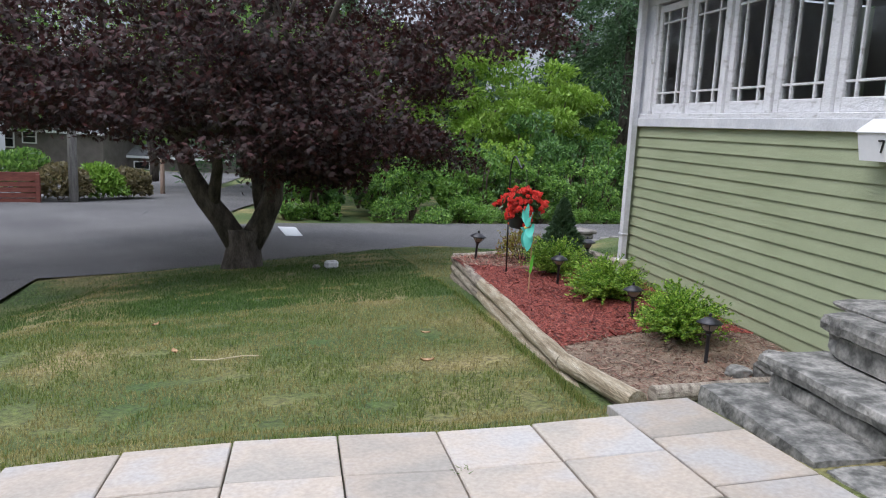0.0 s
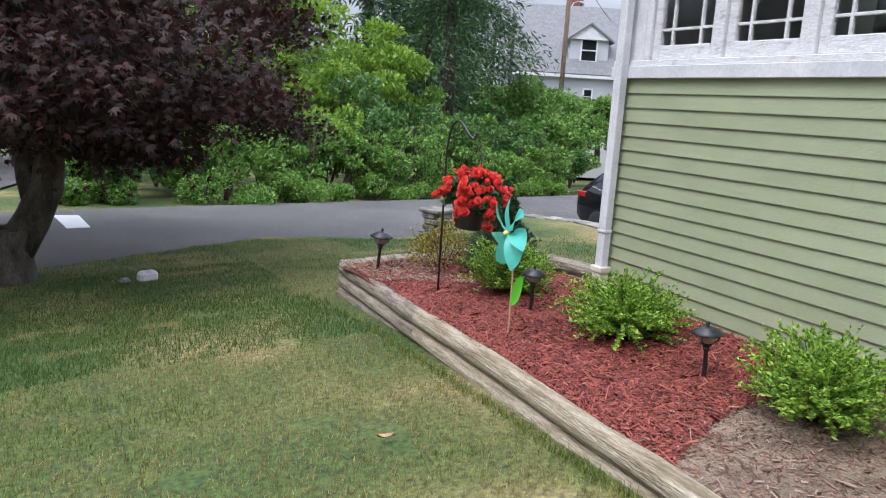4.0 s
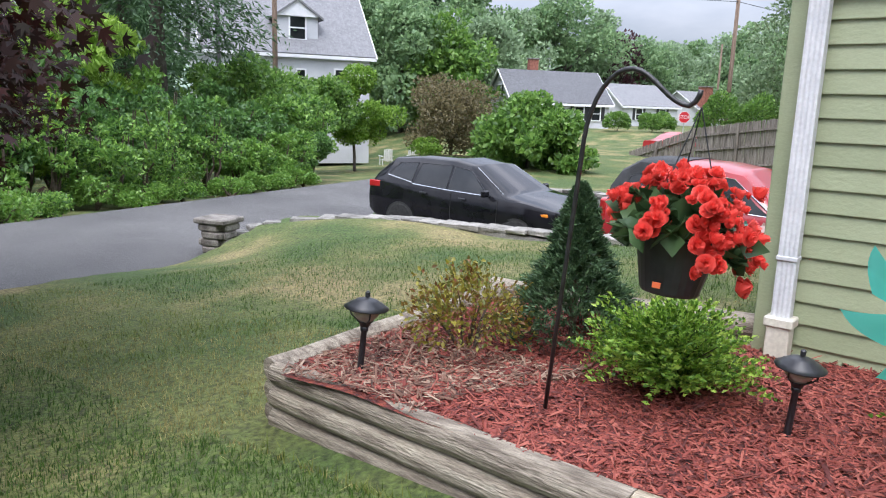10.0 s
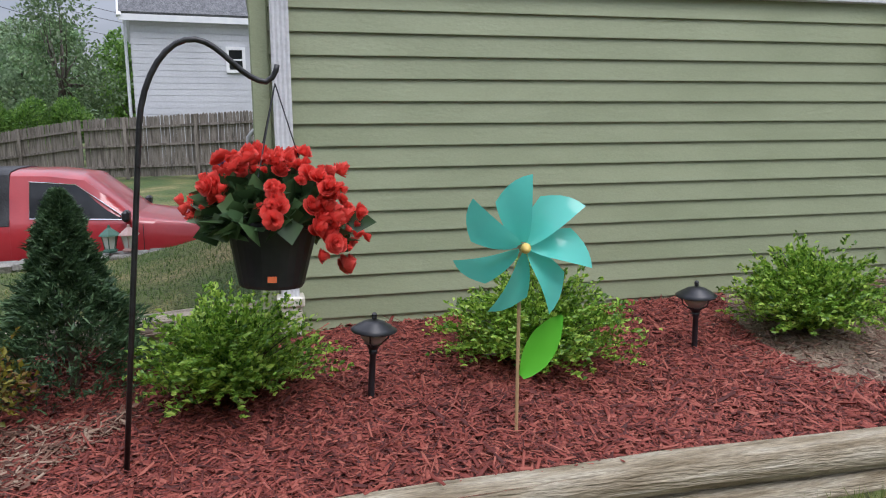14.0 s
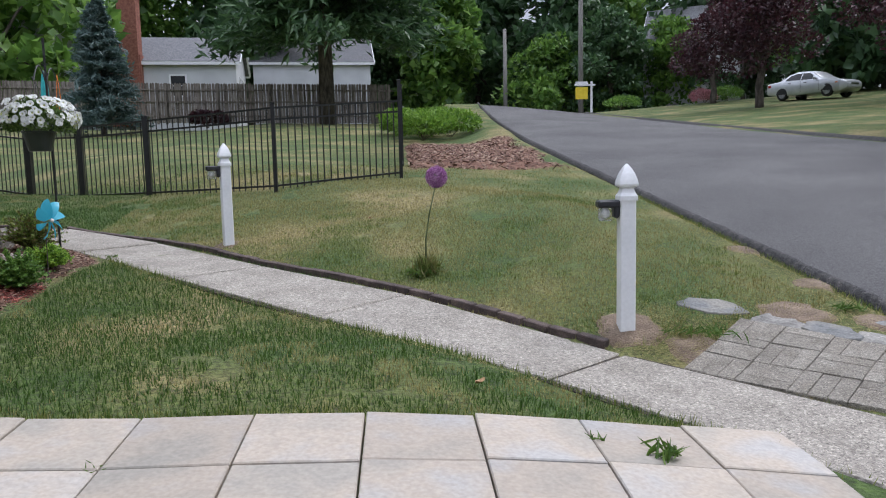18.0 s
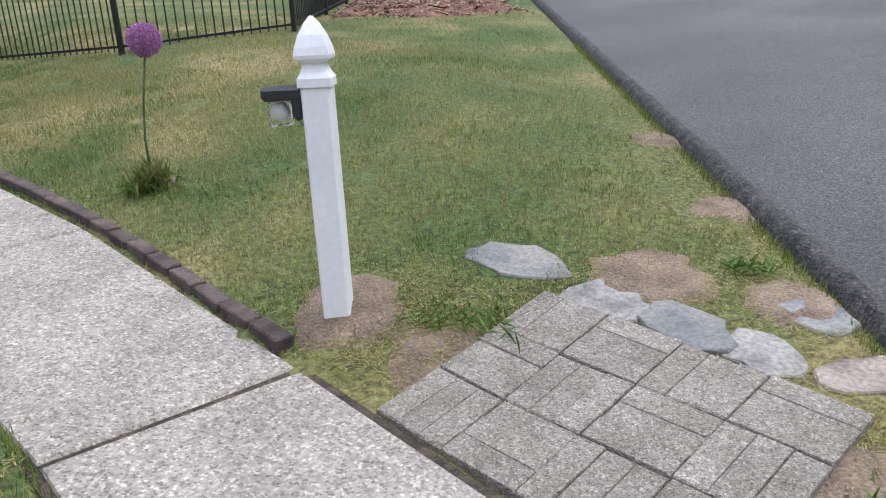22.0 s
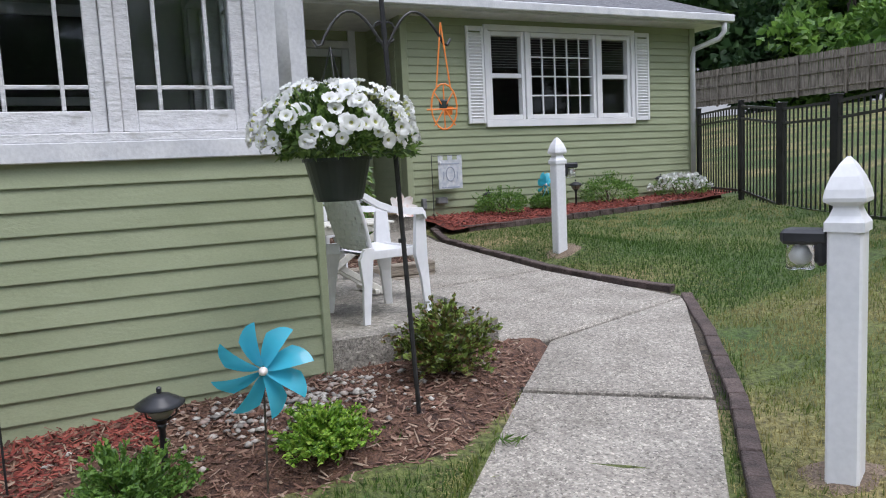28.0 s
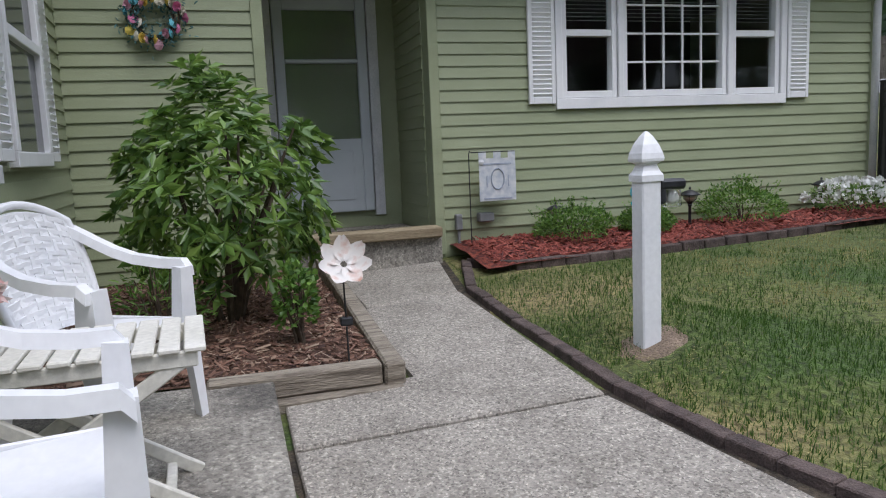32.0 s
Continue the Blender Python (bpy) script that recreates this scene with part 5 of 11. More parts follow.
def flagstone(x, y, w, h, rz, seed, label="irregular grey flagstone set in the grass", lift=0.02, material=None):
    rng = random.Random(seed)
    n = 13
    pts = []
    for i in range(n):
        a = 2 * math.pi * (i + rng.uniform(-0.3, 0.3)) / n
        r = 1 + rng.uniform(-0.13, 0.16)
        pts.append((w / 2 * r * math.cos(a), h / 2 * r * math.sin(a)))
    c, s = math.cos(radians(rz)), math.sin(radians(rz))
    pts = [(x + px * c - py * s, y + px * s + py * c) for px, py in pts]
    g = Geo()
    lift = 0.4 * lift + 0.004
    g.v = [(px, py, ground(px, py) - 0.03) for px, py in pts] + [(px, py, ground(px, py) + lift) for px, py in pts]
    g.v += [(x + (px - x) * 0.96, y + (py - y) * 0.96, ground(px, py) + lift + 0.006 + rng.uniform(-0.002, 0.003)) for px, py in pts]
    for q in (0, 1):
        g.f += [(q * n + i, q * n + (i + 1) % n, (q + 1) * n + (i + 1) % n, (q + 1) * n + i) for i in range(n)]
    g.f += [tuple(range(2 * n, 3 * n))]
    return tagged(part("flagstone", g, material or FLAGSTONE), label, "stone", "flagstones", "")


PALESTONE = mat("pale_stone", [(0.15, 0.142, 0.13), (0.235, 0.225, 0.205), (0.29, 0.275, 0.25)], 0.9, 7, 9, 0.3, 60, 0.8, 24)
flagstone(-1.94, -0.485, 0.47, 0.25, 145, 1, "flat blue-grey flagstone in the grass", lift=0.004)
flagstone(-2.23, -0.124, 0.33, 0.31, 150, 2, "pale flat flagstone beside the pavers", 0.006, PALESTONE)
flagstone(-2.48, 0.10, 0.38, 0.24, 118, 3, "bluish split flagstone tilted in the grass", 0.03)
flagstone(-2.68, 0.27, 0.28, 0.24, 118, 8, "low pale flagstone beside the pavers", 0.004, PALESTONE)
BROWNSTONE = mat("brown_stone", [(0.17, 0.135, 0.115), (0.25, 0.205, 0.175), (0.31, 0.26, 0.225)], 0.9, 7, 8, 0.3, 60, 0.8, 30)
flagstone(-2.93, 0.42, 0.36, 0.17, 15, 4, "flat brownish flagstone near the kerb", lift=0.004, material=BROWNSTONE)
flagstone(-2.96, 0.03, 0.22, 0.3, 30, 5, lift=0.002)
flagstone(-2.45, 1.32, 0.32, 0.2, 150, 6, "worn round tan stone at the end of the pavers", 0.004, PALESTONE)

# low stone wall and pillar beside the driveway
PILLARSTONE = mat("pillar_stone", [(0.10, 0.088, 0.074), (0.19, 0.172, 0.15), (0.26, 0.24, 0.21)], 0.9, 6, 8, 0.3, 50, 0.9, 24, vary=0.15)
PILLAR = (7.2, 15.5)
pillar = thing("stone_pillar", pose(PILLAR[0], PILLAR[1], -1.52, 0, 0, 20), "squat fieldstone gate pillar with a flat cap", "pillar")
for k in range(4):
    for q in range(4):
        a = q * 90 + (45 if k % 2 else 0) * 0
        m = pose(0, 0, 0, 0, 0, a)
        w = 0.24 + 0.03 * ((k + q) % 2)
        part("stone", Geo().box((-0.02 + 0.05 * ((k + q) % 2), -0.16, 0.065 + 0.115 * k), (w * 1.35, 0.17, 0.105), m, 0.02), PILLARSTONE, pillar)
part("cap", Geo().box((0, 0, 0.515), (0.56, 0.56, 0.085), ch=0.02), PILLARSTONE, pillar)


# ---- foliage tools ----
def np_mesh(name, verts, faces, material, smooth=False):
    """A mesh from an array of vertices and an array of equal-sided faces."""
    me = bpy.data.meshes.new(name)
    k = faces.shape[1]
    me.vertices.add(len(verts))
    me.vertices.foreach_set("co", np.ascontiguousarray(verts, dtype=np.float32).ravel())
    me.loops.add(faces.size)
    me.loops.foreach_set("vertex_index", np.ascontiguousarray(faces, dtype=np.int32).ravel())
    me.polygons.add(len(faces))
    me.polygons.foreach_set("loop_start", np.arange(0, faces.size, k, dtype=np.int32))
    me.materials.append(material)
    me.update(calc_edges=True)
    return me


def unit(a):
    return a / np.maximum(np.linalg.norm(a, axis=1, keepdims=True), 1e-9)


def leaf_mesh(name, centres, ways, length, width, material, rng, fold=0.25, jitter=0.5, lobes=0):
    """One small folded leaf at each centre, pointing along its way with some scatter."""
    n = len(centres)
    d = unit(ways + rng.normal(0, jitter, (n, 3)))
    side = unit(np.cross(d, rng.normal(0, 1, (n, 3)) + np.array([0, 0, 0.8])))
    up = np.cross(side, d)
    ln = length * rng.uniform(0.65, 1.3, (n, 1))
    wd = width * rng.uniform(0.7, 1.25, (n, 1))
    base = centres - d * ln * 0.5
    tip = centres + d * ln * 0.5 - up * ln * 0.12
    a = centres - d * ln * 0.02 + side * wd * 0.5 + up * wd * fold
    b = centres - d * ln * 0.02 - side * wd * 0.5 + up * wd * fold
    if not lobes:
        v = np.stack([base, a, tip, b], 1).reshape(-1, 3)
        i = np.arange(n)[:, None] * 4
        f = np.concatenate([i + np.array([0, 1, 2]), i + np.array([0, 2, 3])], 0)
        return np_mesh(name, v, f, material)
    # a star-shaped leaf of five points
    vs = [base]
    for k in range(lobes):
        t = -1.15 + 2.3 * k / (lobes - 1)
        r = 1.0 - 0.25 * abs(t)
        vs.append(base + d * ln * r * np.cos(t) + side * ln * r * np.sin(t))
        if k < lobes - 1:
            t2 = t + 1.15 / (lobes - 1)
            vs.append(base + d * ln * 0.42 * np.cos(t2) + side * ln * 0.42 * np.sin(t2))
    m = len(vs)
    v = np.stack(vs, 1).reshape(-1, 3)
    i = np.arange(n)[:, None] * m
    f = np.concatenate([i + np.array([0, j, j + 1]) for j in range(1, m - 1)], 0)
    return np_mesh(name, v, f, material)


def lump_points(n, radius, rng, shell=0.55, lumps=9, flat=0.0, floor=-1.0):
    """Points in and on an uneven ellipsoid about the origin, with outward ways."""
    radius = np.array(radius)
    d = unit(rng.normal(0, 1, (n * 2, 3)))
    d = d[d[:, 2] > floor][:n]
    knobs = unit(rng.normal(0, 1, (lumps, 3)))
    bulge = (np.maximum(0, d @ knobs.T - 0.72) * 1.3).max(1)
    r = (0.84 + bulge * 0.8) * (shell + (1 - shell) * rng.random(len(d)) ** 0.5)
    p = d * radius * r[:, None]
    return p, unit(d / radius * radius.mean() + np.array([0, 0, 0.25]))


TWIG = mat("shrub_twigs", [(0.05, 0.035, 0.025), (0.10, 0.075, 0.05)], 0.9, 20, 5)


def shrub(x, y, z, rx, ry, h, n, leaf, leaf_w, material, label, name="shrub", group="", seed=0, floor=-0.55, shell=0.55, category="shrub", jitter=0.5, sprigs=0, up=0.0):
    """A low bush: forked stems and many small leaves in an uneven dome."""
    rng = np.random.default_rng(seed)
    t = thing(name, pose(x, y, z), label, category, group)
    for i in range(9):
        g = Geo()
        a = rng.uniform(0, 2 * math.pi)
        r = rng.uniform(0.3, 0.75)
        tip = Vector((rx * r * math.cos(a), ry * r * math.sin(a), h * rng.uniform(0.55, 0.9)))
        mid = tip * 0.5 + Vector((0, 0, -0.05 * h))
        g.tube([(rng.uniform(-0.03, 0.03), rng.uniform(-0.03, 0.03), -0.02), mid, tip], [0.009, 0.007, 0.003], 5)
        part("stem", g, TWIG, t)
    p, d = lump_points(n, (rx, ry, h * 0.55), rng, shell, 12, floor=floor)
    p[:, 2] += h * 0.5
    p[:, 2] = np.maximum(p[:, 2], 0.01 + 0.03 * rng.random(len(p)))
    if sprigs:
        q, e = [], []
        for i in range(sprigs):
            a, b = rng.uniform(0, 2 * math.pi), rng.uniform(0.0, 0.9)
            base = np.array([rx * b * math.cos(a), ry * b * math.sin(a), h * (0.98 - 0.35 * b * b)])
            w = unit(np.array([[math.cos(a) * b, math.sin(a) * b, 0.9]]))[0]
            for k in range(9):
                q.append(base + w * (0.013 * k) + rng.normal(0, 0.006, 3))
                e.append(w + rng.normal(0, 0.6, 3))
        p, d = np.concatenate([p, np.array(q)]), np.concatenate([d, np.array(e)])
    part("foliage", leaf_mesh("foliage", p, d + np.array([0, 0, up]), leaf, leaf_w, material, rng, jitter=jitter), None, t)
    return t


# ---- garden things ----
LENS = mat("frosted_plastic", [(0.36, 0.31, 0.27), (0.46, 0.41, 0.37)], 0.3, 6, 3)


def path_light(label):
    """A black garden light: spiked stem, cup, smoked lens and a round hat."""
    t = thing("path_light", pose(0, 0, 0), label, "lamp", "garden path lights")
    part("stem", Geo().lathe([(0.006, -0.06), (0.013, 0.0), (0.012, 0.16), (0.016, 0.165), (0.018, 0.185)], 10), BLACKPLASTIC, t, smooth=True)
    part("cup", Geo().lathe([(0.018, 0.183), (0.026, 0.20), (0.034, 0.205)], 14), BLACKPLASTIC, t, smooth=True)
    part("lens", Geo().lathe([(0.026, 0.203), (0.048, 0.228), (0.058, 0.262)], 16), LENS, t, smooth=True)
    part("hat", Geo().lathe([(0.05, 0.252), (0.084, 0.254), (0.088, 0.259), (0.068, 0.27), (0.066, 0.274), (0.046, 0.283), (0.044, 0.287), (0.016, 0.296), (0.0, 0.298)], 22), BLACKPLASTIC, t, "black ringed lamp hat", smooth=True)
    part("finial", Geo().lathe([(0.009, 0.300), (0.010, 0.318), (0.004, 0.324)], 10), BLACKPLASTIC, t)
    for k in range(3):
        a = 2 * math.pi * k / 3
        part("strut", Geo().tube([(0.02 * math.cos(a), 0.02 * math.sin(a), 0.195), (0.058 * math.cos(a), 0.058 * math.sin(a), 0.222), (0.066 * math.cos(a), 0.066 * math.sin(a), 0.26)], 0.0035, 5), BLACKPLASTIC, t)
    return t


light0 = path_light("small black solar path light in the mulch")
spots = [(2.83, 7.85, None, 1.15, 3, 4), (3.288, 6.172, -0.2, 0.98, 2, -3), (3.43, 4.74, -0.19, 0.98, -2, 2), (3.45, 3.63, -0.17, 1.02, 3, 2), (4.1, 7.41, -0.26, 1.1, 0, 3),
         (3.55, 0.41, None, 1.0, 0, 0), (3.50, -1.335, None, 1.05, 3, 2), (3.9, 1.6 - 2.2, None, 0.9, 0, 0)]
for k, (x, y, z, s, rx, ry) in enumerate(spots):
    z = (bed_z(x, y) if y > 2.8 else low_bed_z(x, y)) if z is None else z
    m = pose(x, y, z, rx, ry, 40 * k) @ Matrix.Diagonal((s, s, s, 1))
    if k == 0:
        light0.matrix_world = m
    else:
        c = copy_thing(light0, m)
        c.matrix_world = m
for x, y, s in ((8.95, -7.28, 1.15), (9.05, -5.95, 1.0), (9.0, -8.85, 1.1)):
    c = copy_thing(light0, pose(0, 0, 0))
    c.matrix_world = pose(x, y, ground(x, y) + 0.1, 0, 0, 20) @ Matrix.Diagonal((s, s, s, 1))

# shrubs of the raised bed
def spray_bush(x, y, z, r, h, leaf_m, label, seed, sprays=380, per=42, group="bright green bushes", leaf=0.026):
    """A loose bush: arching shoots from the crown, each set with pairs of small leaves."""
    rng = np.random.default_rng(seed)
    t = thing("shrub", pose(x, y, z), label, "shrub", group)
    ps, ds = [], []
    for k in range(sprays):
        a, b = rng.uniform(0, 2 * math.pi), math.sqrt(rng.random())
        reach = rng.uniform(0.85, 1.14) * (1 + 0.12 * math.sin(3 * a + seed))
        tip = np.array([r * b * reach * math.cos(a), r * b * reach * math.sin(a), h * reach * (1.0 - 0.62 * b ** 2.2)])
        if k % 3 == 0:
            tip[2] *= rng.uniform(0.3, 0.85)
        mid = tip * np.array([0.42, 0.42, 0.62]) + np.array([0, 0, 0.12 * h])
        u = np.sort(rng.uniform(0.22, 1.03, per))[:, None]
        q = 2 * u * (1 - u) * mid + u * u * tip
        w = 2 * (1 - 2 * u) * mid + 2 * u * tip
        w = w / np.linalg.norm(w, axis=1)[:, None]
        side = np.cross(w, np.array([0.1, 0.2, 1.0])) * np.where(np.arange(per) % 2, 1, -1)[:, None]
        ps.append(q + rng.normal(0, 0.006, (per, 3)))
        ds.append(side * 1.0 + w * 0.7 + np.array([0, 0, 0.35]) + rng.normal(0, 0.3, (per, 3)))
        if k < 26:
            part("stem", Geo().tube([(0, 0, -0.01), tuple(mid * 0.6), tuple((mid + tip) / 2)], [0.005, 0.004, 0.002], 4), TWIG, t)
    p, d = np.concatenate(ps), np.concatenate(ds)
    p[:, 2] = np.maximum(p[:, 2], 0.012)
    part("foliage", leaf_mesh("foliage", p, d, leaf, leaf * 0.55, leaf_m, rng, jitter=0.3), None, t)
    return t


for x, y, r, h, sd in ((3.44, 6.67, 0.37, 0.37, 1), (3.49, 5.47, 0.41, 0.36, 2), (3.49, 4.12, 0.37, 0.38, 3)):
    spray_bush(x, y, bed_z(x, y), r, h, BUSHLEAF, "bright green spirea bush with loose shoots in mulch", sd)
REDLEAF = leaf_mat("yellow_red_leaves", [(0.30, 0.27, 0.03), (0.25, 0.22, 0.03), (0.20, 0.07, 0.03), (0.12, 0.15, 0.03), (0.34, 0.30, 0.05)])
shrub(3.36, 7.66, bed_z(3.36, 7.66), 0.32, 0.32, 0.34, 1500, 0.03, 0.018, REDLEAF, "sparse spirea with yellow and reddish leaves", "shrub", "", 5, shell=0.3, sprigs=26)


def dwarf_spruce(x, y, z, r, h, seed=0):
    rng = np.random.default_rng(seed)
    t = thing("dwarf_spruce", pose(x, y, z), "dense conical dwarf spruce with fine dark needles", "tree")
    part("trunk", Geo().tube([(0, 0, -0.02), (0, 0, h * 0.9)], [0.02, 0.005], 7), TWIG, t)
    n = 17000
    u = rng.random(n) ** 0.7
    a = rng.uniform(0, 2 * math.pi, n)
    prof = r * np.where(u < 0.58, 1.0 - 0.62 * (u / 0.58) ** 1.25, 0.37 * (1 - (u - 0.58) / 0.42) ** 0.6) * (0.88 + 0.2 * np.sin(a * 5 + u * 23) + 0.13 * np.sin(a * 9 - u * 47))
    rr = prof * (0.72 + 0.3 * rng.random(n))
    p = np.stack([rr * np.cos(a), rr * np.sin(a), 0.02 + u * h], 1)
    d = np.stack([np.cos(a), np.sin(a), 0.7 + 0 * a], 1)
    part("needles", leaf_mesh("needles", p, d, 0.042, 0.010, SPRUCE, rng, 0.1, 0.5), None, t)
    return t


SPRUCE = leaf_mat("spruce_needles", [(0.025, 0.06, 0.028), (0.06, 0.12, 0.05), (0.12, 0.205, 0.09)], 0.6, 0.3)
dwarf_spruce(3.71, 7.28, bed_z(3.71, 7.28), 0.37, 0.76, 7)

# shepherd hook with the begonia basket
HOOK_M = pose(2.977, 6.974, -0.257, 6.5, -3, 0)
hook = thing("shepherd_hook", HOOK_M, "tall black iron shepherd hook holding a flower basket", "plant hook")
rod = [(0, 0, -0.05), (0, 0, 0.6), (0, 0, 1.06)]
for i in range(1, 9):
    a = math.pi / 2 * i / 8
    rod.append((0.01 * i / 8, -0.137 * (1 - math.cos(a)), 1.06 + 0.255 * math.sin(a)))
for i in range(1, 8):
    a = i / 7
    rod.append((0.01 + 0.02 * a, -0.137 - 0.178 * a, 1.315 - 0.093 * (1 - math.cos(0.92 * math.pi * a)) / 2))
rod += [(0.03, -0.335, 1.222), (0.03, -0.352, 1.236), (0.03, -0.361, 1.256), (0.03, -0.363, 1.275)]
part("rod", Geo().tube(rod, 0.0085, 8), BLACKMETAL, hook, smooth=True)
HANG = HOOK_M @ Vector((0.03, -0.325, 1.22))
PETALRED = leaf_mat("begonia_petals", [(0.66, 0.045, 0.04), (0.82, 0.09, 0.07), (0.90, 0.25, 0.19)], 0.5, 0.35)
BEGLEAF = leaf_mat("begonia_leaves", [(0.03, 0.065, 0.025), (0.055, 0.11, 0.04), (0.085, 0.15, 0.055)], 0.4, 0.2)


def rosette(rings, r, cup, seed):
    """A double flower of overlapping rounded petals, facing +z."""
    rng = random.Random(seed)
    g = Geo()
    g.v.append((0, 0, 0))
    for k in range(rings):
        n = 5 + k
        rad = r * (0.35 + 0.65 * k / max(1, rings - 1)) if rings > 1 else r
        for i in range(n):
            a = 2 * math.pi * (i + 0.5 * (k % 2) + rng.uniform(-0.15, 0.15)) / n
            ca, sa = math.cos(a), math.sin(a)
            w = rad * 1.35 * math.sin(math.pi / n) * 1.25
            lift = cup * (1.25 - k / rings)
            pts = [(0.6 * rad, w * 0.8, lift * 0.5), (rad * 0.98, w * 0.45, lift * 0.9), (rad * 1.04, 0, lift), (rad * 0.98, -w * 0.45, lift * 0.9), (0.6 * rad, -w * 0.8, lift * 0.5)]
            i0 = len(g.v)
            g.v += [(x * ca - y * sa, x * sa + y * ca, z + 0.002 * (rings - k)) for x, y, z in pts]
            g.f += [(0, i0, i0 + 1, i0 + 2), (0, i0 + 2, i0 + 3, i0 + 4)]
    return g


def hanging_basket(m, pot_r, pot_h, pot_mat, label, hang_z):
    t = thing("hanging_basket", m, label, "hanging plant")
    part("pot", Geo().lathe([(pot_r * 0.66, 0), (pot_r * 0.7, 0.01), (pot_r * 0.97, pot_h * 0.92), (pot_r * 1.03, pot_h * 0.92), (pot_r * 1.03, pot_h), (pot_r * 0.95, pot_h), (pot_r * 0.9, pot_h * 0.93)], 28), pot_mat, t, smooth=False)
    for k in range(3):
        a = 2 * math.pi * k / 3 + 0.4
        part("hanger", Geo().tube([(pot_r * math.cos(a), pot_r * math.sin(a), pot_h), (0, 0, hang_z)], 0.0022, 5), BLACKPLASTIC, t)
    return t


POT_Z = 0.312
begonia = hanging_basket(pose(HANG[0], HANG[1], POT_Z, 4, 3, 10), 0.14, 0.20, BLACKPLASTIC, "black hanging basket of coral-red double begonias", HANG[2] - POT_Z)
PRICE = mat("orange_tag", [(0.8, 0.16, 0.05), (0.85, 0.22, 0.08)], 0.6, 5, 3)
part("tag", Geo().box((-0.112, 0.02, 0.035), (0.004, 0.026, 0.018), pose(0, 0, 0, 0, 0, 0)), PRICE, begonia, "small orange price tag")
rng = np.random.default_rng(3)
p, d = lump_points(230, (0.2, 0.2, 0.14), rng, 0.7, 8, floor=-0.5)
p[:, 2] += 0.23
p = np.concatenate([p, np.array([-0.05, -0.19, 0.17]) + rng.normal(0, 0.025, (16, 3))])
d = np.concatenate([d, np.array([-0.4, -0.6, -0.3]) + rng.normal(0, 0.3, (16, 3))])
part("foliage", leaf_mesh("foliage", p, d, 0.085, 0.08, BEGLEAF, rng, 0.12, 0.45), None, begonia)
blooms = [rosette(5, 0.036, 0.026, s).mesh("bloom", PETALRED) for s in range(4)]
random.seed(5)
heads = []
for k in range(30):
    z, a = rnd(0.02, 1.0), rnd(0, 2 * math.pi)
    r = math.sqrt(1 - z * z)
    heads.append((Vector((r * math.cos(a) * 0.2, r * math.sin(a) * 0.2, 0.225 + z * 0.145)), Vector((r * math.cos(a), r * math.sin(a), z)), 8))
for u in (0.0, 0.35, 0.7, 1.0):
    for a in (4.55, 3.75):
        q = Vector((math.cos(a), math.sin(a), 0))
        heads.append((q * (0.17 + 0.05 * math.sin(2.5 * u)) + Vector((0, 0, 0.24 - (0.17 if a > 4 else 0.11) * u)), q + Vector((0, 0, 0.15)), 5))
k = 0
for c, dv, n in heads:
    for q in range(n):
        k += 1
        pt = c + Vector((rnd(-0.04, 0.04), rnd(-0.04, 0.04), rnd(-0.03, 0.03))) + dv * rnd(-0.01, 0.03)
        ob = part("bloom", blooms[k % 4], None, begonia)
        s = rnd(0.6, 0.85) if q < 3 else rnd(0.3, 0.6)
        ob.matrix_local = Matrix.Translation(pt) @ (dv + Vector((rnd(-0.5, 0.5), rnd(-0.5, 0.5), rnd(-0.2, 0.5)))).to_track_quat("Z", "Y").to_matrix().to_4x4() @ Matrix.Diagonal((s, s, s * rnd(1.0, 1.5), 1))

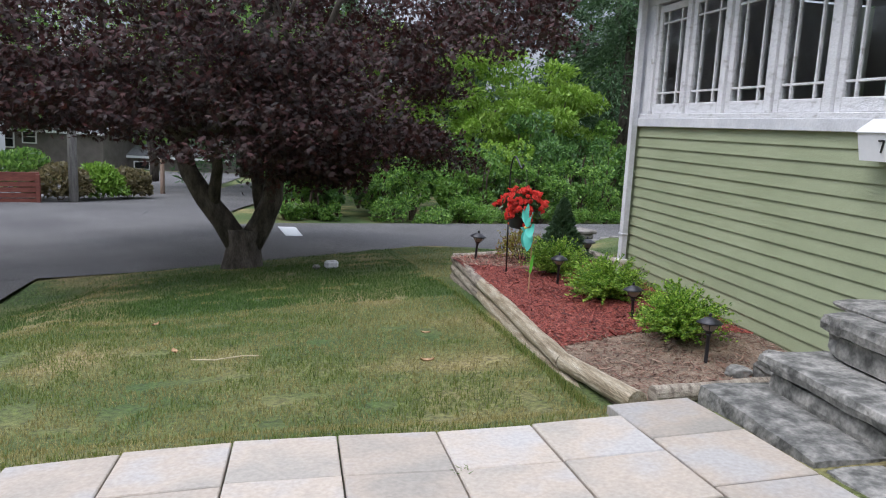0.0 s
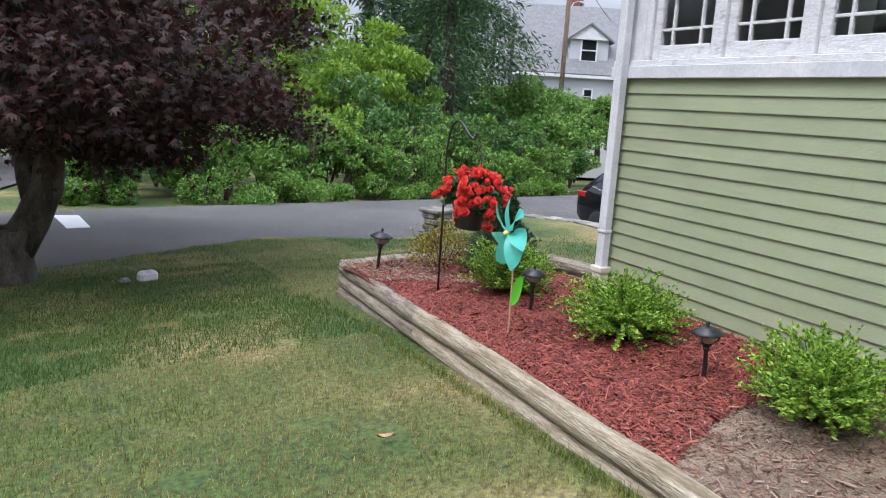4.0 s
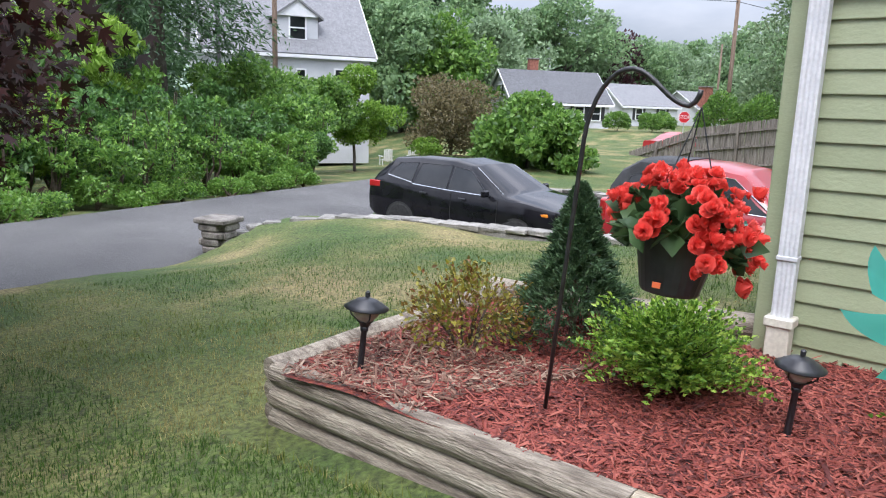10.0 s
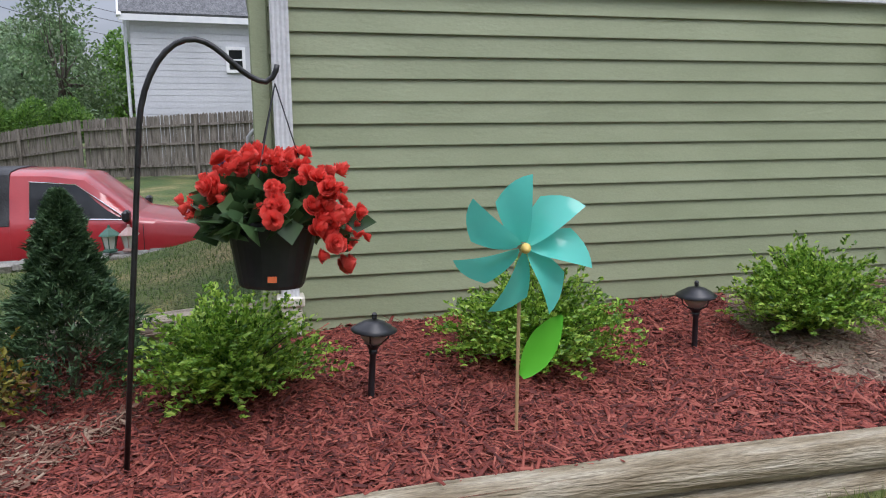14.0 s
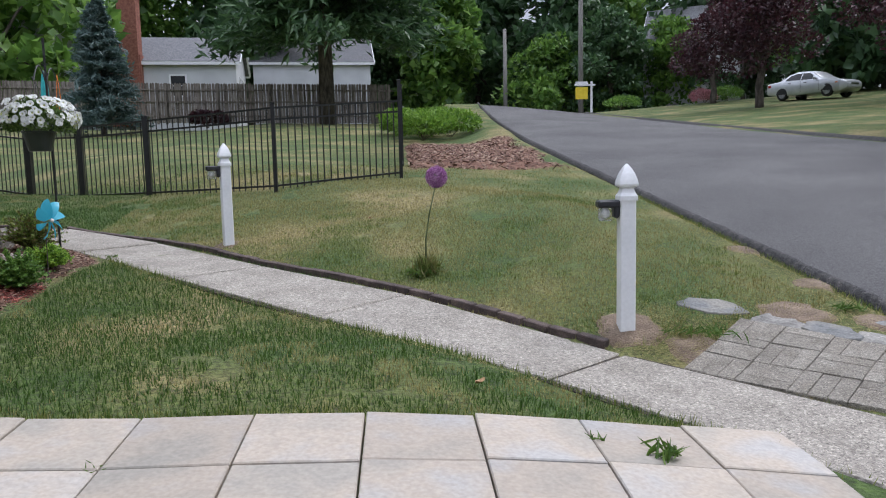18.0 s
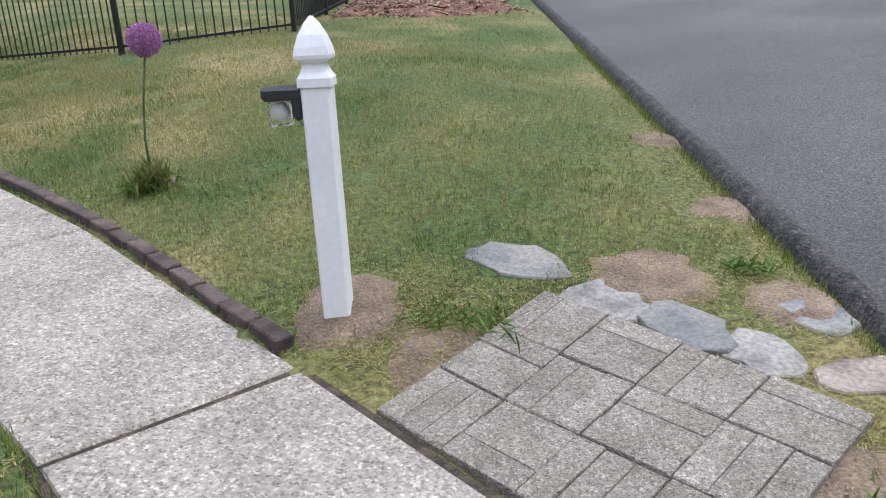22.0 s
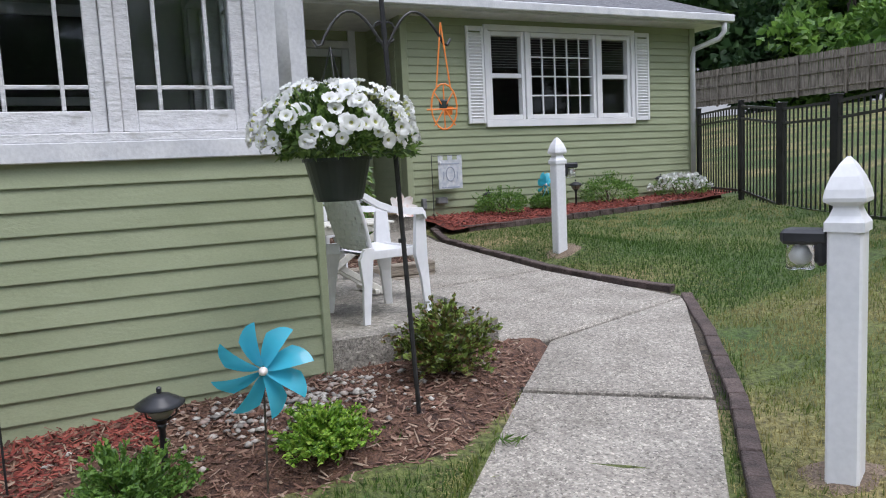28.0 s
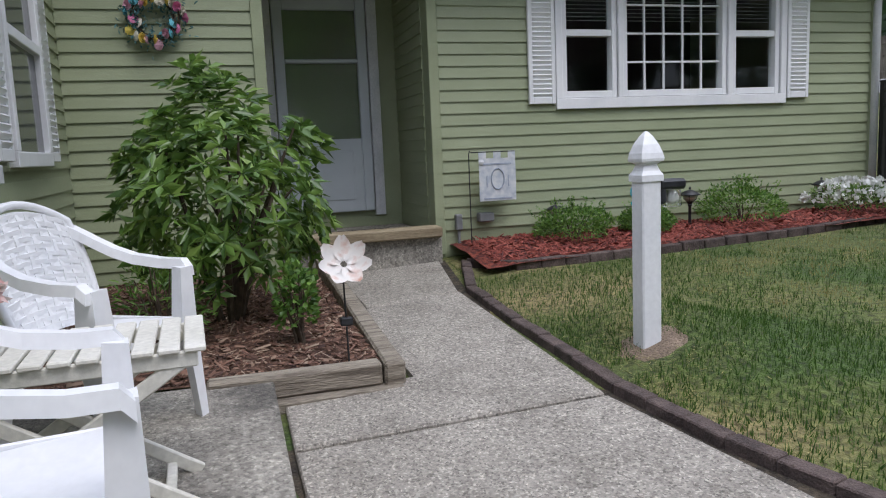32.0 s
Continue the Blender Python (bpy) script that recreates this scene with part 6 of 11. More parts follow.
# pinwheels
def pinwheel(m, n, r, height, colors, label, hub_col, stick_mat, leaf=None, turn=0, stick=0.006):
    """A toy wind wheel on a stick; its face looks along local -y."""
    t = thing("pinwheel", m, label, "pinwheel", "garden pinwheels")
    part("stick", Geo().tube([(0, 0.012, -0.05), (0, 0.012, height + 0.02)], stick, 8), stick_mat, t)
    for k in range(n):
        a = radians(turn) + 2 * math.pi * k / n
        g = Geo()
        rows, cols = 8, 5
        for i in range(rows + 1):
            u = i / rows
            w = r * (0.10 + 0.56 * u ** 0.7) * (7 / n) ** 1.5
            for j in range(cols + 1):
                v = j / cols
                rr = r * (0.08 + u * (0.68 + 0.16 * math.sin(math.pi * (0.1 + 0.7 * v)) + 0.14 * v))
                x = 0.16 * r * u * u + w * (v - 0.42)
                y = -0.012 - 0.34 * r * (v ** 1.6) * (0.35 + 0.65 * math.sin(math.pi * (0.15 + 0.75 * u)))
                g.v.append((x * math.cos(a) + rr * math.sin(a), y, height + rr * math.cos(a) - x * math.sin(a)))
        for i in range(rows):
            for j in range(cols):
                q = i * (cols + 1) + j
                g.f.append((q, q + 1, q + cols + 2, q + cols + 1))
        part("blade", g, colors[k % len(colors)], t, smooth=True)
    part("hub", Geo().lathe([(0.0, -0.018), (0.012, -0.014), (0.017, 0.0), (0.012, 0.013), (0.0, 0.016)], 14, pose(0, -0.055 * r / 0.2, height, 90, 0, 0)), hub_col, t, smooth=True)
    if leaf:
        g = Geo()
        for i in range(9):
            u = i / 8
            w = 0.05 * math.sin(math.pi * (0.05 + 0.93 * u)) ** 0.8
            for j in range(3):
                g.v.append((0.012 + 0.13 * u + (j - 1) * w * 0.75, 0.005 + 0.012 * (1 - abs(j - 1)), height * 0.28 + 0.20 * u - (j - 1) * w * 0.8))
        for i in range(8):
            for j in range(2):
                q = i * 3 + j
                g.f.append((q, q + 1, q + 4, q + 3))
        part("leaf", g, leaf, t, "flat bright green plastic leaf", smooth=True)
    return t


TEAL = leaf_mat("teal_film", [(0.10, 0.60, 0.50), (0.13, 0.66, 0.56), (0.16, 0.70, 0.60)], 0.18, 0.4)
SKYBLUE = leaf_mat("sky_blue_film", [(0.05, 0.46, 0.64), (0.09, 0.56, 0.72)], 0.2, 0.4)
YELLOWHUB = mat("wooden_hub", [(0.62, 0.42, 0.08), (0.72, 0.52, 0.14)], 0.5, 8, 3)
STICK = mat("wooden_stick", [(0.42, 0.27, 0.13), (0.52, 0.36, 0.2)], 0.7, 12, 5, stretch=(1, 1, 0.2))
LIME = mat("lime_plastic", [(0.08, 0.42, 0.02), (0.12, 0.52, 0.04)], 0.35, 3, 3)
DARKSTICK = mat("dark_stick", [(0.05, 0.04, 0.03), (0.09, 0.07, 0.05)], 0.7, 12, 4)
pinwheel(pose(2.84, 5.755, -0.18, 0, 0.5, -95), 7, 0.2, 0.60, [TEAL], "large teal plastic flower pinwheel on a wooden stick", YELLOWHUB, STICK, LIME, turn=-24)
WHITEHUB = mat("white_hub", [(0.6, 0.5, 0.45), (0.75, 0.7, 0.66)], 0.5, 8, 3)
pinwheel(pose(3.19, -1.66, 0.15, 0, 2, -102), 8, 0.165, 0.46, [SKYBLUE], "sky blue plastic pinwheel on a thin stick", WHITEHUB, DARKSTICK, turn=12, stick=0.004)
pinwheel(pose(8.85, -6.68, ground(8.85, -6.68) + 0.08, 0, 0, -70), 8, 0.16, 0.36, [SKYBLUE], "sky blue plastic pinwheel before the window", WHITEHUB, DARKSTICK, turn=5, stick=0.004)


# ---- front bed, patio, posts ----
for x, y, r, h, n, sd in ((3.35, -0.25, 0.34, 0.32, 330, 11), (3.21, -1.19, 0.23, 0.26, 190, 12), (3.31, -1.91, 0.21, 0.19, 170, 13), (3.38, 0.62, 0.33, 0.32, 300, 14)):
    spray_bush(x, y, low_bed_z(x, y), r, h, BUSHLEAF if sd != 12 else GREENLEAF, "low bright green bush in the bed by the porch", sd, n, 40, "porch bed bushes")
OLIVELEAF = leaf_mat("olive_leaves", [(0.05, 0.07, 0.02), (0.12, 0.18, 0.035), (0.16, 0.085, 0.04), (0.20, 0.28, 0.05), (0.26, 0.36, 0.075)])
spray_bush(3.82, -2.71, low_bed_z(3.82, -2.71), 0.29, 0.35, OLIVELEAF, "loose shrub with fresh green and reddish leaves beside the patio", 15, 170, 26, "", 0.036)

# garden flag: hemmed cloth with a picture of flowers and puppies
FLAGY, FLAGX = -0.793, 3.605
flag = thing("garden_flag", pose(FLAGX, FLAGY, low_bed_z(FLAGX, FLAGY), 0, 0, 90 + 3), "small garden flag printed with puppies and flowers on an iron stand", "flag")
part("pole", Geo().tube([(0, 0, -0.05), (0, 0, 0.93), (0.012, 0, 0.95), (0.0, 0, 0.97), (-0.012, 0, 0.95), (0, 0, 0.93), (0.2, 0, 0.93), (0.4, 0, 0.93), (0.415, 0, 0.945), (0.425, 0, 0.925), (0.41, 0, 0.915)], 0.0045, 6), BLACKMETAL, flag)
CLOTH = mat("flag_cloth", [(0.55, 0.62, 0.72), (0.66, 0.70, 0.76)], 0.8, 6, 5, 0.1, 90)
g = Geo()
for i in range(7):
    for j in range(9):
        u, v = i / 6, j / 8
        g.v.append((0.03 + 0.30 * u, 0.006 * math.sin(u * 5 + v * 3), 0.925 - 0.46 * v))
for i in range(6):
    for j in range(8):
        q = i * 9 + j
        g.f.append((q, q + 1, q + 10, q + 9))
cloth = part("cloth", g, CLOTH, flag, smooth=True)


def blot(parent, x, z, w, h, col, side=-1, n=9, seed=0, name="print"):
    """A flat printed patch on the cloth."""
    rng = random.Random(seed)
    m = mat("print_ink", [col, tuple(min(1, c * 1.35) for c in col)], 0.8, 40, 4)
    for s in (-1, 1):
        gg = Geo()
        ring = []
        for i in range(n):
            a = 2 * math.pi * i / n
            k = 1 + 0.18 * rng.uniform(-1, 1)
            ring.append((x + w * math.cos(a) * k, s * (0.0095 + 0.0006 * (seed % 7)), z + h * math.sin(a) * k))
        gg.add(ring, [tuple(range(n))])
        part(name, gg, m, parent)


inks = [(0.06, 0.70, 0.045, 0.04, (0.75, 0.25, 0.05)), (0.09, 0.84, 0.05, 0.045, (0.80, 0.45, 0.05)), (0.27, 0.83, 0.045, 0.045, (0.75, 0.16, 0.25)), (0.31, 0.74, 0.035, 0.03, (0.70, 0.25, 0.35)),
        (0.20, 0.75, 0.055, 0.06, (0.33, 0.13, 0.05)), (0.20, 0.765, 0.02, 0.035, (0.75, 0.65, 0.5)), (0.14, 0.61, 0.05, 0.06, (0.05, 0.04, 0.035)), (0.15, 0.545, 0.055, 0.045, (0.10, 0.08, 0.07)), (0.15, 0.6, 0.018, 0.025, (0.6, 0.4, 0.2)),
        (0.27, 0.60, 0.045, 0.04, (0.25, 0.33, 0.65)), (0.29, 0.53, 0.04, 0.05, (0.18, 0.35, 0.30)), (0.07, 0.63, 0.03, 0.03, (0.12, 0.3, 0.5)), (0.065, 0.53, 0.04, 0.045, (0.75, 0.15, 0.30)), (0.1, 0.74, 0.03, 0.03, (0.16, 0.4, 0.6)), (0.22, 0.50, 0.04, 0.02, (0.5, 0.5, 0.5))]
for k, (x, z, w, h, col) in enumerate(inks):
    blot(flag, x, z, w, h, col, seed=k)

# double hook with a petunia basket and an orange ornament
H2 = (3.405, -2.375)
z0 = low_bed_z(*H2)
hook2 = thing("plant_hook", pose(H2[0], H2[1], z0, -2.6, -0.8, 0), "tall black iron post with two curled arms", "plant hook")
part("pole", Geo().tube([(0, 0, -0.05), (0, 0, 1.0), (0, 0, 1.95)], 0.011, 8), BLACKMETAL, hook2)
for s in (-1, 1):
    a = Vector((-0.08, 1, 0)).normalized() * -s
    pts = [(a * (0.26 * u) + Vector((0, 0, 1.5 + 0.19 * math.sin(math.pi * min(1.0, 0.08 + u * 0.78)) + 0.02 * u))) for u in [i / 10 for i in range(11)]]
    e = pts[-1]
    pts += [e + a * 0.015 + Vector((0, 0, -0.03)), e + a * 0.035 + Vector((0, 0, -0.035)), e + a * 0.05 + Vector((0, 0, -0.01))]
    part("arm", Geo().tube(pts, 0.006, 7), BLACKMETAL, hook2, smooth=True)
    part("curl", Geo().tube([a * (0.02 + 0.03 * math.cos(q)) + Vector((0, 0, 1.62 + 0.04 * math.sin(q))) for q in [i * 0.5 for i in range(12)]], 0.004, 6), BLACKMETAL, hook2)
ax = Vector((-0.08, 1, 0)).normalized()
BX, BY = 3.37, -2.066
DARKPOT = mat("green_black_pot", [(0.02, 0.028, 0.026), (0.035, 0.045, 0.04)], 0.4, 6, 3)
BASK_Z = 1.19
pet = hanging_basket(pose(BX, BY, BASK_Z, 0, 0, 30), 0.135, 0.17, DARKPOT, "dark hanging basket of white petunias", 0.6)
PETALWHITE = leaf_mat("petunia_petals", [(0.68, 0.70, 0.66), (0.78, 0.79, 0.76), (0.84, 0.85, 0.83)], 0.6, 0.3)
YELLOWTHROAT = mat("petunia_throat", [(0.45, 0.48, 0.12), (0.6, 0.62, 0.25)], 0.7, 9, 3)
PETLEAF = leaf_mat("petunia_leaves", [(0.04, 0.08, 0.02), (0.09, 0.17, 0.035), (0.2, 0.31, 0.07)], 0.5, 0.35)
rng = np.random.default_rng(9)
p, d = lump_points(2600, (0.30, 0.30, 0.2), rng, 0.55, 9, floor=-0.4)
p[:, 2] += 0.24
part("foliage", leaf_mesh("foliage", p, d, 0.042, 0.018, PETLEAF, rng, 0.15, 0.6), None, pet)


def trumpet(seed):
    rr = random.Random(seed)
    g = Geo()
    n = 20
    for k, (r, z) in enumerate(((0.003, -0.03), (0.009, -0.007), (0.022, 0.003), (0.035, 0.002))):
        for i in range(n):
            a = 2 * math.pi * i / n
            w = 1 + (0.11 * math.sqrt(abs(math.cos(2.5 * a))) - 0.08 + rr.uniform(-0.03, 0.03) if k == 3 else 0)
            g.v.append((r * w * math.cos(a), r * w * math.sin(a), z + (0.005 * math.sin(10 * a + 1) if k == 3 else 0)))
    for k in range(3):
        for i in range(n):
            a, b = k * n + i, k * n + (i + 1) % n
            g.f.append((a, b, b + n, a + n))
    return g


white_me = [trumpet(s).mesh("bloom", PETALWHITE) for s in range(3)]
for me in white_me:
    me.materials.append(YELLOWTHROAT)
    for f in me.polygons:
        f.use_smooth = True
        f.material_index = 1 if f.index < 20 else 0
random.seed(11)
for k in range(240):
    z = rnd(-0.12, 1.0)
    a = rnd(0, 2 * math.pi)
    r = math.sqrt(max(0, 1 - z * z))
    dv = Vector((r * math.cos(a), r * math.sin(a), z))
    pt = Vector((dv.x * 0.325, dv.y * 0.325, 0.25 + dv.z * 0.21)) * rnd(0.92, 1.06)
    ob = part("bloom", white_me[k % 3], None, pet)
    s = rnd(0.6, 0.95)
    ob.matrix_local = Matrix.Translation(pt) @ (dv + Vector((rnd(-0.4, 0.4), rnd(-0.4, 0.4), rnd(-0.2, 0.3)))).to_track_quat("Z", "Y").to_matrix().to_4x4() @ Matrix.Diagonal((s, s, s, 1))
ORANGE = mat("orange_wire", [(0.75, 0.20, 0.03), (0.85, 0.28, 0.06)], 0.4, 12, 3)
orn = thing("wire_ornament", pose(3.40, -2.565, 1.448, 0, 0, 72), "orange wire bicycle ornament hung by a chain", "ornament")
ring = lambda c, r, n=18: [(c[0] + r * math.cos(2 * math.pi * i / n), c[1], c[2] + r * math.sin(2 * math.pi * i / n)) for i in range(n + 1)]
part("wheel", Geo().tube([(x, y, 0.11 + (z - 0.11) * 1.75) for x, y, z in ring((0, 0, 0.11), 0.055)], 0.004, 6), ORANGE, orn)
part("spoke", Geo().tube([(-0.055, 0, 0.10), (0.075, 0, 0.10)], 0.004, 6), ORANGE, orn)
part("spoke", Geo().tube([(0, 0, 0.015), (0, 0, 0.2)], 0.003, 6), ORANGE, orn)
part("spoke", Geo().tube([(-0.04, 0, 0.17), (0.045, 0, 0.03)], 0.003, 6), ORANGE, orn)
part("spoke", Geo().tube([(0.04, 0, 0.17), (-0.045, 0, 0.03)], 0.003, 6), ORANGE, orn)
part("jar", Geo().lathe([(0.014, 0.10), (0.02, 0.105), (0.021, 0.135), (0.016, 0.142)], 12, pose(0.0, -0.015, 0)), DARKPOT, orn, "small dark glass jar")
part("basket", Geo().lathe([(0.016, 0.075), (0.022, 0.11)], 10, pose(-0.02, -0.02, 0)), ORANGE, orn)
for s in (-1, 1):
    part("chain", Geo().tube([(s * 0.03, 0, 0.19), (0, 0, 0.46)], 0.0035, 6), ORANGE, orn)

# white posts with lamps
POSTWHITE = mat("post_vinyl", [(0.72, 0.73, 0.75), (0.80, 0.80, 0.81)], 0.35, 2.5, 6, 0.04, 40)
JAR = glass_mat("jar_glass", (0.95, 0.96, 0.95), 0.12)
BULB = mat("frosted_bulb", [(0.72, 0.72, 0.7), (0.8, 0.8, 0.78)], 0.4, 5, 3)


def lamp_post(x, y, z, h, rz, label, lean=(0, 0)):
    t = thing("lamp_post", pose(x, y, z, lean[0], lean[1], rz), label, "lamp post", "white lamp posts")
    w = 0.104
    sh = h - 0.235
    g = Geo()
    c = 0.008
    ringp = [(-w / 2 + c, -w / 2), (w / 2 - c, -w / 2), (w / 2, -w / 2 + c), (w / 2, w / 2 - c), (w / 2 - c, w / 2), (-w / 2 + c, w / 2), (-w / 2, w / 2 - c), (-w / 2, -w / 2 + c)]
    g.prism(ringp, -0.1, sh)
    part("shaft", g, POSTWHITE, t)
    g = Geo()
    prof = [(w * 0.57, 0), (w * 0.57, 0.03), (w * 0.45, 0.05), (w * 0.36, 0.075), (w * 0.36, 0.082), (w * 0.58, 0.096), (w * 0.60, 0.108), (w * 0.55, 0.135), (w * 0.42, 0.175), (w * 0.22, 0.215), (w * 0.05, 0.238)]
    ring = [(math.cos(a), math.sin(a)) for a in [math.pi / 4 + math.pi / 2 * k for k in range(4)]]
    n = 4
    for r, zz in prof:
        for cx, cy in ring:
            g.v.append((cx * r * 1.41, cy * r * 1.41, sh + zz))
    for i in range(len(prof) - 1):
        for k in range(n):
            a, b = i * n + k, i * n + (k + 1) % n
            g.f.append((a, b, b + n, a + n))
    g.f += [tuple(range(n))[::-1], tuple(range((len(prof) - 1) * n, len(prof) * n))]
    part("finial", g, POSTWHITE, t, "white pointed post cap")
    lamp = part("lamp_arm", Geo().box((-w / 2 - 0.07, 0, sh - 0.02), (0.15, 0.10, 0.05), ch=0.012).box((-w / 2 - 0.02, 0, sh - 0.055), (0.04, 0.09, 0.12), ch=0.014), BLACKPLASTIC, t, "black plastic lamp bracket")
    jar = part("jar", Geo().lathe([(0.043, sh - 0.155), (0.047, sh - 0.15), (0.044, sh - 0.14), (0.047, sh - 0.13), (0.044, sh - 0.12), (0.047, sh - 0.11), (0.044, sh - 0.10), (0.043, sh - 0.075)], 20, pose(-w / 2 - 0.09, 0, 0.025)), JAR, lamp, "ribbed clear glass jar", smooth=True)
    part("bulb", Geo().lathe([(0.008, sh - 0.142), (0.022, sh - 0.13), (0.026, sh - 0.11), (0.012, sh - 0.08)], 14, pose(-w / 2 - 0.09, 0, 0.025)), BULB, lamp, "white bulb", smooth=True)
    return t


lamp_post(-1.215, -0.17, -0.105, 1.07, 178, "white vinyl lamp post with pointed cap beside the walk")
lamp_post(2.098, -3.352, 0.232, 1.04, 204, "white vinyl lamp post with pointed cap in the lawn")
lamp_post(6.15, -5.045, 0.5, 1.01, 90, "white vinyl lamp post with pointed cap near the entry")

# allium
ALX, ALY = 0.061, -1.679
allium = thing("allium", pose(ALX, ALY, ground(ALX, ALY)), "tall allium with one round purple flower head", "flower")
STEM = mat("flower_stem", [(0.05, 0.08, 0.03), (0.10, 0.13, 0.05)], 0.6, 9, 4)
stem = [(0, 0, 0), (-0.005, 0.01, 0.3), (-0.04, 0.025, 0.52), (-0.095, 0.045, 0.75)]
part("stem", Geo().tube([Vector(q) for q in stem], [0.008, 0.0065, 0.006, 0.005], 7), STEM, allium, smooth=True)
PURPLE = leaf_mat("allium_florets", [(0.28, 0.09, 0.28), (0.46, 0.19, 0.44), (0.62, 0.36, 0.58)], 0.6, 0.3)
rng = np.random.default_rng(21)
d = unit(rng.normal(0, 1, (2600, 3)))
p = d * (0.088 * rng.uniform(0.75, 1.05, (2600, 1))) + np.array([-0.105, 0.05, 0.83])
part("flower_head", leaf_mesh("flower_head", p, d, 0.022, 0.006, PURPLE, rng, 0.1, 0.8), None, allium)
p = np.stack([rng.normal(0, 0.05, 160), rng.normal(0, 0.05, 160), rng.uniform(0.02, 0.1, 160)], 1)
part("leaves", leaf_mesh("leaves", p, np.array([0, 0, 1.0]) + 0 * p, 0.2, 0.012, GRASS, rng, 0.1, 0.5), None, allium)

# plastic chairs
CHAIRWHITE = mat("white_resin", [(0.74, 0.75, 0.77), (0.82, 0.82, 0.83)], 0.35, 4, 5, 0.03, 30)


def resin_chair(label):
    """A stacking resin armchair: moulded seat, woven-look back, curved arms, four splayed legs. It faces -y."""
    t = thing("resin_chair", pose(0, 0, 0), label, "chair", "patio chairs")
    g = Geo()
    n = 8
    for i in range(n + 1):
        for j in range(n + 1):
            u, v = i / n - 0.5, j / n
            x = u * (0.44 + 0.05 * (1 - v))
            y = -0.24 + 0.44 * v
            z = 0.405 - 0.018 * math.cos(u * math.pi) * math.sin(math.pi * v) - 0.02 * v + (-0.02 * ramp(0.12, 0.0, v))
            g.v.append((x, y, z))
    for i in range(n):
        for j in range(n):
            q = i * (n + 1) + j
            g.f.append((q, q + n + 1, q + n + 2, q + 1))
    m = len(g.v)
    g.v += [(x, y, z - 0.012) for x, y, z in g.v[:m]]
    g.f += [tuple(i + m for i in f[::-1]) for f in g.f]
    part("seat", g, CHAIRWHITE, t, smooth=True)
    part("apron", Geo().box((0, -0.235, 0.378), (0.46, 0.012, 0.05), ch=0.004).box((-0.235, -0.02, 0.378), (0.012, 0.42, 0.05), ch=0.004).box((0.235, -0.02, 0.378), (0.012, 0.42, 0.05), ch=0.004), CHAIRWHITE, t)
    # back: rim and lattice
    def back(u, v):
        w = 0.20 + 0.03 * math.sin(math.pi * v * 0.9)
        return Vector((u * w, 0.215 + 0.15 * v - 0.05 * (u * u), 0.39 + 0.46 * v - 0.06 * u * u * v))
    rim = [back(-1, v / 10) for v in range(11)] + [back(-1 + 2 * k / 10, 1.0) + Vector((0, 0, 0.02 * math.sin(math.pi * k / 10))) for k in range(1, 10)] + [back(1, 1 - v / 10) for v in range(11)]
    part("back_rim", Geo().tube(rim, 0.016, 8), CHAIRWHITE, t, smooth=True)
    g = Geo()
    for off in (0.004, -0.004):
        for i in range(9):
            for j in range(9):
                g.v.append(tuple(back(-1 + i / 4, 0.02 + 0.97 * j / 8) + Vector((0, off, 0))))
    for i in range(8):
        for j in range(8):
            q = i * 9 + j
            g.f += [(q, q + 1, q + 10, q + 9), (q + 81, q + 90, q + 91, q + 82)]
    part("back_panel", g, CHAIRWHITE, t, smooth=True)
    for k in range(15):
        v = 0.06 + 0.9 * k / 14
        part("back_strip", Geo().tube([back(-1 + 2 * i / 8, v) + Vector((0, 0.004 * (-1) ** (i + k), 0)) for i in range(9)], 0.012, 4, False), CHAIRWHITE, t)
    for k in range(11):
        u = -0.9 + 1.8 * k / 10
        part("back_strip", Geo().tube([back(u, 0.02 + 0.96 * i / 8) + Vector((0, -0.004 * (-1) ** (i + k), 0)) for i in range(9)], 0.011, 4, False), CHAIRWHITE, t)
    for s in (-1, 1):
        arm = [back(s * 1.0, 0.92), Vector((s * 0.238, 0.262, 0.732)), Vector((s * 0.252, 0.205, 0.702)), Vector((s * 0.266, 0.12, 0.664)), Vector((s * 0.275, 0.02, 0.635)), Vector((s * 0.28, -0.12, 0.618)), Vector((s * 0.278, -0.235, 0.615)), Vector((s * 0.272, -0.268, 0.585))]
        g = Geo()
        for q in arm:
            i = len(g.v)
            g.v += [(q.x - 0.028, q.y, q.z - 0.026), (q.x + 0.028, q.y, q.z - 0.026), (q.x + 0.022, q.y, q.z + 0.012), (q.x - 0.022, q.y, q.z + 0.012)]
        for k in range(len(arm) - 1):
            for e in range(4):
                a, b = k * 4 + e, k * 4 + (e + 1) % 4
                g.f.append((a, b, b + 4, a + 4))
        g.f += [(0, 3, 2, 1), tuple(range(len(g.v) - 4, len(g.v)))]
        part("armrest", g, CHAIRWHITE, t, smooth=False)
        for y0, y1, top in ((-0.262, -0.285, 0.60), (0.2, 0.27, 0.42)):
            g = Geo()
            for z, yy, xx, w in ((0.0, y1, s * 0.265, 0.034), (0.22, (y0 + y1) / 2, s * 0.262, 0.05), (0.36, y0 * 0.8 + y1 * 0.2, s * 0.262, 0.085), (top, y0, s * 0.262, 0.06)):
                g.v += [(xx - s * w, yy - 0.014, z), (xx + s * 0.012, yy - 0.014, z), (xx + s * 0.012, yy + w * 1.1, z), (xx - s * w * 0.3, yy + w * 1.1, z)]
            for k in range(3):
                for e in range(4):
                    a, b = k * 4 + e, k * 4 + (e + 1) % 4
                    g.f.append((a, b, b + 4, a + 4))
            g.f += [(0, 1, 2, 3), (15, 14, 13, 12)]
            part("leg", g, CHAIRWHITE, t)
    return t


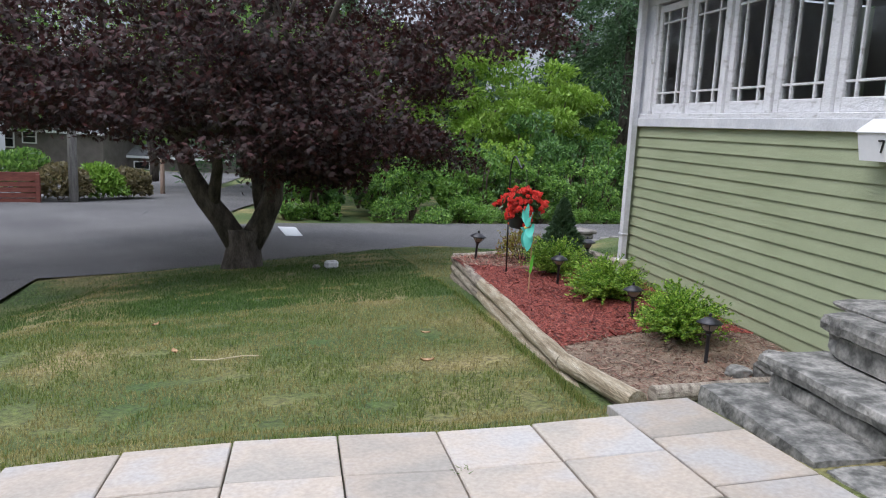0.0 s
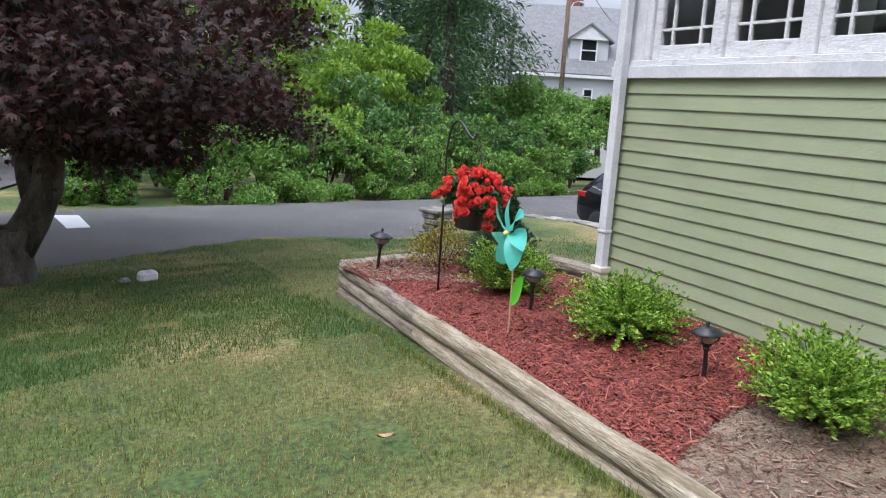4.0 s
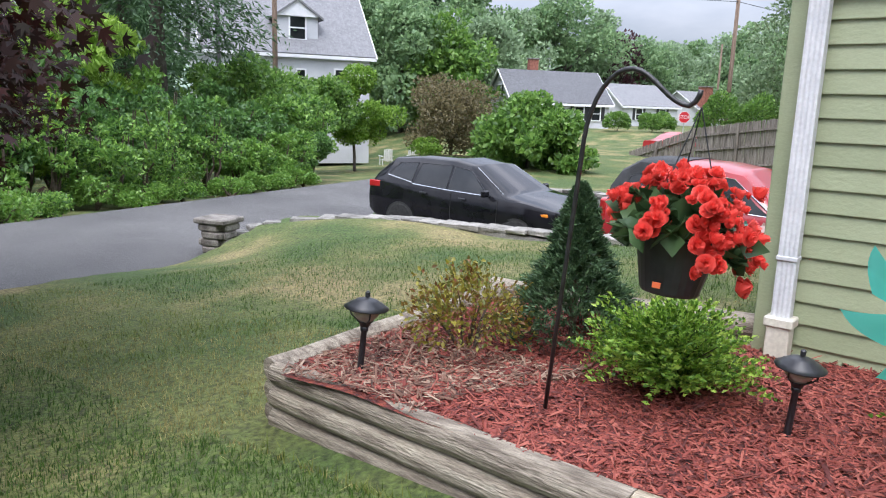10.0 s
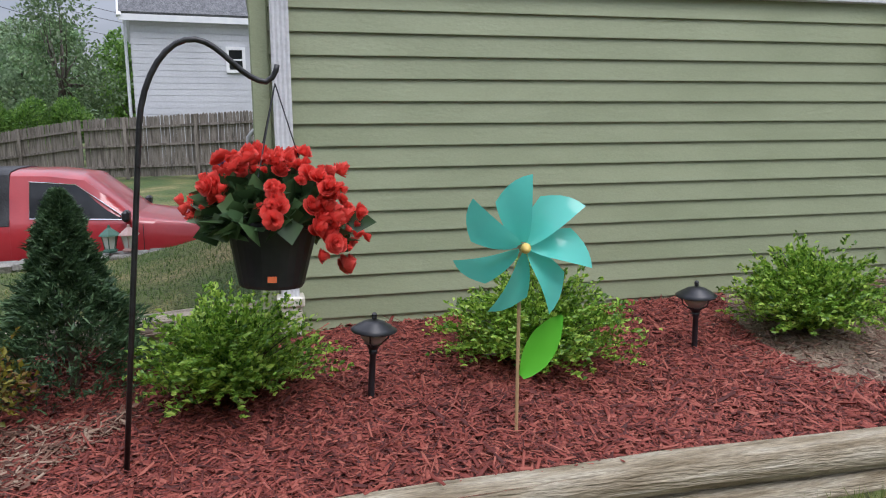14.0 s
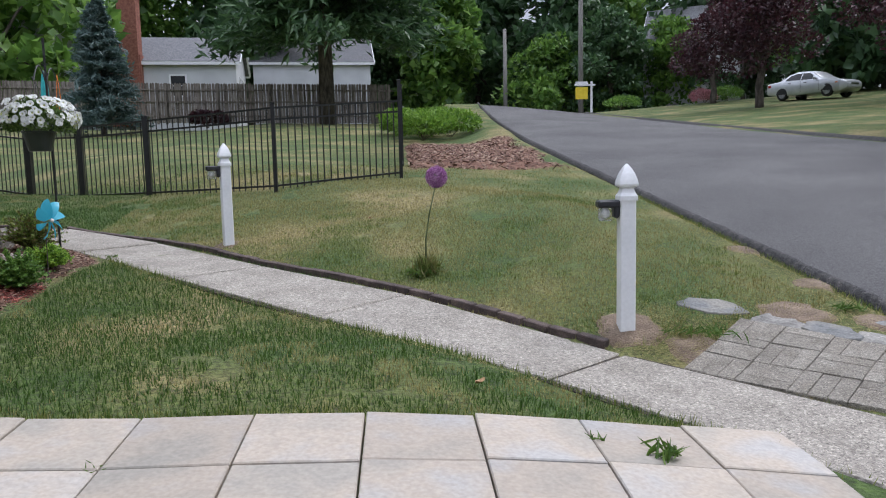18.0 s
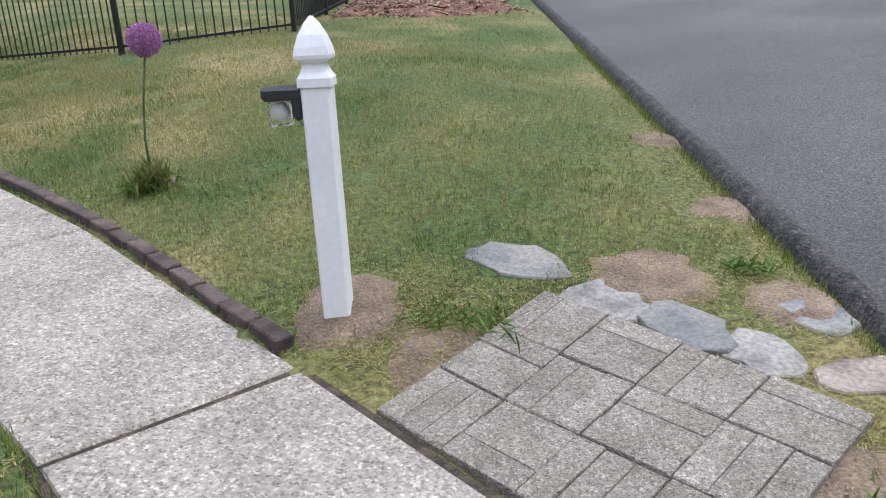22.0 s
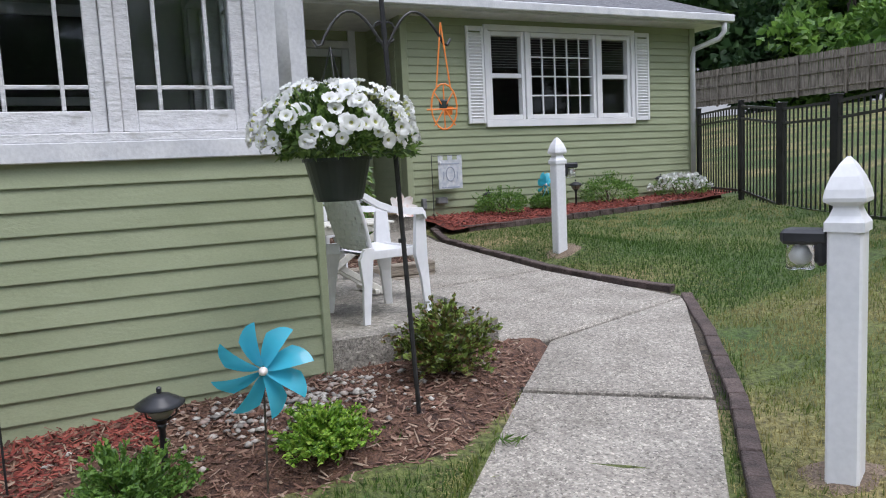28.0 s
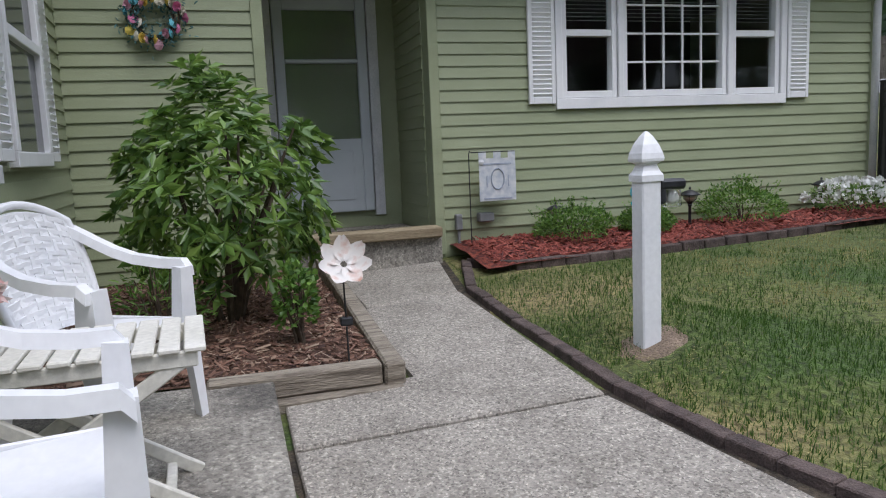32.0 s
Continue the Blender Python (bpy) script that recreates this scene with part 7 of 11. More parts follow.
chair1 = resin_chair("white resin stacking armchair on the patio slab")
chair1.matrix_world = pose(4.62, -2.665, 0.452, 0, 0, 8) @ Matrix.Diagonal((0.92, 0.74, 1, 1))
c2 = copy_thing(chair1, pose(0, 0, 0))
c2.matrix_world = pose(5.93, -2.60, 0.462, 0, 0, -32) @ Matrix.Diagonal((1, 0.85, 1, 1))

# folding side table with a flower pot
TABLEWHITE = mat("cream_painted_wood", [(0.62, 0.60, 0.53), (0.72, 0.70, 0.64)], 0.55, 5, 6, 0.1, 50, 0.15, 30)
table = thing("folding_table", pose(5.32, -2.59, 0.457, 0, 0, 2), "cream slatted folding side table with crossed legs", "table")
for i in range(12):
    part("slat", Geo().box((0, -0.374 + 0.068 * i, 0.495), (0.44, 0.058, 0.016), ch=0.004), TABLEWHITE, table)
for s in (-1, 1):
    part("apron", Geo().box((s * 0.19, 0, 0.464), (0.022, 0.76, 0.045), ch=0.004), TABLEWHITE, table)
    for e in (-1, 1):
        a, b = Vector((s * (0.165 + 0.02 * e), -0.34 * e, 0.46)), Vector((s * (0.165 + 0.02 * e), 0.36 * e, 0.0))
        dd = b - a
        mm = Matrix.Translation((a + b) / 2) @ dd.to_track_quat("X", "Z").to_matrix().to_4x4()
        part("leg", Geo().box((0, 0, 0), (dd.length, 0.022, 0.042), mm, 0.004), TABLEWHITE, table)
for e in (-1, 1):
    part("stretcher", Geo().box((0, 0.27 * e, 0.03), (0.36, 0.03, 0.03), ch=0.004), TABLEWHITE, table)
POTCLAY = mat("glazed_pot", [(0.34, 0.27, 0.15), (0.26, 0.36, 0.25), (0.40, 0.33, 0.2)], 0.4, 5, 5, stretch=(1, 1, 2.4))
fpot = thing("flower_pot", pose(5.26, -2.36, 0.961), "green and tan clay flower pot with drooping pink blooms", "flower pot")
part("pot", Geo().lathe([(0.062, 0), (0.075, 0.01), (0.098, 0.12), (0.108, 0.125), (0.108, 0.15), (0.092, 0.15), (0.085, 0.12)], 20), POTCLAY, fpot)
PINK = leaf_mat("pink_petals", [(0.60, 0.12, 0.12), (0.70, 0.42, 0.40), (0.68, 0.62, 0.58)], 0.6, 0.3)
rng = np.random.default_rng(33)
p, d = lump_points(320, (0.12, 0.12, 0.07), rng, 0.5, 6, floor=-0.3)
p[:, 2] += 0.17
part("flower_head", leaf_mesh("flower_head", p, d, 0.05, 0.035, PINK, rng, 0.15, 0.7), None, fpot)

# rhododendron by the entry
RHODO = leaf_mat("rhododendron_leaves", [(0.045, 0.10, 0.022), (0.095, 0.185, 0.036), (0.16, 0.28, 0.055), (0.24, 0.36, 0.08)], 0.35, 0.3)
rh = thing("rhododendron", pose(7.58, -3.08, 0.49), "large rhododendron with long glossy leaves in whorls", "shrub")
g = Geo()
rng = np.random.default_rng(41)
for i in range(12):
    a = rng.uniform(0, 2 * math.pi)
    r = rng.uniform(0.25, 0.6)
    part("stem", Geo().tube([(0.05 * math.cos(a), 0.05 * math.sin(a), -0.03), (r * 0.45 * math.cos(a), r * 0.45 * math.sin(a), 0.5), (r * math.cos(a + 0.3), r * math.sin(a + 0.3), rng.uniform(0.7, 1.25))], [0.022, 0.016, 0.007], 6), TWIG, rh)
p, d = lump_points(330, (0.66, 0.62, 0.72), rng, 0.5, 14, floor=-0.75)
p[:, 2] += 0.76
cs, ws = [], []
for c, w in zip(p, d):
    w = unit((w + np.array([0, 0, 0.55]))[None])[0]
    s1 = unit(np.cross(w, [0.3, 0.5, 0.8])[None])[0]
    s2 = np.cross(w, s1)
    nn = rng.integers(7, 11)
    off = rng.uniform(0, 6.28)
    for k in range(nn):
        a = off + 2 * math.pi * k / nn
        out = s1 * math.cos(a) + s2 * math.sin(a)
        wy = out + w * rng.uniform(-0.1, 0.45)
        cs.append(c + wy * 0.055)
        ws.append(wy)
part("foliage", leaf_mesh("foliage", np.array(cs), np.array(ws), 0.115, 0.04, RHODO, rng, 0.12, 0.12), None, rh)
shrub(6.86, -3.42, 0.5, 0.13, 0.13, 0.42, 300, 0.05, 0.03, GREENLEAF, "young leafy plant in the entry bed", "seedling", "", 44, shell=0.2)
shrub(6.95, -2.75, 0.5, 0.2, 0.25, 0.55, 420, 0.05, 0.012, GREENLEAF, "wispy clump of stems with yellow buds", "flower", "", 45, shell=0.2)

# metal flower stake
COPPER = mat("copper_white_enamel", [(0.62, 0.60, 0.58), (0.70, 0.66, 0.62), (0.50, 0.22, 0.14)], 0.3, 14, 4, spread=(0.3, 0.75))
stake = thing("flower_stake", pose(6.43, -3.60, 0.48, 0, 4, 0), "white and copper metal flower on a dark stake", "ornament")
part("stem", Geo().tube([(0, 0, -0.05), (0, 0, 0.38), (-0.03, 0.0, 0.46)], 0.005, 6), BLACKMETAL, stake)
part("solar_box", Geo().box((0.0, 0, 0.2), (0.045, 0.06, 0.04), pose(0, 0, 0, 0, 0, 0), 0.006), BLACKPLASTIC, stake, "small black solar panel box")
fl = Matrix.Translation((-0.045, 0, 0.475)) @ pose(0, 0, 0, 0, -62, 0)
for k in range(7):
    a = 2 * math.pi * k / 7
    g = Geo()
    for i in range(6):
        u = i / 5
        w = 0.045 * math.sin(math.pi * (0.1 + 0.85 * u)) ** 0.7
        for j in (-1, 0, 1):
            x, y, z = 0.015 + 0.11 * u, j * w, 0.05 * u * u + 0.012 * abs(j)
            g.v.append((x * math.cos(a) - y * math.sin(a), x * math.sin(a) + y * math.cos(a), z))
    for i in range(5):
        for j in range(2):
            q = i * 3 + j
            g.f.append((q, q + 1, q + 4, q + 3))
    me = g
    me.v = [tuple(fl @ Vector(v)) for v in me.v]
    part("petal", me, COPPER, stake, smooth=True)

# wreath on the entry wall
wreath = thing("wreath", pose(9.02, -2.72, 2.52, 0, 0, 0), "wreath of pastel artificial flowers and dark twigs", "wreath")
g = Geo()
rng = np.random.default_rng(51)
for k in range(26):
    r, ph = 0.155 + rng.uniform(-0.03, 0.03), rng.uniform(0, 6.28)
    part("twig", Geo().tube([(-0.04 + rng.uniform(-0.02, 0.02), r * math.cos(ph + q * 0.25), r * math.sin(ph + q * 0.25)) for q in range(10)], 0.004, 4), TWIG, wreath)
cols = [(0.55, 0.16, 0.30), (0.65, 0.50, 0.10), (0.10, 0.35, 0.42), (0.62, 0.58, 0.50), (0.55, 0.30, 0.38)]
wm = [rosette(3, 0.038, 0.02, 60 + i).mesh("bloom", mat("wreath_petal", [c, tuple(min(1, v * 1.3) for v in c)], 0.7, 20, 3)) for i, c in enumerate(cols)]
for k in range(26):
    a = 2 * math.pi * k / 26
    ob = part("bloom", wm[(k * 7 + k // 3) % 5], None, wreath)
    r = 0.16 + rnd(-0.045, 0.045)
    ob.matrix_local = pose(-0.055 + rnd(-0.015, 0.01), r * math.cos(a), r * math.sin(a), 0, -90 + rnd(-25, 25), rnd(0, 360))
p = np.stack([rng.uniform(-0.07, -0.02, 500), *(lambda a, r: (r * np.cos(a), r * np.sin(a)))(rng.uniform(0, 6.28, 500), rng.normal(0.16, 0.045, 500))], 1)
part("leaves", leaf_mesh("leaves", p, p * np.array([0, 1, 1]) + np.array([-0.05, 0, 0]), 0.04, 0.016, leaf_mat("wreath_leaves", [(0.05, 0.12, 0.12), (0.10, 0.25, 0.27), (0.05, 0.09, 0.05)]), rng), None, wreath)

# castle-topped plaque flag on a stake by the wing
PLAQUE = mat("grey_print_cloth", [(0.42, 0.46, 0.52), (0.62, 0.63, 0.64)], 0.8, 16, 5)
plq = thing("garden_flag", pose(9.07, -5.22, 0.62, 0, 0, -90), "pale grey garden flag with notched top and faded lettering", "flag")
part("stake", Geo().tube([(-0.07, 0, 0.0), (-0.07, 0, 0.80), (-0.06, 0, 0.83), (-0.05, 0, 0.815), (0.36, 0, 0.815)], 0.005, 6), BLACKMETAL, plq)
g = Geo()
xs = [0.02 + 0.34 * i / 5 for i in range(6)]
g.box((0.19, 0, 0.575), (0.34, 0.006, 0.37))
for i in (0, 2, 4):
    g.box((xs[i] + 0.034, 0, 0.79), (0.068, 0.006, 0.062))
part("cloth", g, PLAQUE, plq)
INKBLUE = mat("faded_blue_ink", [(0.28, 0.32, 0.40), (0.36, 0.40, 0.48)], 0.8, 20, 3)
part("print", Geo().tube([(0.19 + 0.06 * math.cos(a), -0.006, 0.58 + 0.09 * math.sin(a)) for a in [i * 0.3 for i in range(22)]], 0.006, 5), INKBLUE, plq)
for s in (-1, 1):
    part("print", Geo().box((0.19 + s * 0.1, -0.005, 0.56), (0.01, 0.003, 0.1)), INKBLUE, plq)
    part("print", Geo().box((0.19, -0.005, 0.56 + s * 0.15), (0.26, 0.003, 0.012)), INKBLUE, plq)
part("bow", Geo().lathe([(0.0, -0.01), (0.025, 0), (0.0, 0.01)], 10, pose(0.04, -0.012, 0.73, 90, 0, 0)), WHITE, plq)
GREYBOX = mat("grey_plastic", [(0.16, 0.165, 0.17), (0.22, 0.225, 0.23)], 0.5, 6, 3)
tagged(part("outlet_cover", Geo().box((WINGX - 0.05, -5.33, 0.86), (0.09, 0.14, 0.08), ch=0.01), GREYBOX), "grey weatherproof outlet cover on the siding", "outlet")
tap = thing("conduit_box", pose(WINGX - 0.04, -5.08, 0.6), "small grey electric box with a conduit on the siding", "outlet")
part("box", Geo().box((0, 0, 0.23), (0.06, 0.06, 0.14), ch=0.008), GREYBOX, tap)
part("conduit", Geo().tube([(0, 0, 0.16), (0, 0, 0.0)], 0.014, 8), GREYBOX, tap)

# plants of the wing bed
for x, y, r, h, sd, mt in ((8.85, -6.02, 0.36, 0.30, 71, GREENLEAF), (8.85, -6.75, 0.24, 0.24, 72, GREENLEAF), (8.8, -7.75, 0.4, 0.38, 73, GREENLEAF)):
    shrub(x, y, ground(x, y) + 0.08, r, r, h, 2600, 0.03, 0.016, mt, "low green shrub below the picture window", "shrub", "window bed shrubs", sd, sprigs=25)
az = shrub(8.75, -9.0, ground(8.75, -9.0) + 0.08, 0.38, 0.42, 0.3, 1500, 0.03, 0.016, GREENLEAF, "low azalea covered in white flowers", "azalea", "", 74)
p, d = lump_points(420, (0.4, 0.44, 0.18), np.random.default_rng(75), 0.9, 9, floor=-0.2)
p[:, 2] += 0.17
part("blossom", leaf_mesh("blossom", p, d, 0.06, 0.05, PETALWHITE, np.random.default_rng(76), 0.1, 0.6), None, az)

# side window with shutters beyond the porch
SWX = 2.95
sidewin = thing("window_2", SIDE_M, "white framed side window between shutters", "window", kind="structure")
for a, b, c, d in ((SWX, SWX + 0.07, 1.55, 2.75), (SWX + 0.9, SWX + 0.97, 1.55, 2.75), (SWX, SWX + 0.97, 1.47, 1.55), (SWX, SWX + 0.97, 2.75, 2.83), (SWX + 0.07, SWX + 0.9, 2.12, 2.18)):
    g = Geo()
    frame_board(g, None, a, b, c, d, -0.06, 0.0, 0.005)
    part("window_frame", g, VINYL, sidewin)
part("pane", Geo().box((SWX + 0.48, -0.02, 2.15), (0.84, 0.01, 1.2)), mat("dark_pane", [(0.03, 0.035, 0.04), (0.06, 0.065, 0.07)], 0.08, 2, 3), sidewin)
shutter(SIDE_M, SWX - 0.34, SWX - 0.04, 1.5, 2.8)
shutter(SIDE_M, SWX + 1.01, SWX + 1.31, 1.5, 2.8)
siding(south_main, (4.15 + 2.6, CORNER_S + 0.085), HOUSE_S, EAVE - 0.02, 17)


# ---- trees and shrubs about the place ----
def branch_tube(g, p0, p1, r0, r1, rng, n=6, wob=0.12, sides=7):
    p0, p1 = np.array(p0, float), np.array(p1, float)
    ln = np.linalg.norm(p1 - p0)
    pts = []
    for i in range(n + 1):
        u = i / n
        pts.append(tuple(p0 + (p1 - p0) * u + rng.normal(0, wob * ln * 0.12, 3) * math.sin(math.pi * u)))
    g.tube(pts, [r0 + (r1 - r0) * i / n for i in range(n + 1)], sides)
    return pts


def tree(x, y, z, h, crown_r, trunk_r, leaf_m, label, seed, n_leaf=9000, leaf=0.16, leaf_w=0.1, clumps=26, crown_low=0.35, bark=None, name="tree", limbs=7, squash=0.75, lobes=0, group="", jitter=0.6):
    """A broadleaf tree: tapered trunk, limbs, and a crown of leaf clumps with gaps."""
    rng = np.random.default_rng(seed)
    t = thing(name, pose(x, y, z), label, "tree", group)
    g = Geo()
    branch_tube(g, (0, 0, -0.2), (0, 0, h * 0.55), trunk_r, trunk_r * 0.5, rng)
    part("trunk", g, bark or BARK, t, smooth=True)
    centres = []
    for i in range(clumps):
        a = rng.uniform(0, 2 * math.pi)
        u = rng.random()
        zz = h * (crown_low + (1 - crown_low) * (0.08 + 0.86 * u))
        ring = math.sin(math.pi * min(1, 0.18 + 0.80 * u)) ** 0.7
        rr = crown_r * ring * rng.uniform(0.25, 0.95)
        centres.append((rr * math.cos(a), rr * math.sin(a), zz))
    for c in centres[:limbs]:
        g = Geo()
        branch_tube(g, (0, 0, h * rng.uniform(0.25, 0.45)), (c[0] * 0.85, c[1] * 0.85, c[2]), trunk_r * 0.45, trunk_r * 0.1, rng, sides=6)
        part("limb", g, bark or BARK, t, smooth=True)
    per = n_leaf // clumps
    ps, ds = [], []
    for c in centres:
        s = crown_r * rng.uniform(0.26, 0.46)
        p, d = lump_points(per, (s, s, s * squash), rng, 0.45, 6)
        ps.append(p + np.array(c))
        ds.append(d)
    p, d = np.concatenate(ps), np.concatenate(ds)
    part("crown", leaf_mesh("crown", p, d, leaf, leaf_w, leaf_m, rng, 0.2, jitter, lobes), None, t)
    return t


def conifer(x, y, z, h, r, label, seed, leaf_m, n=9000, droop=0.35, whorls=22, leaf=0.3, low=0.08):
    rng = np.random.default_rng(seed)
    t = thing("conifer", pose(x, y, z), label, "tree", "conifers")
    part("trunk", Geo().tube([(0, 0, -0.2), (0, 0, h * 0.98)], [0.03 * h ** 0.9, 0.03], 8), BARK, t, smooth=True)
    ps, ds = [], []
    g = Geo()
    for w in range(whorls):
        u = (w + 0.5) / whorls
        zz = h * (low + (0.98 - low) * u)
        ln = r * (1 - u) ** 0.8 + 0.12
        for k in range(6):
            a = rng.uniform(0, 6.28)
            l2 = ln * rng.uniform(0.7, 1.1)
            m = max(8, n // (whorls * 6))
            s = rng.random(m) ** 0.6
            cx = np.stack([np.cos(a) * s * l2, np.sin(a) * s * l2, zz - droop * s * l2 + 0 * s], 1) + rng.normal(0, 0.09 * l2 + 0.03, (m, 3)) * np.array([1, 1, 0.6])
            ps.append(cx)
            ds.append(np.stack([np.cos(a) + 0 * s, np.sin(a) + 0 * s, -droop + 0 * s], 1) + rng.normal(0, 0.5, (m, 3)))
    p, d = np.concatenate(ps), np.concatenate(ds)
    part("needles", leaf_mesh("needles", p, d, leaf, leaf * 0.25, leaf_m, rng, 0.1, 0.5), None, t)
    return t


# the red maple on the lawn
MX, MY = -0.18, 11.35
MZ = ground(MX, MY)
rng = np.random.default_rng(100)
maple = thing("maple_tree", pose(MX, MY, MZ), "spreading red-leaved maple with a forked grey trunk", "tree")
g = Geo()
g.tube([(0, 0, -0.25), (0, 0, 0.0), (0.02, 0, 0.35), (0.03, 0, 0.62)], [0.42, 0.34, 0.27, 0.30], 14)
part("trunk", g, BARK, maple, smooth=True)
limb_ends = []
for pts, r0, r1 in (([(-0.06, 0, 0.36), (-0.3, 0.02, 0.75), (-0.58, 0.05, 1.1), (-0.82, 0.08, 1.5), (-1.0, 0.1, 2.0)], 0.2, 0.12),
                    ([(0.1, 0, 0.36), (0.3, 0, 0.72), (0.46, 0, 1.1), (0.5, 0.02, 1.5), (0.52, 0.05, 2.05)], 0.21, 0.13),
                    ([(-0.46, 0.03, 0.92), (-0.42, -0.05, 1.25), (-0.36, -0.15, 1.6), (-0.42, -0.25, 2.1)], 0.11, 0.07),
                    ([(0.34, 0.0, 0.78), (0.25, 0.12, 1.15), (0.2, 0.28, 1.6), (0.25, 0.4, 2.1)], 0.12, 0.08)):
    g = Geo()
    n = len(pts) - 1
    g.tube(pts, [r0 + (r1 - r0) * i / n for i in range(n + 1)], 10)
    part("limb", g, BARK, maple, smooth=True)
    limb_ends.append((np.array(pts[-1]), r1 * 0.85))
clumps = []
for p1, r1 in limb_ends:
    for k in range(7):
        a = rng.uniform(0, 6.28)
        tgt = p1 + np.array([math.cos(a) * rng.uniform(1.0, 3.0), math.sin(a) * rng.uniform(1.0, 3.0), rng.uniform(0.3, 3.2)])
        g = Geo()
        branch_tube(g, p1, tgt, r1, 0.02, rng, 7, 0.5, 6)
        part("branch", g, BARK, maple, smooth=True)
for k in range(640):
    a = rng.uniform(0, 6.28)
    rr = math.sqrt(rng.random())
    reach = 5.6 if math.cos(a) < 0.3 else 5.0
    if math.sin(a) < 0:
        reach *= 1 + 0.34 * math.sin(a)
    f = rr
    low = 1.75 + 0.35 * (1 - f) - 0.75 * max(0, f - 0.55) * rng.random() * (0.1 if math.cos(a) < -0.2 else 1.3) + rng.uniform(-0.05, 0.45)
    low += 0.45 * ramp(-0.1, -0.7, math.cos(a)) * f
    top = 5.9 * math.sqrt(max(0.12, 1 - f * f * 0.9))
    u = rng.random() ** 1.9
    clumps.append((rr * reach * math.cos(a), rr * reach * math.sin(a), low + (top - low) * u, f))
for k in range(34):
    u = rng.random()
    clumps.append((rng.uniform(0.4, 1.5), rng.uniform(-2.0, -0.8), 1.95 - 0.4 * u * u, 0.8))
for k in range(110):
    a = rng.uniform(-1.1, 1.4)
    rr = rng.uniform(3.2, 5.3)
    clumps.append((rr * math.cos(a), rr * math.sin(a), rng.uniform(3.6, 5.2) - 0.12 * rr, 0.9))
ps, ds = [], []
for cx, cy, cz, f in clumps:
    ragged = 0.3 * rng.normal()
    if cy < -2.9 + ragged + 0.35 * min(0, cx + 2) or cx > 3.05 + 0.6 * ragged + 0.46 * cy + 2.2 * min(1, max(0, cz - 2.6)):
        continue
    # the boughs are raised over the flower bed
    hx, hy = cx + MX - 1.0, cy + MY - 6.4
    if hx > 0 and hy < 1.85 * hx and cz + MZ < 1.15 + 0.25 * math.hypot(hx, hy) + 0.3 * abs(ragged):
        continue
    hx, hy = cx + MX - 0.5, cy + MY - 4.4
    if hx > 0 and hy < 2.75 * hx and cz + MZ < 1.2 + 0.165 * math.hypot(hx, hy) + 0.2 * abs(ragged):
        continue
    m = 165
    s = rng.uniform(0.35, 0.7)
    p = np.clip(rng.normal(0, 1, (m, 3)), -1.6, 1.6) * np.array([s, s, s * 0.28]) * 0.6
    p[:, 2] -= 0.16 * (p[:, 0] ** 2 + p[:, 1] ** 2)
    ps.append(p + np.array([cx, cy, cz]))
    out = np.array([cx, cy, 0.0]) / (np.hypot(cx, cy) + 0.1)
    ds.append(out * 0.8 + np.array([0, 0, -0.55]) + rng.normal(0, 0.35, (m, 3)))
p, d = np.concatenate(ps), np.concatenate(ds)
part("crown", leaf_mesh("crown", p, d, 0.078, 0.06, MAPLELEAF, rng, 0.1, 0.35, lobes=5), None, maple)

# bank of shrubs across the street
BANKLEAF = leaf_mat("bank_leaves", [(0.0473, 0.121, 0.027), (0.108, 0.236, 0.0459), (0.189, 0.351, 0.0675), (0.297, 0.486, 0.101)], 0.4, 0.4)
BANKLIGHT = leaf_mat("sumac_leaves", [(0.14, 0.26, 0.03), (0.23, 0.39, 0.05), (0.34, 0.50, 0.085)], 0.45, 0.45)
BANKBLUE = leaf_mat("dull_green_leaves", [(0.045, 0.112, 0.033), (0.0975, 0.217, 0.054), (0.173, 0.323, 0.0825)], 0.4, 0.4)
BANKFRESH = leaf_mat("fresh_bank_leaves", [(0.0875, 0.2, 0.035), (0.15, 0.294, 0.05), (0.225, 0.388, 0.075)], 0.4, 0.4)
WHITEBLOOM = leaf_mat("white_blossom", [(0.5, 0.52, 0.45), (0.65, 0.66, 0.6)], 0.7, 0.3)


def bank_shrub(x, y, r, h, leaf_m, seed, label, n=2600, leaf=0.13, bloom=0):
    rng = np.random.default_rng(seed)
    t = thing("bank_shrub", pose(x, y, cross_height(x, y) - 0.05), label, "shrub", "roadside shrubs")
    for k in range(4):
        a = rng.uniform(0, 6.28)
        g = Geo()
        branch_tube(g, (0, 0, -0.1), (r * 0.5 * math.cos(a), r * 0.5 * math.sin(a), h * 0.7), 0.05, 0.015, rng, 4, 0.3, 5)
        part("stem", g, TWIG, t)
    ps, ds = [], []
    for k in range(9):
        a, u = rng.uniform(0, 6.28), rng.random()
        s = r * rng.uniform(0.32, 0.6)
        p, d = lump_points(n // 9, (s, s, s * 0.8), rng, 0.6, 6)
        ps.append(p + np.array([r * 0.55 * math.cos(a), r * 0.55 * math.sin(a), h * (0.2 + 0.62 * u)]))
        ds.append(d)
    p, d = np.concatenate(ps), np.concatenate(ds)
    p[:, 2] = np.abs(p[:, 2])
    part("foliage", leaf_mesh("foliage", p, d, leaf, leaf * 0.55, leaf_m, rng, 0.2, 0.6), None, t)
    if bloom:
        sel = p[rng.choice(len(p), 6)] * 1.05
        q = np.concatenate([c + rng.normal(0, 0.16, (bloom, 3)) for c in sel])
        part("blossom", leaf_mesh("blossom", q, rng.normal(0, 1, q.shape), 0.08, 0.06, WHITEBLOOM, rng), None, t)
    return t


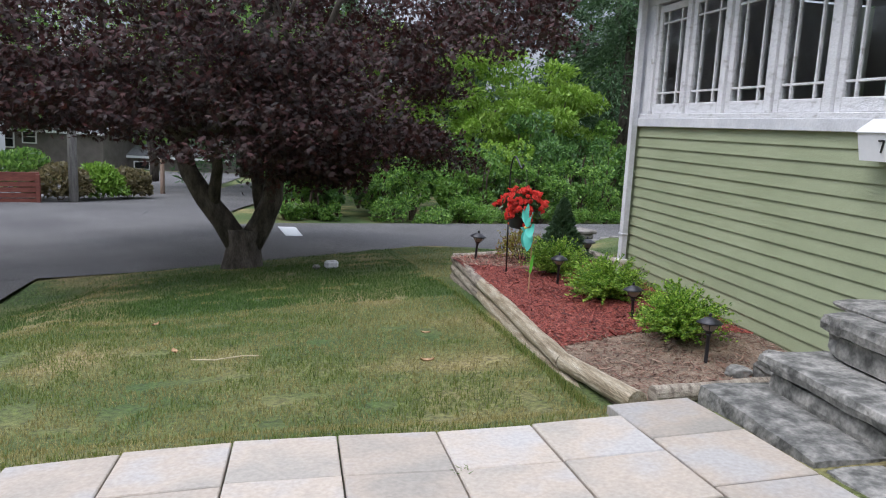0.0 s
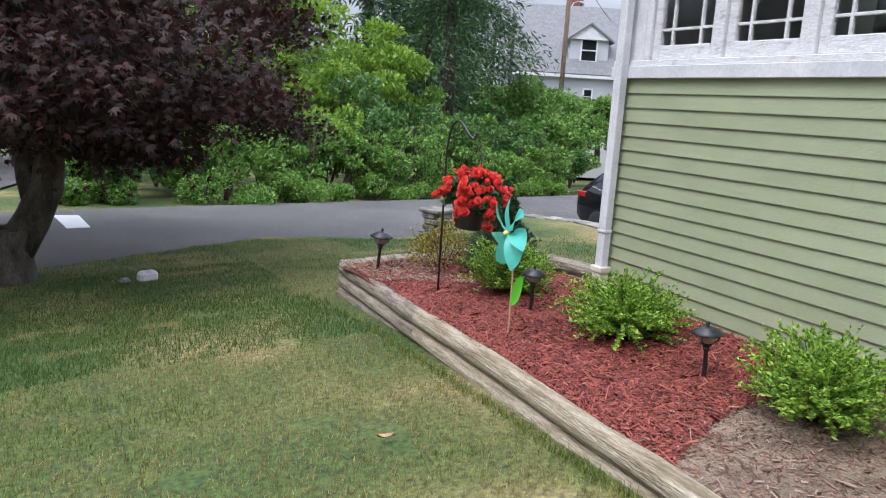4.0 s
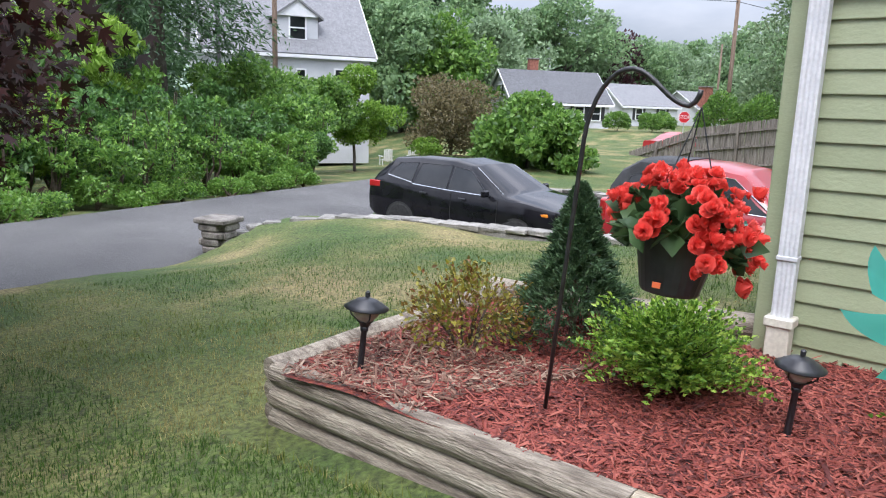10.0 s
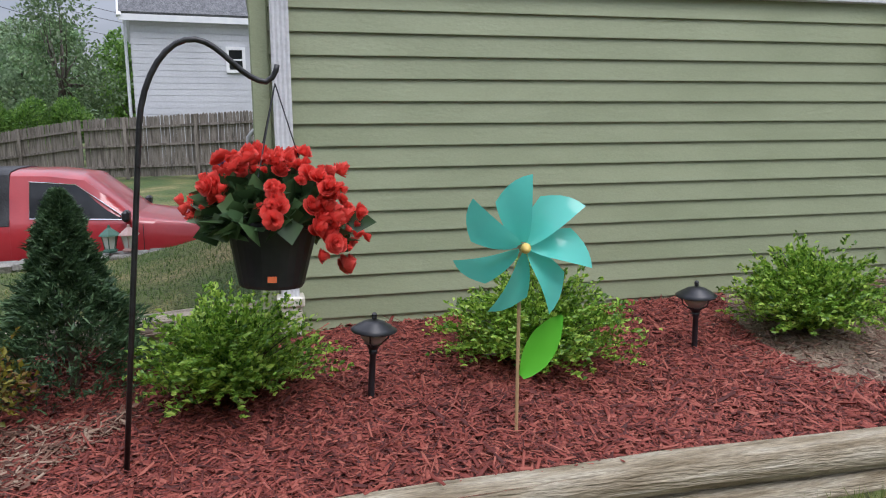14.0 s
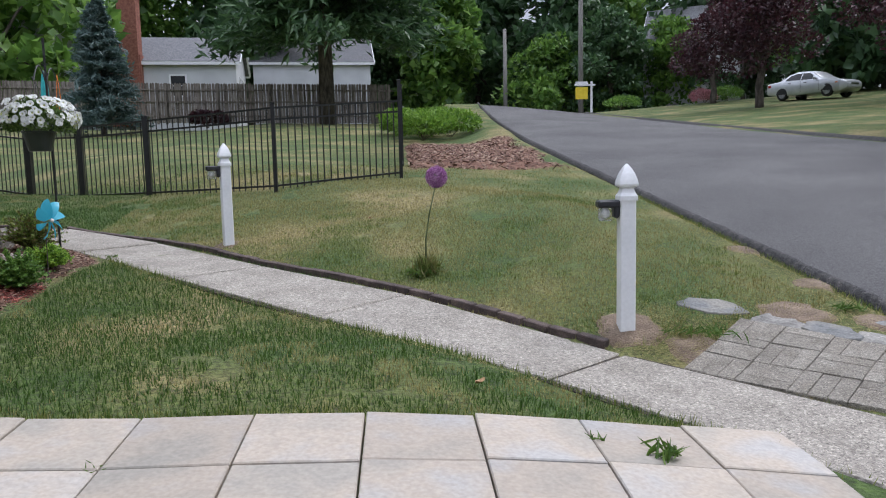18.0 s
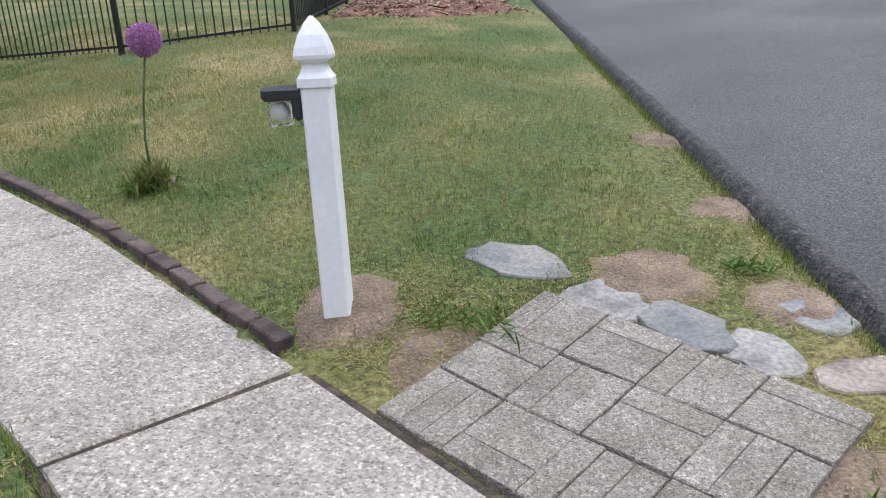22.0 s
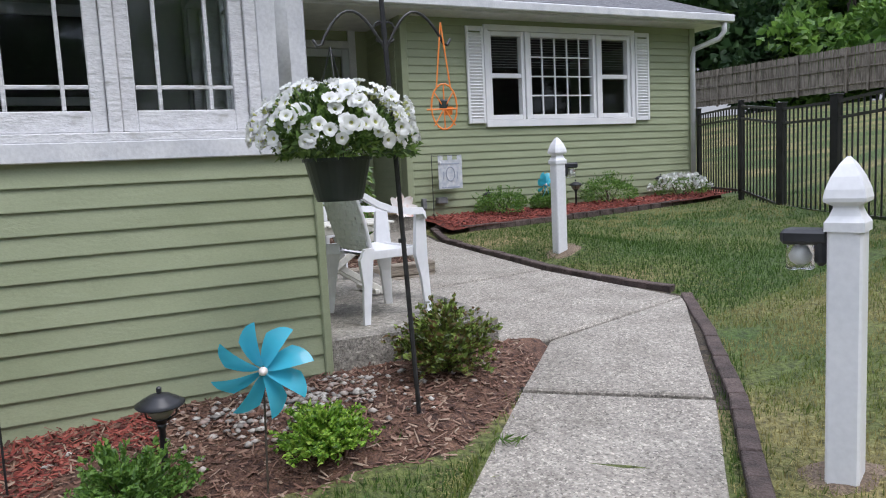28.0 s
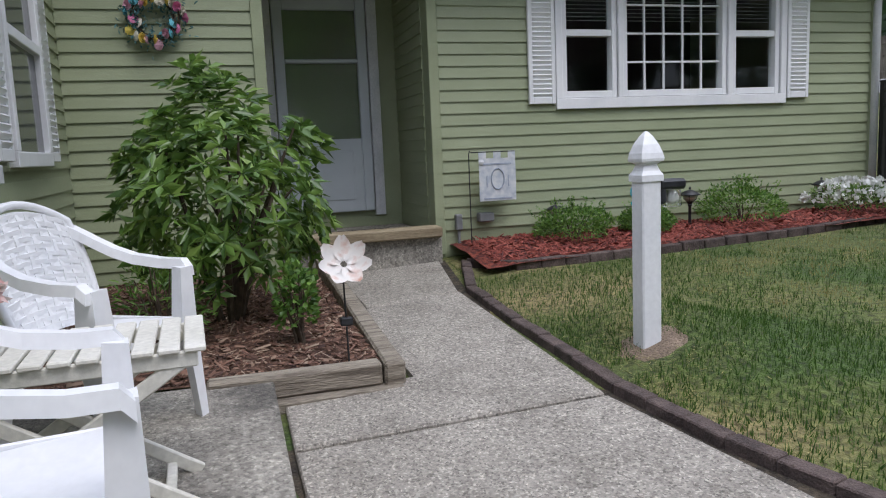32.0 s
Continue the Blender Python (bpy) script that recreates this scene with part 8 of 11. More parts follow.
random.seed(77)
k = 0
for x in np.arange(0.6, 24, 1.15):
    y0 = FAR_EDGE[0] + FAR_EDGE[1] * x
    for row, (dy, hh) in enumerate(((0.9, 0.6), (1.7, 2.0), (2.9, 3.1), (4.6, 3.7))):
        k += 1
        if x > 9 and y0 + dy - 6.44 < 1.09 * (x - 1.0) + 0.9:
            continue
        m = random.choice([[BANKFRESH, BANKLEAF, BANKFRESH], [BANKLEAF, BANKBLUE, BANKLEAF, BANKFRESH], [BANKLEAF, BANKBLUE, BANKBLUE], [BANKLEAF, BANKBLUE, BANKFRESH]][row])
        if 2.5 < x < 8.5 and row >= 2 and k % 3 == 0:
            m = BANKLIGHT
        h = hh * rnd(0.6, 1.25) * (1.0 if x < 9 else 0.85)
        lab = {0: "low leafy weeds and shrubs along the street", 1: "dense green roadside shrub", 2: "tall leafy roadside shrub", 3: "tall leafy roadside bush under the trees"}[row]
        bank_shrub(float(x) + rnd(-0.5, 0.5), y0 + dy + rnd(-0.4, 0.4), rnd(0.7, 1.1) * (0.62 + 0.2 * row), h, m, 200 + k, lab, 1700, 0.10 + 0.03 * row, 26 if row == 2 and k % 4 == 1 else 0)
# light green sumac behind the bank, dark conifers and woods beyond
for x, y, h, r, sd in ((4.5, 27.0, 6.4, 2.6, 301), (7.5, 28.5, 6.8, 2.7, 302), (1.5, 26.5, 5.2, 2.2, 303), (10.5, 28, 5.4, 2.2, 304)):
    tree(x, y, -1.4, h, r, 0.14, BANKLIGHT, "bright green sumac tree above the roadside shrubs", sd, 6000, 0.26, 0.1, 22, 0.3, squash=0.5, group="sumac trees")
for x, y, h, r, sd in ((9.0, 36.0, 17, 3.8, 311), (12.5, 34.0, 15, 3.4, 312), (16.5, 36, 16, 3.6, 313), (3.0, 37, 16, 3.8, 314), (-2, 38, 15, 3.5, 315)):
    conifer(x, y, -1.6, h, r, "tall dark spruce with drooping boughs", sd, DARKLEAF, 7000, 0.5, 24, 0.42)
conifer(14.8, 30.4, -1.6, 16, 4.2, "tall dark spruce with bare trunk and drooping boughs", 316, DARKLEAF, 22000, 0.5, 26, 0.28, 0.34)
for x, y, h, r, sd, mt in ((-1, 30, 8, 3.6, 321, GREENLEAF), (-5.5, 33, 9, 3.8, 322, GREENLEAF), (23.5, 35.0, 3.4, 2.6, 324, GREENLEAF), (19, 32.0, 3.9, 2.6, 325, GREENLEAF), (27, 35.5, 3.2, 2.2, 326, GREENLEAF)):
    tree(x, y, -1.5, h, r, 0.2, mt, "broad green tree behind the roadside bank", sd, 7000, 0.24, 0.14, 26, group="background trees")


# ---- cars ----
REDPAINT = mat("faded_red_paint", [(0.34, 0.018, 0.025), (0.40, 0.03, 0.035)], 0.3, 3, 5, 0.04, 60, coat=0.6)
BLACKPAINT = mat("black_car_paint", [(0.006, 0.006, 0.008), (0.012, 0.012, 0.014)], 0.05, 3, 4, coat=0.1, spec=0.22)
SILVERPAINT = mat("silver_car_paint", [(0.5, 0.52, 0.55), (0.58, 0.6, 0.62)], 0.3, 3, 4, metal=0.4, coat=0.6)
CARGLASS = mat("tinted_glass", [(0.012, 0.014, 0.016), (0.022, 0.024, 0.026)], 0.04, 2, 3, spec=0.35)
# pale base colour paints the sky's reflection on the windscreen
SKYSCREEN = mat("windscreen_painted_reflection", [(0.24, 0.27, 0.29), (0.32, 0.35, 0.37)], 0.03, 2, 3, spec=1.0)
RUBBER = mat("tyre_rubber", [(0.012, 0.012, 0.012), (0.03, 0.03, 0.03)], 0.85, 20, 5, bump=0.3)
ALLOY = mat("alloy_rim", [(0.35, 0.36, 0.37), (0.5, 0.5, 0.51)], 0.3, 8, 4, metal=0.8)
CHROME = mat("chrome_trim", [(0.6, 0.61, 0.63), (0.7, 0.7, 0.72)], 0.12, 8, 3, metal=1.0)
SOFTTOP = mat("black_canvas", [(0.02, 0.021, 0.023), (0.045, 0.046, 0.05)], 0.8, 5, 7, 0.2, 160, 0.5, 24)
LAMPGLASS = mat("lamp_lens", [(0.6, 0.62, 0.63), (0.75, 0.76, 0.76)], 0.08, 6, 3)
REDLENS = mat("red_lens", [(0.3, 0.01, 0.01), (0.42, 0.02, 0.02)], 0.15, 6, 3)
AMBER = mat("amber_lens", [(0.7, 0.2, 0.02), (0.8, 0.28, 0.03)], 0.15, 6, 3)


def car(m, label, stations, paint, wheel_y, wheel_r, panes, category="car", spare=False, soft=None, rear_lamp=None, head_lamp=None, screen=None):
    """A car along local y, its nose towards -y. stations: (y, bottom, belt, top, half width at belt, half width at top)."""
    t = thing("parked_car", m, label, category)

    def at(y):
        for a, b in zip(stations, stations[1:]):
            if a[0] <= y <= b[0]:
                u = (y - a[0]) / (b[0] - a[0])
                return [p + (q - p) * u for p, q in zip(a, b)]
        return list(stations[0] if y < stations[0][0] else stations[-1])

    def ring(s):
        y, z0, zb, zt, wb, wt = s
        cab = zt - zb
        pts = [(wb * 0.94, z0), (wb * 1.0, z0 + 0.08), (wb * 1.02, z0 + (zb - z0) * 0.5), (wb * 1.0, zb - 0.05), (wb * 0.965, zb)]
        pts += [(wb * 0.965 + (wt - wb * 0.965) * 0.5, zb + cab * 0.5), (wt, zt - min(0.05, cab * 0.4)), (wt * 0.9, zt - min(0.012, cab * 0.1)), (wt * 0.45, zt + 0.012)]
        return [(x, y, z) for x, z in pts] + [(-x, y, z) for x, z in pts[::-1]]

    def shell(sts, material, name):
        g = Geo()
        n = 18
        for s in sts:
            g.v += ring(s)
        for i in range(len(sts) - 1):
            for k in range(n):
                a, b = i * n + k, i * n + (k + 1) % n
                g.f.append((a, b, b + n, a + n))
        g.f += [tuple(range(n))[::-1], tuple(range((len(sts) - 1) * n, len(sts) * n))]
        ob = part(name, g, material, t, smooth=True)
        ob.data.set_sharp_from_angle(angle=radians(32))
        return ob

    fine = sorted({s[0] for s in stations} | {stations[0][0] + (stations[-1][0] - stations[0][0]) * i / 36 for i in range(37)})
    if soft is None:
        body = shell([at(y) for y in fine], paint, "body")
    else:
        front = [at(y) for y in fine if y <= soft] + [at(soft)]
        low = [at(y) for y in fine if y > soft]
        low = [at(soft + 0.001)] + low
        body = shell([s[:3] + [s[2] + 0.02] + s[4:5] + [s[4] * 0.93] for s in low], paint, "rear_body")
        shell(front, paint, "body")
        shell([[s[0], s[2] - 0.06, s[2] - 0.02, s[3] + 0.015, s[4] * 0.985, s[5] * 1.01] for s in low if s[3] - s[2] > 0.1], SOFTTOP, "soft_top")
    for side in (-1, 1):
        for wy in wheel_y:
            arch = Geo()
            for k in range(13):
                a = math.pi * k / 12
                for r in (wheel_r + 0.02, wheel_r + 0.075):
                    arch.v.append((side * (at(wy)[4] * 1.025), wy + r * math.cos(a), wheel_r + r * math.sin(a)))
            arch.f = [(2 * k, 2 * k + 1, 2 * k + 3, 2 * k + 2) for k in range(12)]
            part("wheel_arch", arch, paint, t)
            well = Geo()
            well.v = [(side * at(wy)[4] * 1.024, wy, wheel_r)] + [(side * at(wy)[4] * 1.024, wy + (wheel_r + 0.02) * math.cos(math.pi * k / 12), wheel_r + (wheel_r + 0.02) * math.sin(math.pi * k / 12)) for k in range(13)]
            well.f = [(0, k + 1, k + 2) for k in range(12)]
            part("wheel_well", well, RUBBER, t)
            wm = Matrix.Translation((side * (at(wy)[4] - 0.09), wy, wheel_r)) @ Matrix.Rotation(math.pi / 2 * side, 4, "Y")
            wheel = part("wheel", Geo().lathe([(wheel_r * 0.3, -0.1), (wheel_r * 0.55, 0.06), (wheel_r * 0.62, 0.085)], 20, wm), ALLOY, t, smooth=False)
            part("tyre", Geo().lathe([(wheel_r * 0.62, -0.1), (wheel_r * 0.93, -0.11), (wheel_r, -0.07), (wheel_r, 0.08), (wheel_r * 0.93, 0.115), (wheel_r * 0.62, 0.10)], 28, wm, cap=False), RUBBER, wheel, smooth=True)
            spokes = Geo()
            for k in range(5):
                spokes.box((wheel_r * 0.34, 0, 0.088), (wheel_r * 0.56, 0.05, 0.02), wm @ Matrix.Rotation(2 * math.pi * k / 5, 4, "Z"), 0.005)
            part("rim", spokes, ALLOY, wheel)

        def skin(y, v, out=0.006):
            s = at(y)
            p = ring(s)
            q = [p[4], p[5], p[6]]
            v2 = v * 2
            a, b = (q[0], q[1]) if v2 < 1 else (q[1], q[2])
            u = v2 if v2 < 1 else v2 - 1
            return (side * (a[0] + (b[0] - a[0]) * u + out), y, a[2] + (b[2] - a[2]) * u)
        for corners, pm in panes:
            g = Geo()
            (ya, va), (yb, vb), (yc, vc), (yd, vd) = corners
            for q in range(6):
                e = q / 5
                for k in range(7):
                    f = k / 6
                    y = (ya + (yb - ya) * f) * (1 - e) + (yd + (yc - yd) * f) * e
                    v = (va + (vb - va) * f) * (1 - e) + (vd + (vc - vd) * f) * e
                    g.v.append(skin(y, v))
            for q in range(5):
                for k in range(6):
                    o = q * 7 + k
                    f = (o, o + 1, o + 8, o + 7)
                    g.f.append(f if side < 0 else f[::-1])
            pane = part("side_window", g, pm, t, smooth=True)
            rim = [skin(y, v, 0.008) for y, v in corners]
            if soft is None:
                part("chrome_strip", Geo().tube([skin(corners[0][0] - 0.03, corners[0][1] - 0.05, 0.012), skin(corners[1][0] + 0.03, corners[1][1] - 0.05, 0.012)], 0.011, 5), CHROME, t)
            part("window_trim", Geo().tube(rim + rim[:1], 0.008, 5), BLACKPLASTIC if soft is None or corners[0][0] > 0.6 else CHROME, pane)
    def cross(y0, z0f, y1, z1f, name, pm):
        g = Geo()
        a, b = at(y0), at(y1)
        za, zb = a[2] + (a[3] - a[2]) * z0f, b[2] + (b[3] - b[2]) * z1f
        wa = (a[4] * 0.965 + (a[5] - a[4] * 0.965) * z0f) * 0.93
        wb = (b[4] * 0.965 + (b[5] - b[4] * 0.965) * z1f) * 0.93
        lift = 0.014
        for k in range(5):
            u = -1 + k / 2
            g.v += [(wa * u, y0, za + lift + 0.012 * (1 - u * u)), (wb * u, y1, zb + lift + 0.012 * (1 - u * u))]
        g.f = [(2 * k, 2 * k + 2, 2 * k + 3, 2 * k + 1) for k in range(4)]
        part(name, g, pm, t)
    if screen:
        cross(*screen, "windscreen", SKYSCREEN)
    for side in (-1, 1):
        y = wheel_y[0] + 0.62
        s = at(y)
        mir = part("door_mirror", Geo().box((side * (s[4] + 0.10), y, s[2] + 0.07), (0.19, 0.09, 0.14), ch=0.03), paint if soft is None else BLACKPLASTIC, t)
        part("mirror_stalk", Geo().box((side * (s[4] + 0.0), y, s[2] + 0.02), (0.08, 0.05, 0.04), ch=0.008), BLACKPLASTIC, mir)
        for hy in ((0.28, 1.2) if soft is None else (0.62,)):
            if wheel_y[0] + hy + 0.9 < wheel_y[1] + 0.1:
                s = at(wheel_y[0] + 0.9 + hy)
                part("door_handle", Geo().box((side * (s[4] * 1.02 + 0.01), wheel_y[0] + 0.9 + hy, s[2] - 0.12), (0.03, 0.16, 0.035), ch=0.008), BLACKPLASTIC, t)
        for seam in ((0.42, 1.45) if soft is None else (0.45, 1.62)):
            y = wheel_y[0] + seam
            s = at(y)
            part("door_seam", Geo().tube([(side * (s[4] * 1.0 + 0.006), y, s[1] + 0.12), (side * (s[4] * 1.02 + 0.004), y, s[1] + (s[2] - s[1]) * 0.5), (side * (s[4] * 1.0 + 0.004), y, s[2] - 0.04)], 0.005, 4), RUBBER, t)
        if head_lamp:
            y, z, ln, h = head_lamp
            s = at(y)
            g = Geo()
            g.v = [(side * (s[4] * 1.03), y + ln, z + h * 0.9), (side * (s[4] * 1.03), y + ln * 0.6, z + 0.02), (side * s[4] * 0.8, y - 0.16, z - 0.02), (side * s[4] * 0.62, y - 0.2, z + 0.02), (side * s[4] * 0.66, y - 0.14, z + h), (side * s[4] * 0.95, y + ln * 0.3, z + h * 1.25)]
            f = tuple(range(6))
            g.f = [f if side > 0 else f[::-1]]
            lamp = part("headlight", g, LAMPGLASS, t)
            part("indicator", Geo().box((side * s[4] * 1.03, y + ln * 0.55, z + h * 0.5), (0.03, 0.14, 0.06), ch=0.01), AMBER, lamp)
        if rear_lamp:
            y, z, w, h = rear_lamp
            s = at(y)
            part("tail_light", Geo().box((side * s[4] * 0.99, y, z), (0.06, w, h), ch=0.015), REDLENS, t)
    f0 = stations[0]
    part("front_bumper", Geo().box((0, f0[0] + 0.02, f0[1] + 0.16), (f0[4] * 1.9, 0.12, 0.22), ch=0.03), paint if soft is None else BLACKPLASTIC, t)
    grille = part("grille", Geo().box((0, f0[0] - 0.01, f0[2] - 0.10), (f0[4] * 1.1, 0.06, 0.12), ch=0.015), BLACKPLASTIC, t)
    part("grille_bar", Geo().box((0, f0[0] - 0.045, f0[2] - 0.07), (f0[4] * 1.05, 0.02, 0.025), ch=0.005).box((0, f0[0] - 0.045, f0[2] - 0.12), (f0[4] * 1.0, 0.02, 0.02), ch=0.005), CHROME, grille)
    f1 = stations[-1]
    part("rear_bumper", Geo().box((0, f1[0] - 0.02, f1[1] + 0.14), (f1[4] * 1.95, 0.16, 0.2), ch=0.04), paint, t)
    if spare:
        wm = Matrix.Translation((0.1, f1[0] + 0.1, 0.86)) @ Matrix.Rotation(-math.pi / 2, 4, "X")
        part("spare_wheel", Geo().lathe([(0.05, -0.09), (0.3, -0.1), (0.35, -0.05), (0.35, 0.07), (0.3, 0.11), (0.1, 0.11)], 24, wm), RUBBER, t, smooth=True)
    return t


car(pose(11.35, 8.85, -1.475), "red two-door off-roader with a black soft top on the driveway",
    [(-2.0, 0.42, 0.86, 0.87, 0.66, 0.60), (-1.75, 0.34, 0.95, 0.96, 0.80, 0.72), (-0.95, 0.30, 1.03, 1.06, 0.83, 0.74), (-0.72, 0.30, 1.05, 1.10, 0.84, 0.74), (-0.12, 0.30, 1.06, 1.60, 0.84, 0.64), (0.3, 0.30, 1.07, 1.66, 0.84, 0.63),
     (0.75, 0.30, 1.07, 1.67, 0.84, 0.63), (1.35, 0.32, 1.07, 1.66, 0.84, 0.63), (1.62, 0.34, 1.06, 1.50, 0.83, 0.66), (1.86, 0.40, 1.05, 1.12, 0.80, 0.72)],
    REDPAINT, (-1.25, 1.12), 0.34, [([(-0.62, 0.06), (0.50, 0.06), (0.50, 0.86), (-0.02, 0.86)], CARGLASS), ([(0.85, 0.12), (1.25, 0.12), (1.2, 0.76), (0.82, 0.76)], CARGLASS), ([(1.3, 0.12), (1.52, 0.12), (1.45, 0.7), (1.27, 0.72)], CARGLASS)],
    spare=True, soft=0.72, rear_lamp=(1.8, 0.92, 0.1, 0.26), head_lamp=(-1.82, 0.74, 0.2, 0.12), screen=(-0.68, 0.15, -0.14, 0.92))
car(pose(12.25, 14.1, -1.70) @ Matrix.Diagonal((1, 1.03, 0.93, 1)), "black compact sport utility car parked on the driveway",
    [(-2.26, 0.36, 0.72, 0.74, 0.62, 0.55), (-2.05, 0.26, 0.88, 0.90, 0.82, 0.72), (-1.5, 0.24, 0.98, 1.02, 0.90, 0.76), (-1.1, 0.24, 1.02, 1.09, 0.91, 0.76), (-0.25, 0.24, 1.05, 1.58, 0.92, 0.64), (0.25, 0.24, 1.06, 1.66, 0.92, 0.63),
     (1.1, 0.25, 1.09, 1.66, 0.92, 0.62), (1.75, 0.27, 1.12, 1.60, 0.91, 0.62), (2.08, 0.32, 1.12, 1.34, 0.88, 0.66), (2.24, 0.40, 1.0, 1.04, 0.84, 0.74)],
    BLACKPAINT, (-1.36, 1.33), 0.34, [([(-0.72, 0.08), (0.18, 0.06), (0.18, 0.86), (-0.2, 0.86)], CARGLASS), ([(0.24, 0.06), (1.02, 0.08), (0.98, 0.84), (0.24, 0.86)], CARGLASS), ([(1.1, 0.12), (1.72, 0.3), (1.55, 0.82), (1.08, 0.84)], CARGLASS)],
    rear_lamp=(2.05, 1.02, 0.3, 0.14), head_lamp=(-2.05, 0.74, 0.34, 0.13), screen=(-1.04, 0.2, -0.27, 0.94))
CX, CY = -21.6, -33.4
car(pose(CX, CY, ground(CX, CY) + 0.02, 0, 0, 205), "silver saloon car parked across the hillside lawn",
    [(-2.2, 0.36, 0.66, 0.68, 0.6, 0.55), (-1.95, 0.24, 0.78, 0.80, 0.80, 0.70), (-1.05, 0.22, 0.90, 0.94, 0.86, 0.72), (-0.3, 0.22, 0.93, 1.38, 0.87, 0.60), (0.5, 0.22, 0.95, 1.44, 0.87, 0.59), (1.05, 0.24, 0.97, 1.30, 0.86, 0.62), (1.5, 0.26, 0.97, 1.04, 0.85, 0.7), (2.2, 0.36, 0.92, 0.96, 0.78, 0.7)],
    SILVERPAINT, (-1.3, 1.25), 0.31, [([(-0.8, 0.08), (0.15, 0.06), (0.15, 0.86), (-0.25, 0.86)], CARGLASS), ([(0.2, 0.06), (1.1, 0.12), (0.85, 0.8), (0.2, 0.86)], CARGLASS)],
    rear_lamp=(2.05, 0.8, 0.2, 0.14), head_lamp=(-1.95, 0.6, 0.3, 0.12), screen=(-0.98, 0.2, -0.32, 0.94))
car(pose(41.5, 22.0, -1.75, 0, 0, 75), "red car parked on the road behind the picket fence",
    [(-2.2, 0.36, 0.66, 0.68, 0.6, 0.55), (-1.95, 0.24, 0.78, 0.80, 0.80, 0.70), (-1.05, 0.22, 0.90, 0.94, 0.86, 0.72), (-0.3, 0.22, 0.93, 1.38, 0.87, 0.60), (0.5, 0.22, 0.95, 1.44, 0.87, 0.59), (1.05, 0.24, 0.97, 1.30, 0.86, 0.62), (1.5, 0.26, 0.97, 1.04, 0.85, 0.7), (2.2, 0.36, 0.92, 0.96, 0.78, 0.7)],
    REDPAINT, (-1.3, 1.25), 0.31, [([(-0.8, 0.08), (0.15, 0.06), (0.15, 0.86), (-0.25, 0.86)], CARGLASS), ([(0.2, 0.06), (1.1, 0.12), (0.85, 0.8), (0.2, 0.86)], CARGLASS)], screen=(-0.98, 0.2, -0.32, 0.94))

# ---- driveway, its stone walls, and what stands by them ----
g = Geo().prism([(9.5, 6.7), (13.7, 6.7), (13.7, 14.5), (9.5, 14.5)], -2.1, lambda x, y: -1.465 if y < 10 else -1.69).prism([(9.5, 14.5), (13.7, 14.5), (13.7, 17.95), (9.5, 16.35)], -2.1, lambda x, y: -1.69 if y < 15 else cross_height(x, y) + 0.012)
tagged(part("driveway", g, ASPHALT), "grey asphalt driveway beside the lawn", "driveway", kind="structure")
WALLSTONE = mat("wall_stone", [(0.12, 0.115, 0.10), (0.22, 0.21, 0.19), (0.28, 0.265, 0.235)], 0.9, 4, 8, 0.3, 50, 0.8, 24, vary=0.18)


def stone_wall(pts, top, label, thick=0.32, drop=1.0):
    """A low dry wall with flat coping stones along a bent line; top: height of the coping at each point."""
    w = thing("stone_wall", pose(0, 0, 0), label, "wall", kind="structure")
    pts = [Vector(p) for p in pts]
    acc = 0.0
    for (p, q), (za, zb) in zip(zip(pts, pts[1:]), zip(top, top[1:])):
        ln = (q - p).length
        d = (q - p) / ln
        ang = math.degrees(math.atan2(d.y, d.x))
        part("wall_core", Geo().box((ln / 2, 0, (za + zb) / 2 - 0.08 - drop / 2), (ln, thick - 0.04, drop), pose(p.x, p.y, 0, 0, 0, ang)), WALLSTONE, w)
        a = 0.0
        while a < ln - 0.05:
            b = min(ln, a + rnd(0.25, 0.5))
            z = za + (zb - za) * ((a + b) / 2 / ln)
            c = p + d * ((a + b) / 2)
            g = Geo().box((0, 0, 0), (b - a - 0.012, thick + rnd(-0.03, 0.05), 0.07 + rnd(-0.01, 0.015)), ch=0.012)
            g.v = [(x + rnd(-0.008, 0.008), y + rnd(-0.012, 0.012), zz + rnd(-0.006, 0.006)) for x, y, zz in g.v]
            ob = part("coping_stone", g, WALLSTONE, w)
            ob.matrix_world = pose(c.x, c.y, z - 0.035, rnd(-2, 2), rnd(-2, 2), ang + rnd(-3, 3))
            a = b
    return w


edge_pts = [(7.4, 15.55), (7.9, 15.3), (8.5, 14.6), (8.95, 13.6), (9.2, 12.2), (9.3, 10.5), (9.33, 8.6), (9.34, 6.85)]
stone_wall(edge_pts, [-1.25, -1.1, -0.97, -0.88, -0.85, -0.76, -0.66, -0.6], "low grey stone wall with flat coping along the lawn edge")
stone_wall([(13.85, 6.9), (13.87, 10), (13.85, 13.2), (13.6, 15.6)], [-0.74, -0.74, -0.76, -0.85], "low dry stone wall on the far side of the driveway")

CAPS = {"green": mat("green_lantern_cap", [(0.03, 0.10, 0.07), (0.05, 0.14, 0.1)], 0.5, 10), "bronze": mat("pinkish_lantern_cap", [(0.35, 0.22, 0.2), (0.45, 0.3, 0.27)], 0.5, 10)}
MILKGLASS = mat("milky_plastic", [(0.55, 0.56, 0.54), (0.68, 0.68, 0.66)], 0.3, 10, 4)


